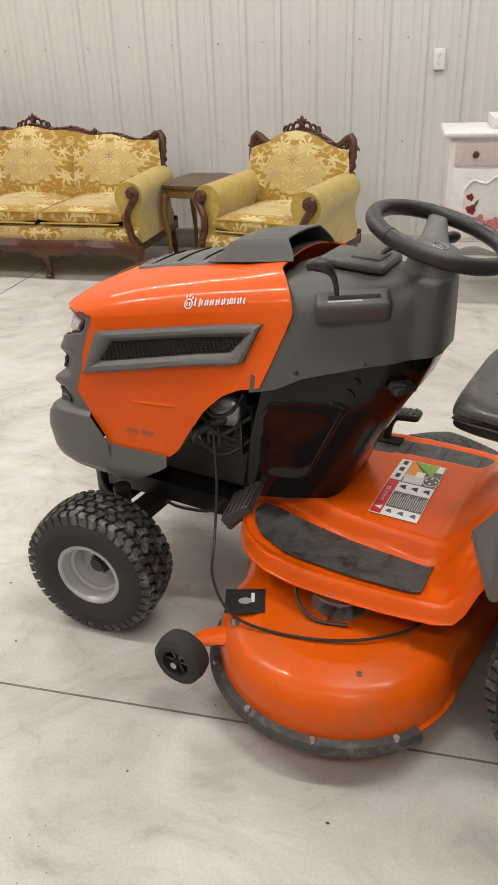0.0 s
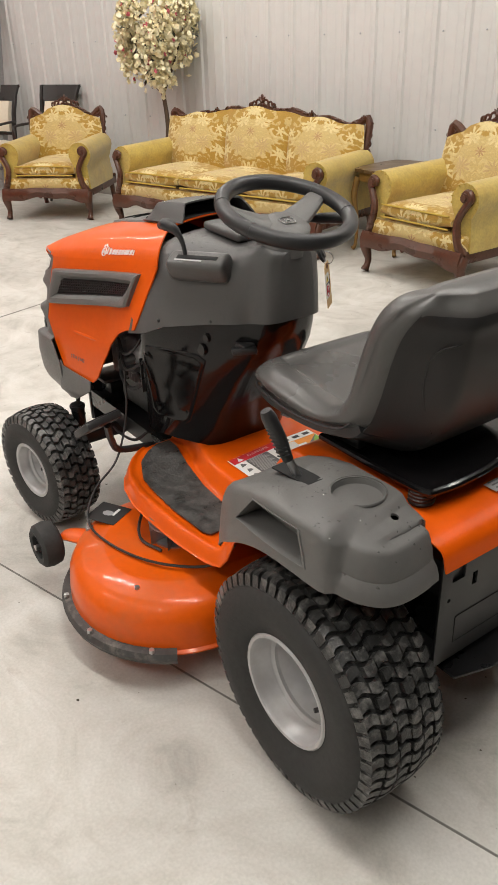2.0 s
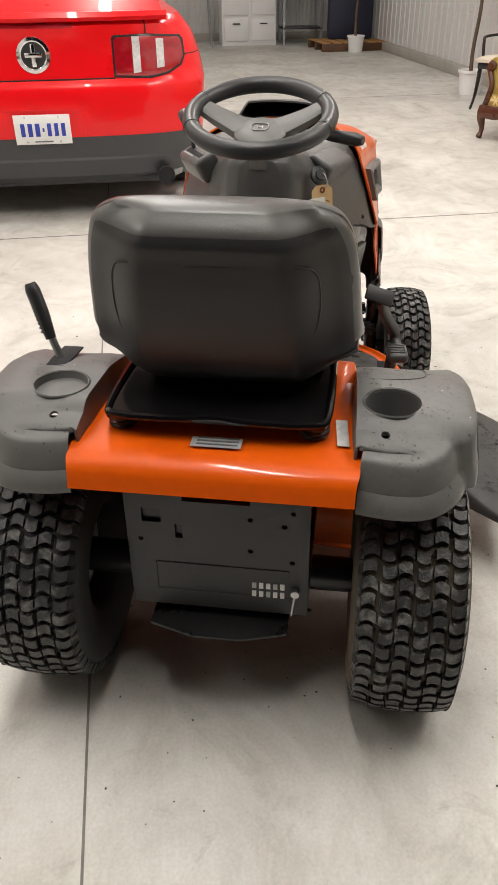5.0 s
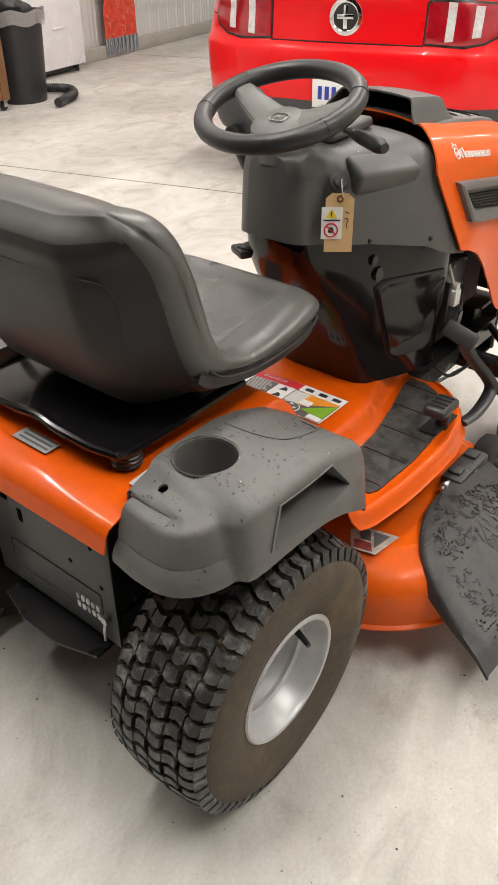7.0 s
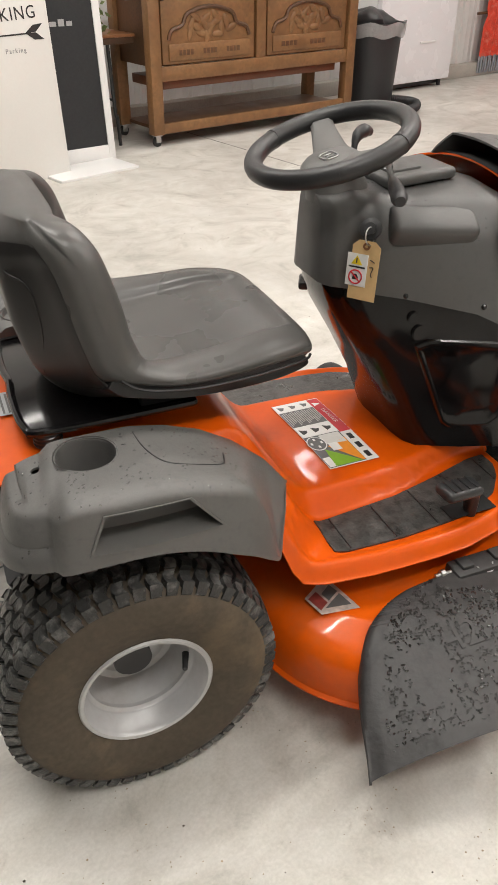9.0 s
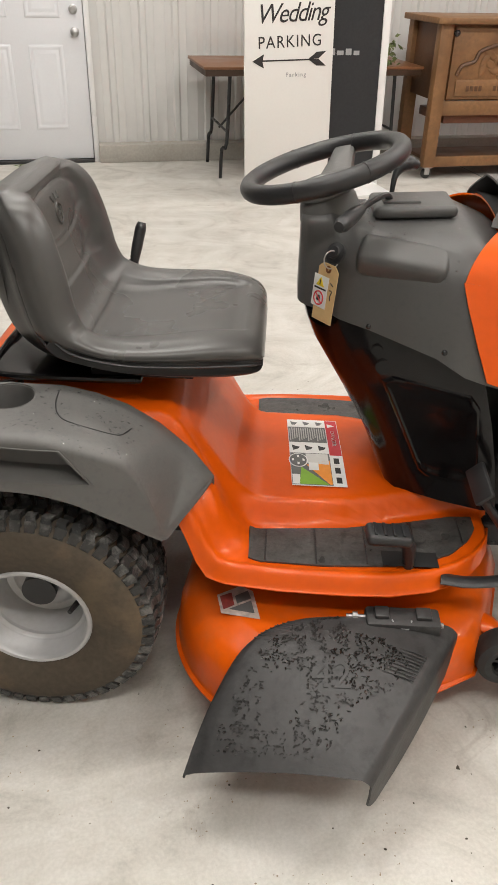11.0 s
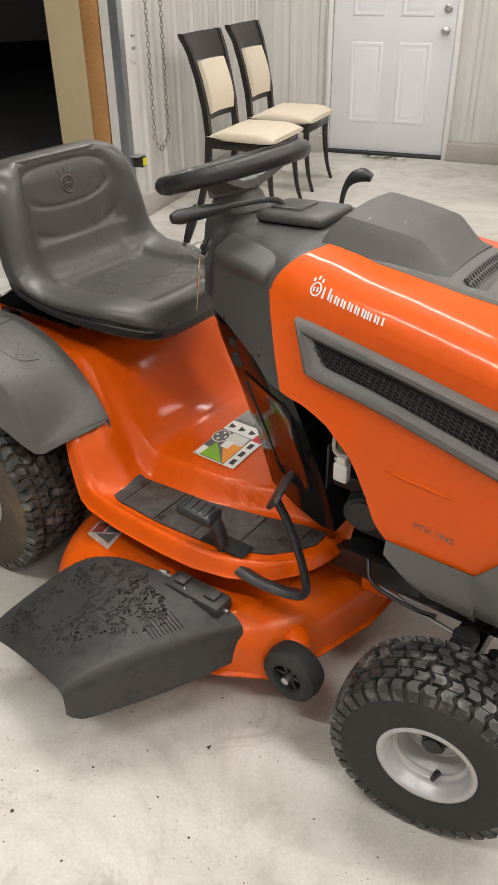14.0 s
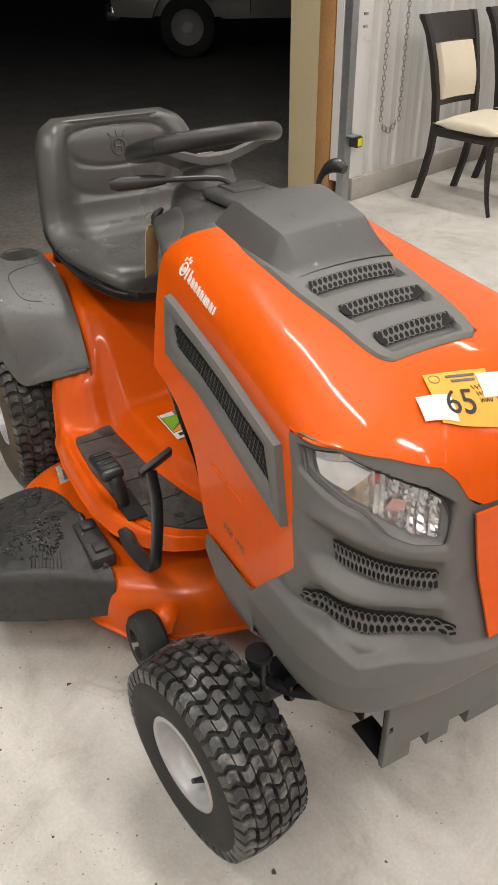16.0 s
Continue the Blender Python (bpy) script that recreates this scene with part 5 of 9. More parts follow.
for v in VS:
    f, b = seat_ring(v * 0.965, i0=0.35, i1=7.6, n=50)
    f2, b2 = seat_ring(v * 0.965, i0=0.35, i1=7.6, n=50, split=0.42)
    pan.append([p + (q - p) * 0.10 * (1 - abs(v)) for p, q in zip(b2, f2)] + [p + Vector((0, 0, -0.006)) for p in b[::-1]])
part("seat_pan", loft(pan), BLACK, seat, "black moulded seat pan", sharp=50)
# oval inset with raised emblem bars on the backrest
def on_back(i, y, off):
    f, b = seat_ring(y / seat_half(i), i0=i, i1=i + 0.01, n=1)
    d = (f[0] - b[0]).normalized()
    return f[0] + d * off
EMB = []
for k in range(20):
    a = 2 * math.pi * k / 20
    EMB.append(on_back(10.28 + 0.42 * math.sin(a), 0.003 + 0.019 * math.cos(a), 0.0005))
part("embossed_ring", tube(EMB, 0.0028, 6, 2, closed=True), VINYL, seat)
for pts in ([(10.05, -0.006), (10.5, -0.006)], [(10.05, 0.011), (10.5, 0.011)], [(10.28, -0.006), (10.28, 0.011)], [(10.82, -0.013), (11.12, -0.020)], [(10.82, 0.003), (11.22, 0.003)], [(10.82, 0.019), (11.12, 0.026)]):
    part("embossed_mark", tube([on_back(i, y, 0.0005) for i, y in pts], 0.0028, 6, 3), VINYL, seat)
groove = []
for i, v in ((8.2, -0.50), (9.2, -0.60), (10.0, -0.62), (10.6, -0.60), (10.9, -0.50), (10.95, 0.0), (10.9, 0.50), (10.6, 0.60), (10.0, 0.62), (9.2, 0.60), (8.2, 0.50)):
    f, b = seat_ring(v * 1.2, i0=i, i1=i + 0.01, n=1)
    groove.append(b[0] + (b[0] - f[0]).normalized() * 0.0040)
part("back_groove", tube(groove, 0.0016, 6, 5), MOULDED, seat)
for d in (-1, 1):           # welt round the cushion's foot
    welt = []
    for i in (0.8, 1.6, 2.6, 3.6, 4.6, 5.6, 6.6, 7.4):
        f, b = seat_ring(0.985 * d, i0=i, i1=i + 0.01, n=1)
        welt.append(b[0].lerp(f[0], 0.34) + Vector((0, 0.0015 * d, 0)))
    part("welt", tube(welt, 0.0028, 6, 4), BLACK, seat)
plate = box(-0.10, 0.20, -0.185, 0.185, 0.640, 0.652, 0.005)
bracket = part("seat_bracket", plate, GLOSS, seat, "glossy black steel seat plate")
part("plate_rim", tube([(0.19, -0.187, 0.650), (-0.06, -0.187, 0.650), (-0.098, -0.16, 0.650), (-0.104, -0.06, 0.652), (-0.100, 0.0, 0.655), (-0.104, 0.06, 0.652), (-0.098, 0.16, 0.650), (-0.06, 0.187, 0.650), (0.19, 0.187, 0.650)], 0.007, 8, 4), GLOSS, bracket)
part("rail", join(box(0.10, 0.30, 0.15, 0.17, 0.648, 0.672, 0.003), box(0.10, 0.30, -0.17, -0.15, 0.648, 0.672, 0.003), box(0.16, 0.24, -0.06, 0.06, 0.61, 0.65, 0.004)), BLACKSTEEL, bracket)
for y in (-0.166, 0.166):
    part("spring", tube([(-0.064 + 0.021 * math.cos(k * math.pi / 4), y + 0.021 * math.sin(k * math.pi / 4), 0.615 + 0.0009 * k) for k in range(34)], 0.0045, 6, 2), BLACKSTEEL, bracket, "black coil spring")

# hitch plate at the back
hp = cut(box(-0.128, -0.122, -0.165, 0.165, 0.255, 0.525, 0.001), box(-0.14, -0.11, 0.10, 0.135, 0.45, 0.48), box(-0.14, -0.11, 0.062, 0.076, 0.418, 0.448), box(-0.14, -0.11, -0.06, 0.06, 0.50, 0.54),
         *[xf(lathe([(0.001, -0.02), (0.005, -0.02), (0.005, 0.02), (0.001, 0.02)], 10, "X"), pose(-0.125, y, z)) for y, z in ((-0.06, 0.47), (-0.12, 0.46), (-0.135, 0.38), (-0.06, 0.40), (0.14, 0.41), (-0.135, 0.49))])
hitch = part("hitch_plate", hp, GREYSTEEL, TRACTOR, "grey steel hitch plate")
part("chassis", join(box(-0.12, 1.40, -0.165, -0.157, 0.27, 0.325), box(-0.12, 1.40, 0.157, 0.165, 0.27, 0.325), box(-0.12, 0.2, -0.155, 0.155, 0.42, 0.50), box(-0.08, 0.10, -0.10, 0.10, 0.20, 0.40, 0.03),
     box(0.85, 1.40, -0.157, 0.157, 0.312, 0.322)), BLACKSTEEL, TRACTOR, "black steel chassis")
part("drawbar", xf(prism([(0, -0.13), (-0.06, -0.13), (-0.085, -0.045), (-0.085, 0.045), (-0.06, 0.13), (0, 0.13)], 0.006, 0.001), pose(-0.095, -0.0, 0.225)), BLACKSTEEL, TRACTOR, "black steel drawbar")
part("axle", cyl((0, -0.36, 0.252), (0, 0.36, 0.252), 0.035), BLACKSTEEL, TRACTOR)


# wheels
def tyre_profile(R_, w, rim):
    return [(rim, -w * 0.36), (rim + 0.012, -w * 0.42), (rim + (R_ - rim) * 0.45, -w * 0.5), (R_ - 0.045, -w * 0.485), (R_ - 0.024, -w * 0.43), (R_ - 0.017, -w * 0.30), (R_ - 0.015, 0),
            (R_ - 0.017, w * 0.30), (R_ - 0.024, w * 0.43), (R_ - 0.045, w * 0.485), (rim + (R_ - rim) * 0.45, w * 0.5), (rim + 0.012, w * 0.42), (rim, w * 0.36)]


def tread(R_, w, rows_, cols):
    """Wavy turf lugs in bands across the tread, with slots between."""
    bm = bmesh.new()
    pitch = 2 * math.pi / rows_
    cw = w * 0.86 / cols

    def rad(y):
        return R_ - 0.011 * (abs(y) / (w * 0.43)) ** 2.6

    def pt(a, y, h):
        r = rad(y) - 0.010 + h
        return Vector((r * math.cos(a), y, r * math.sin(a)))
    def wave(y):
        return pitch * 0.24 * math.sin(math.pi * (y + w * 0.43) / cw)
    for i in range(rows_):
        for j in range(cols):
            y0 = -w * 0.43 + j * cw
            g0 = (0.15 if (i + j) % 2 else 0.04) if j else 0.0
            g1 = (0.85 if (i + j) % 2 == 0 else 0.96) if j < cols - 1 else 1.0
            lo, hi = [], []
            for k in range(5):
                y = y0 + cw * (g0 + (g1 - g0) * k / 4)
                lo.append((i * pitch + wave(y), y))
                hi.append((i * pitch + wave(y) + pitch * 0.70, y))
            ring = lo + hi[::-1]
            base = [bm.verts.new(pt(a, y, -0.008)) for a, y in ring]
            ca, cy = sum(a for a, y in ring) / 10, sum(y for a, y in ring) / 10
            topv = [bm.verts.new(pt(a + (ca + wave(y) - wave(cy) - a) * 0.08, cy + (y - cy) * 0.96, 0.0095)) for a, y in ring]
            for k in range(10):
                bm.faces.new((base[k], base[(k + 1) % 10], topv[(k + 1) % 10], topv[k]))
            for k in range(4):
                bm.faces.new((topv[k], topv[k + 1], topv[8 - k], topv[9 - k]))
        # shoulder ribs running down the sides
        for sgn in (1, -1):
            a0 = i * pitch + pitch * 0.1
            q = []
            for y, rr in ((w * 0.425, R_ - 0.010), (w * 0.457, R_ - 0.030)):
                for da in (0, pitch * 0.70):
                    q.append((a0 + da, sgn * y, rr))
            inner = [bm.verts.new((( rr - 0.004) * math.cos(a), y * 0.985, (rr - 0.004) * math.sin(a))) for a, y, rr in q]
            outer = [bm.verts.new(((rr + 0.0012) * math.cos(a), y * 1.006, (rr + 0.0012) * math.sin(a))) for a, y, rr in q]
            o = (0, 1, 3, 2)
            bm.faces.new([outer[k] for k in o])
            for k in range(4):
                bm.faces.new((outer[o[k]], outer[o[(k + 1) % 4]], inner[o[(k + 1) % 4]], inner[o[k]]))
    return bm


VALVE = {("rear_wheel", 1): 178, ("rear_wheel", -1): 6, ("front_wheel", 1): 160, ("front_wheel", -1): -70}


def wheel_thing(name, m, R_, w, rim, rows_, cols, out, dusty, offset):
    root = new(name); root.parent = TRACTOR; root.matrix_local = m
    root["label"] = "dusty black turf tyre on a silver rim" if dusty else "black turf tyre on a silver rim"
    t = part("tyre", lathe(tyre_profile(R_, w, rim), 72, "Y", closed=True), RUBBER_DUST if dusty else RUBBER, root, sharp=70)
    part("tread", tread(R_, w, rows_, cols), TREAD, t)
    o = out
    deep = 0.30 - offset
    prof = [(rim + 0.010, o * w * 0.40), (rim + 0.013, o * w * 0.425), (rim + 0.010, o * w * 0.44), (rim + 0.004, o * w * 0.435), (rim + 0.000, o * w * 0.40), (rim - 0.001, o * w * 0.33), (rim - 0.005, o * w * 0.31), (rim - 0.006, o * w * 0.22),
            (rim - 0.014, o * w * 0.19), (rim - 0.016, o * w * (deep + 0.04)), (rim - 0.022, o * w * deep), (rim * 0.66, o * w * (deep - 0.02)), (rim * 0.52, o * w * (deep + 0.03)), (rim * 0.36, o * w * (deep + 0.03)), (0.026, o * w * (deep - 0.01)),
            (0.02, o * w * (deep - 0.06)), (rim * 0.6, o * w * (deep - 0.08)), (rim - 0.024, o * w * (deep - 0.06)), (rim - 0.020, o * w * 0.1), (rim + 0.002, o * w * 0.3)]
    part("rim", lathe(prof, 48, "Y", closed=True), SILVER, root, "silver painted steel rim", sharp=50)
    hub = o * w * (0.30 - offset)
    part("hub_cap", cyl((0, hub - o * 0.03, 0), (0, hub + o * 0.028, 0), 0.024, 0.021, bev=0.004), BLACK, root)
    a = radians(VALVE[(name, out)])
    rv = rim - 0.022
    part("valve", cyl((rv * math.cos(a), o * w * 0.20, rv * math.sin(a)), ((rv - 0.012) * math.cos(a), o * w * 0.36, (rv - 0.012) * math.sin(a)), 0.0065, 0.0045), BLACK, root)
    return root


wheel_thing("rear_wheel", pose(0.005, 0.345, 0.250), 0.251, 0.205, 0.107, 54, 6, 1, False, 0.42)
wheel_thing("rear_wheel", pose(0.005, -0.345, 0.250), 0.251, 0.205, 0.107, 54, 6, -1, True, 0.42)
STEER = 9
wheel_thing("front_wheel", pose(1.258, 0.394, 0.188, 0, 0, STEER), 0.188, 0.152, 0.077, 40, 6, 1, False, 0.34)
wheel_thing("front_wheel", pose(1.264, -0.378, 0.188, 0, 0, STEER), 0.188, 0.152, 0.077, 40, 6, -1, False, 0.34)
fa = part("front_axle", join(box(1.21, 1.27, -0.29, 0.29, 0.235, 0.275, 0.006), cyl((1.255, 0.278, 0.17), (1.255, 0.278, 0.345), 0.021), cyl((1.255, -0.278, 0.17), (1.255, -0.278, 0.345), 0.021),
     cyl((1.255, 0.26, 0.19), (1.26, 0.34, 0.19), 0.012), cyl((1.255, -0.26, 0.19), (1.26, -0.34, 0.19), 0.012)), BLACKSTEEL, TRACTOR, "black steel front axle")
for s in (1, -1):
    part("kingpin_cap", cyl((1.255, s * 0.278, 0.345), (1.255, s * 0.278, 0.362), 0.024, bev=0.004), BLACK, fa)

# mowing deck
def deck_outline(grow):
    pts = []
    lx, ly, lr = 0.60, 0.325, 0.268 + grow
    rx, ry, rr = 0.565, -0.265, 0.287 + grow
    for k in range(27):
        a = radians(-8 + 196 * k / 26)
        pts.append((lx + lr * math.cos(a) * (1.06 if math.cos(a) > 0 else 1.0), ly + lr * math.sin(a)))
    for k in range(19):
        a = radians(178 + 62 * k / 18)
        pts.append((rx + rr * math.cos(a), ry + rr * math.sin(a)))
    pts += [(0.52, -0.508 - grow), (0.62, -0.480 - grow), (0.72, -0.450 - grow), (0.80 + grow * 0.5, -0.424 - grow), (0.885 + grow, -0.385), (0.94 + grow, -0.27), (0.985 + grow, -0.12), (0.99 + grow, 0.0), (0.955 + grow, 0.12), (0.91 + grow, 0.20)]
    return pts


rings = []
for g_, z in ((0.014, 0.098), (0.014, 0.102), (0.006, 0.106), (0.004, 0.145), (0.0, 0.178), (-0.014, 0.204), (-0.040, 0.221), (-0.075, 0.2275), (-0.086, 0.2335), (-0.095, 0.2340), (-0.14, 0.2345), (-0.2, 0.235)):
    rings.append([Vector((x, y, z)) for x, y in deck_outline(g_)])
mdeck = new("mowing_deck"); mdeck.parent = TRACTOR; mdeck["label"] = "orange pressed-steel mowing deck, dusty at its sides"
part("deck_shell", loft(rings), ORANGE_DUSTY, mdeck, sharp=40)
def skirt_pt(k, grow, z):
    p = deck_outline(grow)
    i = k * 26
    a, b = p[int(i)], p[min(int(i) + 1, 26)]
    t = i - int(i)
    return Vector((a[0] + (b[0] - a[0]) * t, a[1] + (b[1] - a[1]) * t, z))
g = [[skirt_pt(0.01 + 0.79 * k / 24, gr, z) for gr, z in ((0.004, 0.110), (0.022, 0.107), (0.027, 0.098), (0.022, 0.084))] for k in range(25)]
part("skid_strip", shell(g, 0.004), mat("worn_dark_steel", (0.045, 0.042, 0.04), 0.6, var=0.4, scale=25, dirt=(0.16, 0.14, 0.12), dirt_amt=0.7, dirt_scale=30), mdeck, "worn dark steel strip bolted along the skirt")
for k in (0.08, 0.24, 0.40, 0.56, 0.74):
    p = skirt_pt(k, 0.018, 0.112)
    part("skirt_bolt", cyl(p - Vector((0, 0, 0.008)), p + Vector((0, 0, 0.008)), 0.007, n=6), STEEL, mdeck)
for x, y in ((0.605, 0.315), (0.585, -0.225)):
    sp = part("spindle_pulley", xf(lathe([(0.001, 0.0), (0.060, 0.0), (0.060, 0.008), (0.035, 0.014), (0.032, 0.045), (0.068, 0.050), (0.068, 0.056), (0.054, 0.060), (0.054, 0.070), (0.068, 0.074), (0.068, 0.080), (0.02, 0.082), (0.02, 0.098), (0.001, 0.098)], 28), pose(x, y, 0.233)), ALLOY, mdeck, "cast spindle with black pulley")
    for k in range(8):
        part("fin", xf(prism([(0.02, 0.003), (0.02, -0.003), (0.072, -0.003), (0.05, 0.003)], 0.040), pose(x, y, 0.235, 0, 0, 45 * k)), ALLOY, sp)
for x, y, z in ((0.802, 0.468, 0.212), (0.487, 0.494, 0.218), (0.404, -0.455, 0.195)):
    part("bolt", join(cyl((x, y, z - 0.006), (x, y, z + 0.008), 0.012 if y > 0.46 and x > 0.7 else 0.007, n=6), cyl((x, y, z + 0.006), (x, y, z + 0.022 if x > 0.7 else z + 0.012), 0.006, n=10)), STEEL, mdeck)
for s, gx, gy in ((1, 0.890, 0.562), (-1, 0.954, -0.372)):
    gw = new("gauge_wheel"); gw.parent = mdeck; gw.matrix_local = pose(gx, gy, 0.156 if s > 0 else 0.150); gw["label"] = "black plastic gauge wheel"
    part("tyre", lathe([(0.034, -0.028), (0.048, -0.031), (0.060, -0.022), (0.064, 0.0), (0.060, 0.022), (0.048, 0.031), (0.034, 0.028)], 32, "Y", closed=True), RUBBER, gw)
    for k in range(6):
        part("spoke", xf(prism([(0.008, -0.004), (0.036, -0.003), (0.036, 0.003), (0.008, 0.004)], 0.034), pose(0, 0, 0) @ Matrix.Rotation(radians(60 * k), 4, "Y") @ pose(0, 0.017, 0, 90)), BLACK, gw)
    part("axle_bolt", cyl((0, -0.034, 0), (0, 0.034, 0), 0.009, n=6), STEEL, gw)
    part("bracket", join(tube([(gx - 0.12, gy - s * 0.13, 0.175), (gx - 0.055, gy - s * 0.075, 0.180), (gx - 0.02, gy - s * 0.050, 0.176), (gx, gy - s * 0.036, 0.152)], [0.034, 0.030, 0.024, 0.016], 10, 4, flat=0.5)), ORANGE, mdeck)
# discharge chute
g = []
CHUTE = mat("weathered_black_plastic", (0.040, 0.039, 0.039), 0.50, var=0.2, scale=9, bump=0.35, bscale=90, dirt=(0.016, 0.016, 0.016), dirt_amt=0.75, dirt_scale=34)
CHUTE_EDGE = smooth_path([(0.640, -0.392, 0.258), (0.520, -0.404, 0.256), (0.428, -0.452, 0.240), (0.370, -0.545, 0.190), (0.326, -0.662, 0.130)], 20)


def chute_rear(t):
    return CHUTE_EDGE[min(80, max(0, int(round(t * 80))))].copy()


def chute_fold(t):
    return Vector((0.822, -0.390, 0.242)).lerp(Vector((0.628, -0.708, 0.206)), t) + Vector((0.006, 0, 0.022) ) * math.sin(math.pi * max(0, t))


for k in range(31):
    t = k / 30
    rear, fold = chute_rear(t), chute_fold(t)
    curl = -0.008 * smooth(0.90, 1.0, t) ** 2
    roll = 1 - 0.75 * smooth(0.55, 1.0, t)          # the rear edge rolls down towards the deck
    row = [rear + Vector((-0.004, 0.002, -0.046)) * roll, rear + Vector((-0.004, -0.001, -0.026)) * roll, rear + Vector((-0.001, 0, -0.010)) * roll, rear + Vector((0.006, 0, -0.001))]
    for j in range(1, 16):
        row.append(rear.lerp(fold, j / 17) + Vector((0, 0, 0.013 * math.sin(math.pi * j / 17) ** 0.8)))
    drop = 0.100 + 0.008 * (1 - t) + 0.030 * math.sin(math.pi * t)
    out = Vector((0.020, -0.004, 0))
    for q, a in ((0.0, 0.02), (0.25, 0.10), (0.5, 0.24), (0.75, 0.42), (0.95, 0.66), (1.0, 1.0), (1.0, 1.6), (1.0, 2.4), (0.96, 3.2), (0.90, 4.0)):
        d = drop * a / 4.0
        d *= 1 - 0.36 * max(0.0, (t - 0.90) / 0.10) ** 2          # rounded lower corner
        row.append(fold + out * q + Vector((0, 0, -d)))
    row = [r_ + Vector((0, 0, curl)) for r_ in row]
    g.append(row)
chute = part("discharge_chute", shell(g, 0.004), CHUTE, mdeck, "black plastic discharge chute with wet grass clippings", sharp=55)
hinge = part("hinge", join(box(0.655, 0.800, -0.424, -0.372, 0.236, 0.272, 0.007), box(0.672, 0.700, -0.410, -0.380, 0.270, 0.280, 0.003), box(0.752, 0.782, -0.410, -0.380, 0.270, 0.280, 0.003)), CHUTE, chute, "black chute hinge with steel pin")
part("hinge_pin", join(cyl((0.618, -0.394, 0.262), (0.66, -0.395, 0.262), 0.0045, n=10), cyl((0.630, -0.394, 0.262), (0.640, -0.394, 0.262), 0.009, n=8)), STEEL, hinge)
part("pin_head", cyl((0.795, -0.398, 0.250), (0.808, -0.398, 0.250), 0.006, n=8), STEEL, hinge)
part("torsion_spring", tube([(0.704, -0.412, 0.274), (0.712, -0.420, 0.266), (0.735, -0.424, 0.262), (0.742, -0.412, 0.274)], 0.0016, 6, 4), STEEL, hinge)
for k in range(9):
    t = 0.30 + 0.022 * k
    a, b = chute_rear(t), chute_fold(t)
    for q0, q1 in ((0.015, 0.16), (0.80, 0.985)):
        pts = [a.lerp(b, q) + Vector((0, 0, 0.013 * math.sin(math.pi * q * 16 / 17) ** 0.8 - 0.0004)) for q in (q0, q0 * 0.7 + q1 * 0.3, q0 * 0.3 + q1 * 0.7, q1)]
        part("chute_rib", tube(pts, 0.0012, 6, 3), CHUTE, chute)
num = lettering("42", 0.075, 0.0012)
ca = Vector((0.585, -0.535, 0.2470))
ex, ey = Vector((0.98, -0.07, 0.18)).normalized(), Vector((0.22, 0.30, 0.08)).normalized()
ez = ex.cross(ey).normalized(); ey = ez.cross(ex)
chute_bm = bmesh.new()
chute_bm.from_mesh(chute.data)
CHUTE_TREE = BVHTree.FromBMesh(chute_bm)
for v in num.verts:
    q = ca + ex * v.co.x + ey * v.co.y
    hit = CHUTE_TREE.ray_cast(Vector((q.x, q.y, 0.6)), Vector((0, 0, -1)))[0]
    v.co = (hit if hit else q) + Vector((0, 0, 0.0006 + v.co.z))
part("moulded_number", num, CHUTE, chute)
# wet clippings on the chute
random.seed(4)
bm = bmesh.new()
for _ in range(2500):
    t, k = random.uniform(0.12, 0.95), random.uniform(0.12, 0.90)
    p = chute_rear(t).lerp(chute_fold(t), k)
    if noise.noise(p * 9) < -0.25 + 0.45 * max(0.0, k - 0.7) or noise.noise(p * 60) < -0.15:
        continue
    hit = CHUTE_TREE.ray_cast(Vector((p.x, p.y, 0.6)), Vector((0, 0, -1)))[0]
    if hit is None:
        continue
    p = hit + Vector((0, 0, 0.0005))
    a, l, w = random.gauss(0.8, 0.9), random.uniform(0.0025, 0.0065), random.uniform(0.0012, 0.0026)
    d, n_ = Vector((math.cos(a), math.sin(a), 0)), Vector((-math.sin(a), math.cos(a), 0))
    vs = [bm.verts.new(p + d * l), bm.verts.new(p + n_ * w), bm.verts.new(p - d * l), bm.verts.new(p - n_ * w), bm.verts.new(p + Vector((0, 0, 0.0008)))]
    for q in range(4):
        bm.faces.new((vs[q], vs[(q + 1) % 4], vs[4]))
clip = part("clipping_litter", bm, mat("wet_clippings", (0.008, 0.008, 0.007), 0.3), chute)
clip["kind"] = "stuff"

# engine bay, pedals, cables
eng = new("engine"); eng.parent = TRACTOR; eng["label"] = "dark engine with fins, hoses and filter behind the bonnet"
part("block", join(box(0.93, 1.24, -0.13, 0.13, 0.345, 0.60, 0.02), box(0.95, 1.20, -0.18, 0.18, 0.60, 0.80, 0.03)), mat("sooty_engine_metal", (0.05, 0.05, 0.05), 0.5, metal=0.4, var=0.4, scale=20), eng)
for s in (1, -1):
    for k in range(9):
        part("cooling_fin", box(0.99 + 0.016 * k, 0.993 + 0.016 * k, s * 0.13 if s > 0 else -0.20, 0.20 if s > 0 else -0.13, 0.50, 0.64, 0.001), ALLOY, eng)
part("oil_filter", cyl((0.985, -0.145, 0.475), (1.0, -0.215, 0.468), 0.040, bev=0.006), BLACK, eng, "black oil filter")
part("plug_connector", join(box(0.935, 0.965, -0.225, -0.205, 0.535, 0.575, 0.004), box(0.94, 0.96, -0.222, -0.208, 0.575, 0.59, 0.002)), mat("white_nylon", (0.7, 0.7, 0.66), 0.5), eng, "white plastic plug")
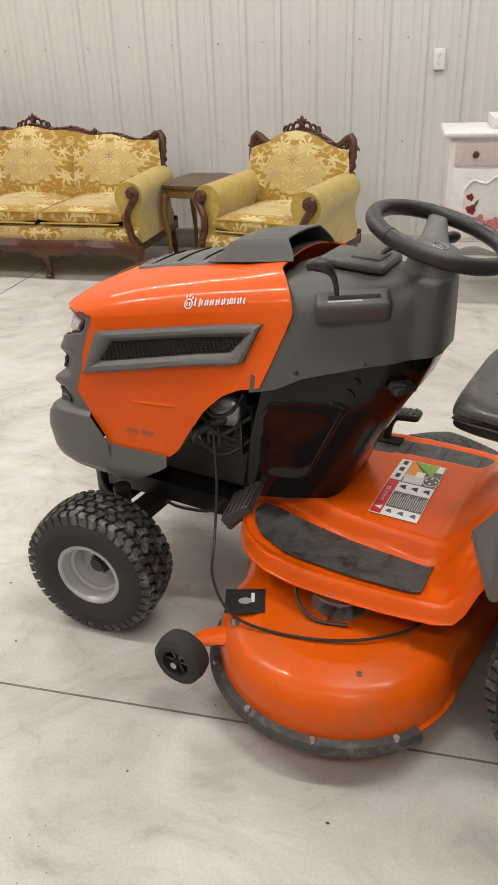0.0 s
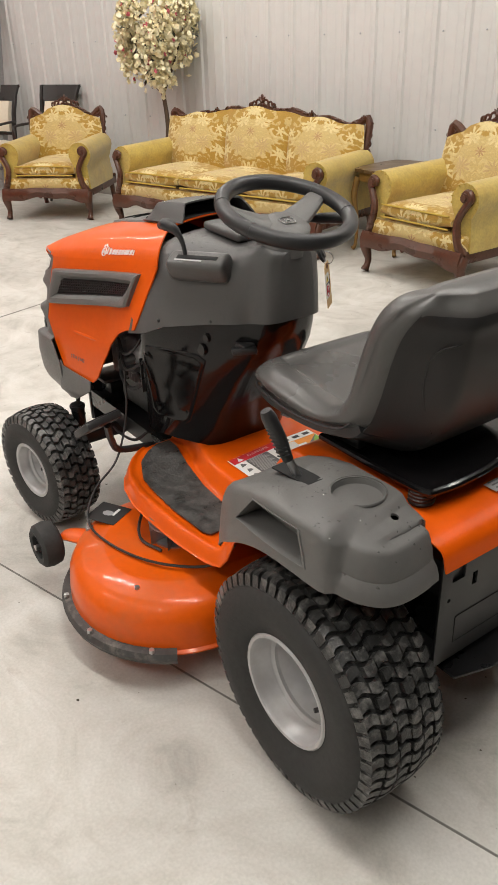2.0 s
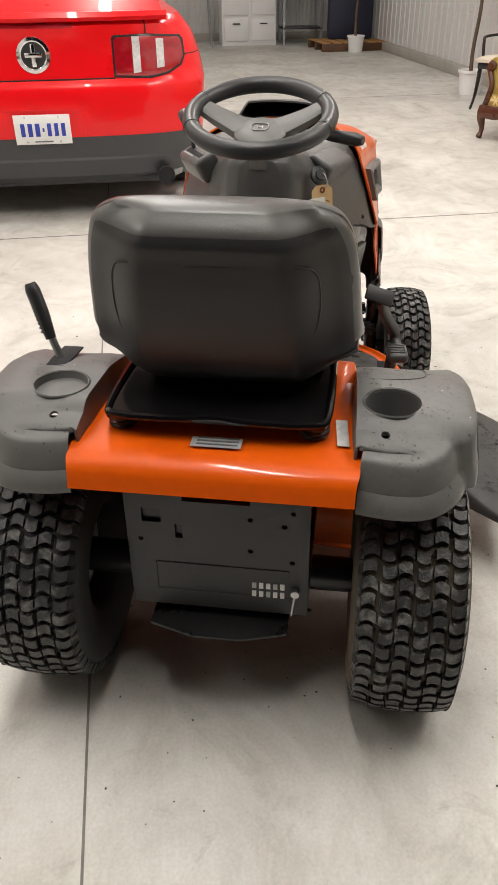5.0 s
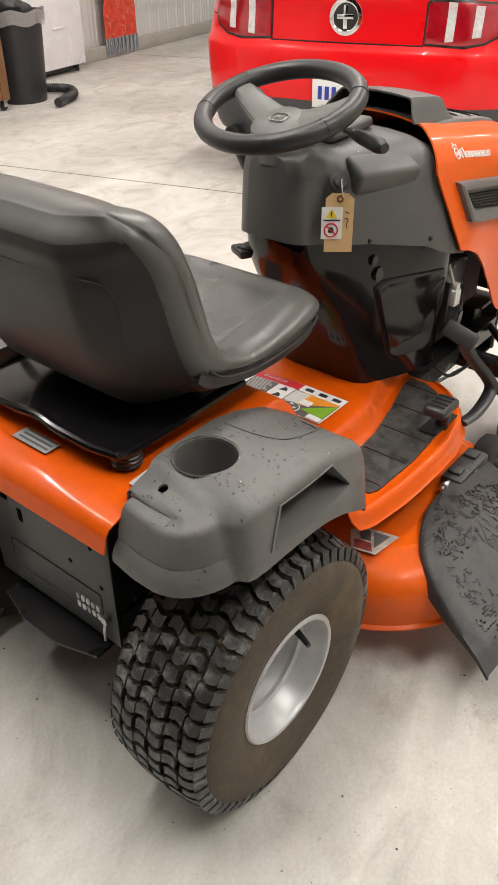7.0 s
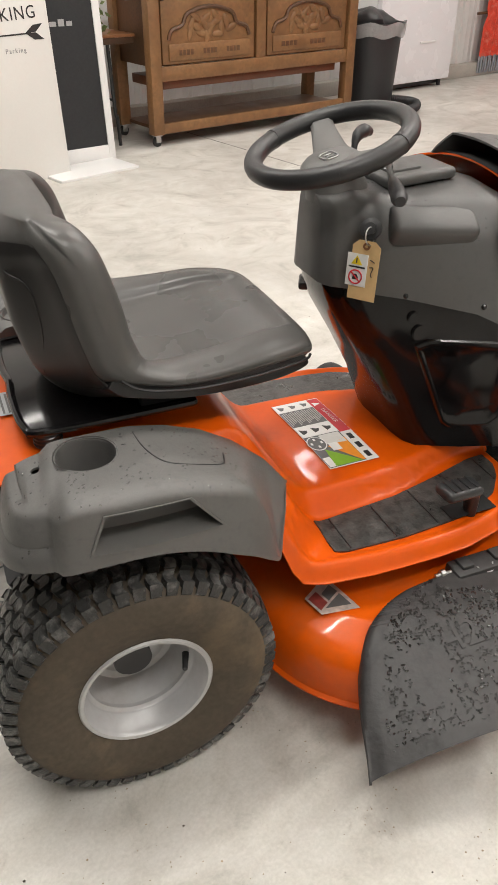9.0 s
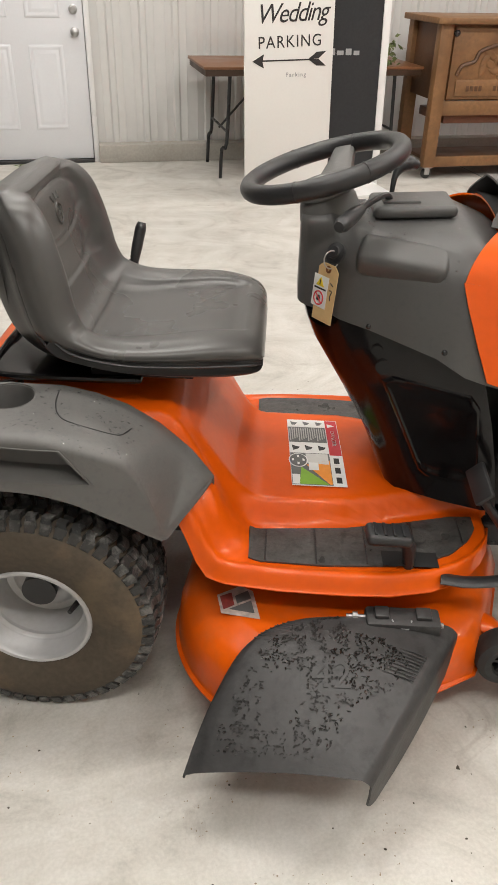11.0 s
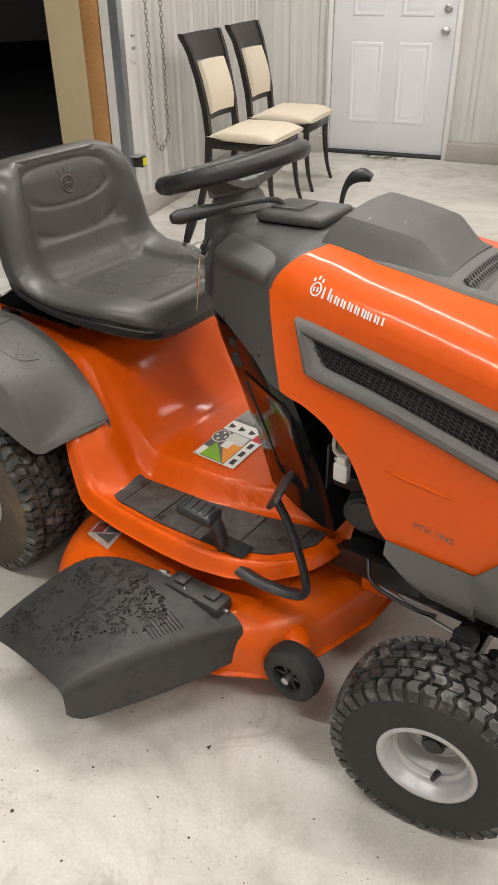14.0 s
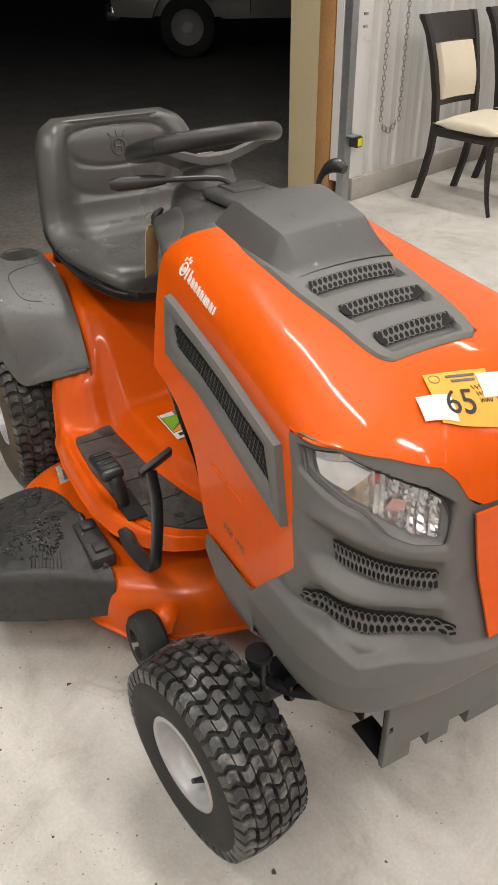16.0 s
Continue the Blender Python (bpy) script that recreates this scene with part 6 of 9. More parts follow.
for s in (1, -1):
    part("valve_cover", box(0.925, 1.015, s * 0.165, s * 0.205, 0.565, 0.645, 0.010, 3), ALLOY, eng, "cast alloy valve cover")
    for x, z in ((0.935, 0.575), (1.005, 0.575), (0.935, 0.635), (1.005, 0.635)):
        part("cover_bolt", cyl((x, s * 0.204, z), (x, s * 0.212, z), 0.006, n=6), STEEL, eng)
    part("bracket", join(box(0.915, 0.920, s * 0.17, s * 0.215, 0.50, 0.60, 0.001), box(0.92, 1.06, s * 0.185, s * 0.19, 0.498, 0.530, 0.001)), BLACKSTEEL, eng)
part("starter_motor", join(cyl((0.955, -0.155, 0.50), (1.055, -0.165, 0.50), 0.034, bev=0.006), cyl((0.945, -0.154, 0.50), (0.956, -0.155, 0.50), 0.020, bev=0.003)), BLACK, eng, "black starter motor")
part("fuel_line", tube([(0.915, 0.20, 0.66), (0.935, 0.225, 0.62), (0.985, 0.228, 0.60), (1.02, 0.222, 0.63), (1.045, 0.215, 0.60)], 0.005, 8), BLACK, eng)
part("return_spring", tube([(0.955 + 0.0016 * k, 0.214 + 0.004 * math.cos(k * 1.6), 0.545 + 0.004 * math.sin(k * 1.6)) for k in range(48)], 0.0011, 5, 2), STEEL, eng)
part("air_tube", tube([(0.93, 0.16, 0.60), (0.98, 0.20, 0.58), (1.03, 0.21, 0.55), (1.06, 0.19, 0.50)], 0.016, 10), BLACK, eng)
part("hose", join(tube([(0.90, 0.19, 0.54), (0.96, 0.225, 0.50), (1.03, 0.22, 0.52), (1.06, 0.2, 0.58)], 0.006, 8), tube([(0.90, 0.2, 0.60), (0.97, 0.23, 0.555), (1.04, 0.21, 0.60)], 0.005, 8)), BLACK, eng)
part("spark_lead", tube([(0.925, -0.20, 0.64), (0.93, -0.215, 0.60), (0.948, -0.215, 0.585)], 0.004, 8), mat("pale_wire", (0.55, 0.5, 0.45), 0.5), eng)
part("brake_pedal", join(tube([(0.80, -0.345, 0.325), (0.86, -0.352, 0.325), (0.945, -0.345, 0.335), (0.955, -0.338, 0.365), (0.90, -0.305, 0.44), (0.855, -0.295, 0.495)], 0.0165, 8, 4, flat=0.45),
     xf(box(-0.021, 0.021, -0.040, 0.040, -0.006, 0.006, 0.004), pose(0.856, -0.284, 0.512, 32, -50, -18))), BLACK, TRACTOR, "black bent brake pedal")
part("drive_pedal", join(xf(box(-0.048, 0.042, -0.027, 0.027, -0.016, 0.010, 0.012, 4), pose(0.692, -0.335, 0.422, 0, 4, 3)), *[xf(box(-0.034 + 0.018 * k, -0.028 + 0.018 * k, -0.019, 0.019, 0.009, 0.0125, 0.001), pose(0.692, -0.335, 0.422, 0, 4, 3)) for k in range(4)], tube([(0.706, -0.334, 0.416), (0.724, -0.330, 0.404), (0.734, -0.325, 0.378), (0.738, -0.321, 0.332)], [0.017, 0.018, 0.017, 0.015], 10, 4, flat=0.8)), BLACK, TRACTOR, "black rubber rocker pedal")
# near-black plate on the footboard paints the slot's shade
part("pedal_slot", xf(box(-0.055, 0.055, -0.022, 0.022, 0, 0.002, 0.001), pose(0.742, -0.312, deck_z(0.742, 0.312) + 0.0075)), GAPSHADE, TRACTOR)
part("clutch_pedal", join(xf(box(-0.038, 0.038, -0.055, 0.055, -0.010, 0.010, 0.005), pose(0.805, 0.405, 0.505, 0, 35, 14)), tube([(0.805, 0.38, 0.495), (0.86, 0.35, 0.42), (0.90, 0.31, 0.36), (0.92, 0.20, 0.33)], 0.010, 8)), BLACK, TRACTOR, "black clutch pedal")
for k in range(5):
    part("tread_bar", xf(box(-0.034 + 0.015 * k, -0.029 + 0.015 * k, -0.05, 0.05, 0.009, 0.013, 0.001), pose(0.805, 0.405, 0.505, 0, 35, 14)), BLACK, TRACTOR)
part("throttle_cable", tube([(0.985, 0.23, 0.55), (0.975, 0.245, 0.42), (0.955, 0.30, 0.30), (0.90, 0.40, 0.262), (0.80, 0.47, 0.238), (0.66, 0.47, 0.240), (0.52, 0.42, 0.245), (0.42, 0.33, 0.255), (0.40, 0.27, 0.30)], 0.0035, 6, 6), BLACK, TRACTOR, "thin black cable over the deck")
part("deck_cable", tube([(0.70, 0.30, 0.34), (0.70, 0.36, 0.27), (0.64, 0.40, 0.243), (0.56, 0.385, 0.243)], 0.004, 6, 5), BLACK, mdeck)
for s in (1, -1):
    if s > 0:
        part("guard_bar", tube([(1.38, 0.20, 0.42), (1.365, 0.23, 0.32), (1.32, 0.25, 0.30), (1.28, 0.25, 0.31)], 0.007, 8), BLACKSTEEL, TRACTOR)
    else:
        part("steering_arm", join(tube([(1.255, -0.275, 0.300), (1.300, -0.245, 0.292), (1.350, -0.190, 0.300), (1.372, -0.150, 0.315)], [0.012, 0.014, 0.014, 0.012], 8, flat=0.7), cyl((1.302, -0.244, 0.275), (1.302, -0.244, 0.312), 0.011, n=10)), BLACKSTEEL, TRACTOR)
    part("side_rod", tube([(1.0, s * 0.17, 0.33), (1.03, s * 0.20, 0.300), (1.12, s * 0.205, 0.288), (1.17, s * 0.20, 0.290)], 0.0045, 8), BLACKSTEEL, TRACTOR)
part("deck_link", join(box(0.985, 1.045, -0.16, -0.155, 0.235, 0.295, 0.001)), ORANGE_DUSTY, mdeck, "orange hanger plate")
part("link_rod", cyl((1.03, -0.165, 0.265), (1.21, -0.20, 0.268), 0.005, n=10), STEEL, TRACTOR)
front = cut(box(1.444, 1.456, -0.155, 0.155, 0.198, 0.372, 0.003), box(1.40, 1.50, -0.098, -0.058, 0.10, 0.236), box(1.40, 1.50, -0.012, 0.032, 0.10, 0.236), box(1.40, 1.50, -0.15, -0.142, 0.29, 0.305))
guard = part("front_guard", join(front, box(1.34, 1.45, -0.14, 0.14, 0.360, 0.372, 0.003)), GREY, TRACTOR, "grey steel front guard under the nose", sharp=40)
part("guard_inside", join(cut(box(1.438, 1.443, -0.150, 0.150, 0.200, 0.360, 0.001), box(1.40, 1.50, -0.098, -0.058, 0.10, 0.236), box(1.40, 1.50, -0.012, 0.032, 0.10, 0.236)), box(1.362, 1.443, -0.150, -0.105, 0.198, 0.203, 0.001), box(1.362, 1.443, 0.040, 0.150, 0.198, 0.203, 0.001), box(1.34, 1.40, -0.120, 0.120, 0.262, 0.358, 0.006)), BLACKSTEEL, guard)

# ---- stickers ----
def on_deck(x, y, off):
    return Vector((x, y, deck_z(x, y) + 0.003 + off))


DECAL = (0.494, 0.614, 0.142, -0.138)         # rear and front x, left and right y, along the tunnel


def decal_pt(p, q, off):
    """p runs from the left end to the right, q from the seat side to the front; 0 to 1."""
    x = DECAL[0] + (DECAL[1] - DECAL[0]) * q + 0.012 * p
    return on_deck(x, DECAL[2] + (DECAL[3] - DECAL[2]) * p, off)


def decal_piece(name, poly, layer, material, parent, label="", n=6):
    """A flat printed shape from an outline in (p, q)."""
    bm = bmesh.new()
    bm.faces.new([bm.verts.new((a, b, 0)) for a, b in poly])
    bmesh.ops.triangulate(bm, faces=bm.faces)
    bmesh.ops.subdivide_edges(bm, edges=bm.edges, cuts=n, use_grid_fill=True)
    for v in bm.verts:
        v.co = decal_pt(v.co.x, v.co.y, 0.0006 * layer)
    r = bmesh.ops.extrude_face_region(bm, geom=list(bm.faces))
    bmesh.ops.translate(bm, vec=(0, 0, -0.0005), verts=[v for v in r["geom"] if isinstance(v, bmesh.types.BMVert)])
    return part(name, bm, material, parent, label)


def rect(p0, p1, q0, q1):
    return [(p0, q0), (p1, q0), (p1, q1), (p0, q1)]


decal = decal_piece("warning_decal", rect(0, 1, 0, 1), 1, WHITEINK, TRACTOR, "warning decal with white, grey, red and green panels", 10)
for k in range(3):
    decal_piece("pictogram_panel", rect(0.01, 0.125, 0.01 + 0.25 * k, 0.245 + 0.25 * k), 2, WHITEINK, decal)
    decal_piece("pictogram", [(0.04, 0.06 + 0.25 * k), (0.10, 0.09 + 0.25 * k), (0.095, 0.15 + 0.25 * k), (0.06, 0.20 + 0.25 * k), (0.05, 0.13 + 0.25 * k)], 3, GREYINK, decal)
    decal_piece("pictogram_panel", rect(0.40, 0.55, 0.01 + 0.25 * k, 0.245 + 0.25 * k), 2, WHITEINK, decal)
    decal_piece("pictogram", [(0.44, 0.05 + 0.25 * k), (0.52, 0.07 + 0.25 * k), (0.50, 0.17 + 0.25 * k), (0.47, 0.20 + 0.25 * k), (0.46, 0.12 + 0.25 * k)], 3, BLACKINK, decal)
decal_piece("text_field", rect(0.135, 0.39, 0.01, 0.745), 2, GREYINK, decal)
for k in range(16):
    decal_piece("text_bar", rect(0.15 + 0.012 * (k % 3 == 0), 0.37 - 0.05 * ((k * 5) % 4) / 3, 0.03 + 0.0445 * k, 0.05 + 0.0445 * k), 3, mat("pale_print", (0.45, 0.45, 0.44), 0.5) if k == 0 else bpy.data.materials["pale_print"], decal, n=3)
decal_piece("red_header", rect(0.01, 0.58, 0.76, 0.99), 2, REDINK, decal)
word = lettering("DANGER", 0.016, 0.0003, 0.0, 1.05)
for v in word.verts:
    v.co = decal_pt(0.32 + v.co.x / 0.27, 0.875 + v.co.y / 0.14, 0.0024)
part("header_word", word, WHITEINK, decal)
decal_piece("header_triangle", [(0.07, 0.80), (0.13, 0.80), (0.10, 0.95)], 3, WHITEINK, decal)
decal_piece("grey_field", rect(0.56, 0.99, 0.01, 0.75), 2, GREYINK, decal)
decal_piece("white_field", [(0.57, 0.30), (0.57, 0.72), (0.72, 0.72), (0.70, 0.30)], 3, mat("off_white_print", (0.62, 0.61, 0.58), 0.5), decal)
decal_piece("orange_field", [(0.73, 0.30), (0.66, 0.74), (0.985, 0.74), (0.985, 0.70)], 3, ORANGEINK, decal)
decal_piece("green_field", [(0.76, 0.20), (0.985, 0.14), (0.985, 0.68)], 3, GREENINK, decal)
decal_piece("white_strip", rect(0.86, 0.985, 0.02, 0.16), 3, WHITEINK, decal)
for k in range(3):
    decal_piece("side_panel", rect(0.60 + 0.13 * k, 0.72 + 0.13 * k, 0.77, 0.98), 2, WHITEINK, decal)
    decal_piece("side_print", rect(0.625 + 0.13 * k, 0.70 + 0.13 * k, 0.82, 0.92), 3, BLACKINK, decal)
decal_piece("picture_panel", rect(0.70, 0.80, 0.34, 0.52), 4, WHITEINK, decal)
decal_piece("dial", [(0.67 + 0.095 * math.cos(k * math.pi / 10), 0.15 + 0.18 * math.sin(k * math.pi / 10)) for k in range(20)], 4, WHITEINK, decal)
decal_piece("dial_face", [(0.67 + 0.085 * math.cos(k * math.pi / 10), 0.15 + 0.16 * math.sin(k * math.pi / 10)) for k in range(20)], 5, GREYINK, decal)
for k in range(4):
    decal_piece("dial_mark", [(0.67 + 0.05 * math.cos(a) + dx, 0.15 + 0.10 * math.sin(a) + dy) for a in [k * math.pi / 2] for dx, dy in ((-0.014, -0.02), (0.014, -0.02), (0.014, 0.02), (-0.014, 0.02))], 6, WHITEINK, decal, n=2)

# silver stickers on the seat deck, black wash-out sticker and white triangle on the cutting deck, hitch print
SILVERINK = mat("silver_label", (0.42, 0.43, 0.44), 0.4, metal=0.3, var=0.1)
lab = part("silver_label", shell([[on_deck(-0.128 + 0.030 * i / 3, -0.045 + 0.085 * j / 6, 0.0015) for j in range(7)] for i in range(4)], 0.0006), SILVERINK, TRACTOR, "silver rating label")
for k in range(3):
    part("print_bar", shell([[on_deck(-0.122 + 0.010 * k + 0.004 * i, -0.04 + 0.07 * j / 4, 0.0026) for j in range(5)] for i in range(2)], 0.0005), GREYINK, lab)
lab = part("white_label", shell([[on_deck(-0.100 + 0.085 * i / 4, -0.202 - 0.020 * j / 3 + 0.006 * i / 4, 0.0015) for j in range(4)] for i in range(5)], 0.0006), mat("worn_white_label", (0.52, 0.51, 0.49), 0.5, var=0.2, scale=60), TRACTOR, "worn white label")
wash = part("wash_label", xf(box(-0.047, 0.047, -0.043, 0.043, 0, 0.001), pose(0.808, 0.408, 0.2345, 0, 0, 28)), BLACKINK, mdeck, "black sticker with a pale oval")
part("oval", xf(lathe([(0.001, 0), (0.016, 0), (0.016, 0.0006), (0.001, 0.0006)], 24), pose(0.808, 0.408, 0.2356, 0, 0, 28) @ Matrix.Diagonal((1.0, 0.7, 1, 1))), SILVERINK, wash)
part("print_bar", xf(box(-0.022, -0.014, -0.028, 0.005, 0.0, 0.0016), pose(0.808, 0.408, 0.2345, 0, 0, 28)), WHITEINK, wash)
TRI = pose(0.405, -0.352, 0.2345, 0, 0, 110)
tri_l = part("picture_label", xf(prism([(-0.050, -0.030), (0.030, -0.040), (0.052, -0.020), (0.040, 0.034), (-0.012, 0.040)], 0.001), TRI), mat("scratched_white_label", (0.5, 0.42, 0.38), 0.5, var=0.3, scale=60), mdeck, "scratched pointed label with dark pictures")
part("picture_panel", xf(prism([(-0.032, -0.024), (0.004, -0.028), (-0.006, 0.022)], 0.0016), TRI), GREYINK, tri_l)
part("picture_panel", xf(prism([(0.010, -0.030), (0.034, -0.030), (0.026, 0.000), (0.004, 0.002)], 0.0016), TRI), GREYINK, tri_l)
part("red_panel", xf(prism([(0.002, 0.008), (0.038, 0.004), (0.034, 0.030), (-0.004, 0.033)], 0.0016), TRI), mat("faded_red_print", (0.26, 0.045, 0.035), 0.5, var=0.3, scale=60), tri_l)
for k in range(2):
    for j in range(5):
        part("hitch_print", box(-0.1300, -0.1275, -0.062 - 0.013 * j - 0.008, -0.062 - 0.013 * j, 0.315 - 0.020 * k, 0.328 - 0.020 * k), WHITEINK if (j + k) % 3 else SILVERINK, hitch)
part("hitch_pin", join(cyl((-0.14, -0.142, 0.315), (-0.125, -0.142, 0.315), 0.008, n=10), tube([(-0.135, -0.142, 0.312), (-0.138, -0.139, 0.29), (-0.137, -0.136, 0.262)], 0.0025, 6, 3)), STEEL, hitch, "steel pin on a wire")
part("groove", tube([(-0.1285, 0.115, 0.36), (-0.1285, -0.13, 0.36), (-0.1285, -0.13, 0.295), (-0.1285, 0.115, 0.295), (-0.1285, 0.115, 0.358)], 0.0012, 5, 1), BLACK, hitch)

# water drops left on the plastic
DROP = mat("water_drop", (0.10, 0.10, 0.10), 0.02, var=0.0, alpha=0.45, coat=1.0)


def sprinkle(ob, n, x0, x1, y0, y1, seed, r0=0.0008, r1=0.0026):
    """Small flat drops where they would lie on a part's upper side."""
    src = bmesh.new()
    src.from_mesh(ob.data)
    tree = BVHTree.FromBMesh(src)
    src.free()
    random.seed(seed)
    out = bmesh.new()
    for _ in range(n):
        x, y = random.uniform(x0, x1), random.uniform(y0, y1)
        if noise.noise(Vector((x * 30, y * 30, seed))) < -0.05:
            continue
        hit, nor, _, _ = tree.ray_cast(Vector((x, y, 1.3)), Vector((0, 0, -1)))
        if hit is None or abs(nor.z) < 0.35:
            continue
        nor = nor if nor.z > 0 else -nor
        r = random.uniform(r0, r1)
        a = nor.orthogonal().normalized()
        b = nor.cross(a)
        k_ = random.uniform(0.7, 1.5)
        ring = [out.verts.new(hit + (a * math.cos(q * math.pi / 3) * k_ + b * math.sin(q * math.pi / 3)) * r + nor * 0.0002) for q in range(6)]
        mid = [out.verts.new(hit + (a * math.cos(q * math.pi / 3) * k_ + b * math.sin(q * math.pi / 3)) * r * 0.6 + nor * r * 0.42) for q in range(6)]
        for q in range(6):
            out.faces.new((ring[q], ring[(q + 1) % 6], mid[(q + 1) % 6], mid[q]))
        out.faces.new(mid)
    d = part("drop_litter", out, DROP, ob, sharp=180)
    d["kind"] = "stuff"


sprinkle(arch_r, 420, -0.17, 0.22, -0.42, -0.24, 3)
sprinkle(arch_l, 160, -0.17, 0.10, 0.24, 0.42, 4)
sprinkle(dash, 420, 0.60, 0.84, -0.20, 0.20, 5)
sprinkle(bpy.data.objects["cowl"], 160, 0.80, 1.06, -0.11, 0.11, 6)

# ---- furniture along the south wall ----
def brocade(name, gold, cream, rust, scale=5.0):
    m = bpy.data.materials.new(name)
    m.use_nodes = True
    N, L = m.node_tree.nodes, m.node_tree.links
    b = N["Principled BSDF"]
    tc = N.new("ShaderNodeTexCoord")
    sep = N.new("ShaderNodeSeparateXYZ")
    L.new(tc.outputs["Object"], sep.inputs[0])

    def calc(op, *args):
        n = N.new("ShaderNodeMath"); n.operation = op
        for k, v in enumerate(args):
            if isinstance(v, (int, float)):
                n.inputs[k].default_value = v
            else:
                L.new(v, n.inputs[k])
        return n.outputs[0]
    # the woven figure mirrors about each panel's middle and repeats up the cloth
    along = calc("PINGPONG", sep.outputs["X"], 0.305)
    up = calc("WRAP", calc("SUBTRACT", sep.outputs["Z"], sep.outputs["Y"]), 1.15, 0.65)
    flat = N.new("ShaderNodeCombineXYZ")
    L.new(along, flat.inputs[0]); L.new(up, flat.inputs[1])
    swirl = N.new("ShaderNodeTexNoise"); swirl.inputs["Scale"].default_value = scale * 3.6; swirl.inputs["Distortion"].default_value = 1.6; swirl.inputs["Detail"].default_value = 1.5
    L.new(flat.outputs[0], swirl.inputs["Vector"])
    sway = calc("MULTIPLY", calc("SUBTRACT", swirl.outputs["Fac"], 0.5), 0.10)

    def flower(cx, cz, r, n, cutin=0.26, wob=1.0):
        dx, dz = calc("SUBTRACT", along, cx), calc("SUBTRACT", up, cz)
        far = calc("SQRT", calc("ADD", calc("MULTIPLY", dx, dx), calc("MULTIPLY", dz, dz)))
        wave_ = calc("COSINE", calc("MULTIPLY", calc("ARCTAN2", dz, dx), float(n)))
        edge = calc("MULTIPLY_ADD", wave_, r * cutin, r * (1 - cutin))
        gap = calc("SUBTRACT", calc("MULTIPLY_ADD", sway, wob, edge), far)
        return calc("MAXIMUM", calc("MINIMUM", calc("MULTIPLY", gap, 110.0), 1.0), 0.0)
    def ramp(src, stops):
        r = N.new("ShaderNodeValToRGB")
        while len(r.color_ramp.elements) < len(stops):
            r.color_ramp.elements.new(0.5)
        for e, (p, c) in zip(r.color_ramp.elements, stops):
            e.position, e.color = p, (*c, 1)
        L.new(src, r.inputs[0])
        return r.outputs[0]
    def mix(f, a, c, mode="MIX"):
        x = N.new("ShaderNodeMix"); x.data_type = "RGBA"; x.blend_type = mode
        L.new(f, x.inputs[0]) if not isinstance(f, float) else None
        if isinstance(f, float):
            x.inputs[0].default_value = f
        for v, i in ((a, 6), (c, 7)):
            if isinstance(v, tuple):
                x.inputs[i].default_value = (*v, 1)
            else:
                L.new(v, x.inputs[i])
        return x.outputs[2]
    straw = tuple(g * 0.45 + c * 0.55 for g, c in zip(gold, cream))
    col = mix(flower(0.0, 0.83, 0.235, 3, 0.10, 2.0), gold, straw)
    curl = ramp(swirl.outputs["Fac"], [(0.53, (0, 0, 0)), (0.56, (1, 1, 1))])
    col = mix(calc("MULTIPLY", curl, 0.5), col, cream)
    pale = calc("MAXIMUM", calc("MAXIMUM", flower(0.088, 0.995, 0.078, 9), flower(0.015, 1.085, 0.062, 7)), calc("MAXIMUM", flower(0.25, 0.93, 0.055, 6), flower(0.255, 0.74, 0.065, 7)))
    col = mix(pale, col, cream)
    warm = tuple(0.55 * r_ + 0.45 * c for r_, c in zip(rust, cream))
    col = mix(calc("MULTIPLY", flower(0.125, 0.775, 0.070, 11, 0.34), 0.75), col, warm)
    col = mix(calc("MULTIPLY", flower(0.0, 0.885, 0.046, 8, 0.42, 0.2), 0.75), col, rust)
    veins = calc("MULTIPLY", calc("MAXIMUM", flower(0.088, 0.995, 0.040, 9, 0.4), flower(0.125, 0.775, 0.030, 8, 0.4)), 0.5)
    col = mix(veins, col, straw)
    sc = calc("MAXIMUM", pale, curl)
    fine = N.new("ShaderNodeTexNoise"); fine.inputs["Scale"].default_value = 180
    L.new(tc.outputs["Object"], fine.inputs["Vector"])
    col = mix(1.0, col, ramp(fine.outputs["Fac"], [(0.3, (0.82, 0.82, 0.82)), (0.7, (1.1, 1.1, 1.1))]), "MULTIPLY")
    L.new(col, b.inputs["Base Color"])
    b.inputs["Roughness"].default_value = 0.62
    b.inputs["Sheen Weight"].default_value = 0.35
    bp = N.new("ShaderNodeBump"); bp.inputs["Strength"].default_value, bp.inputs["Distance"].default_value = 0.35, 0.004
    L.new(sc, bp.inputs["Height"]); L.new(bp.outputs[0], b.inputs["Normal"])
    return m


BROCADE = brocade("gold_brocade", (0.40, 0.235, 0.022), (0.68, 0.56, 0.26), (0.34, 0.15, 0.06), 4.0)
VELVET = mat("gold_velvet", (0.47, 0.34, 0.065), 0.62, var=0.22, scale=11, fine=70, dirt=(0.36, 0.22, 0.03), dirt_amt=0.6, dirt_scale=9)
VELVET.node_tree.nodes["Principled BSDF"].inputs["Sheen Weight"].default_value = 0.4
WALNUT = mat("dark_carved_walnut", (0.075, 0.028, 0.014), 0.32, var=0.35, scale=9, fine=60, rvar=0.1, bump=0.3, bscale=70)
PIPING = mat("gold_piping", (0.40, 0.27, 0.03), 0.6)


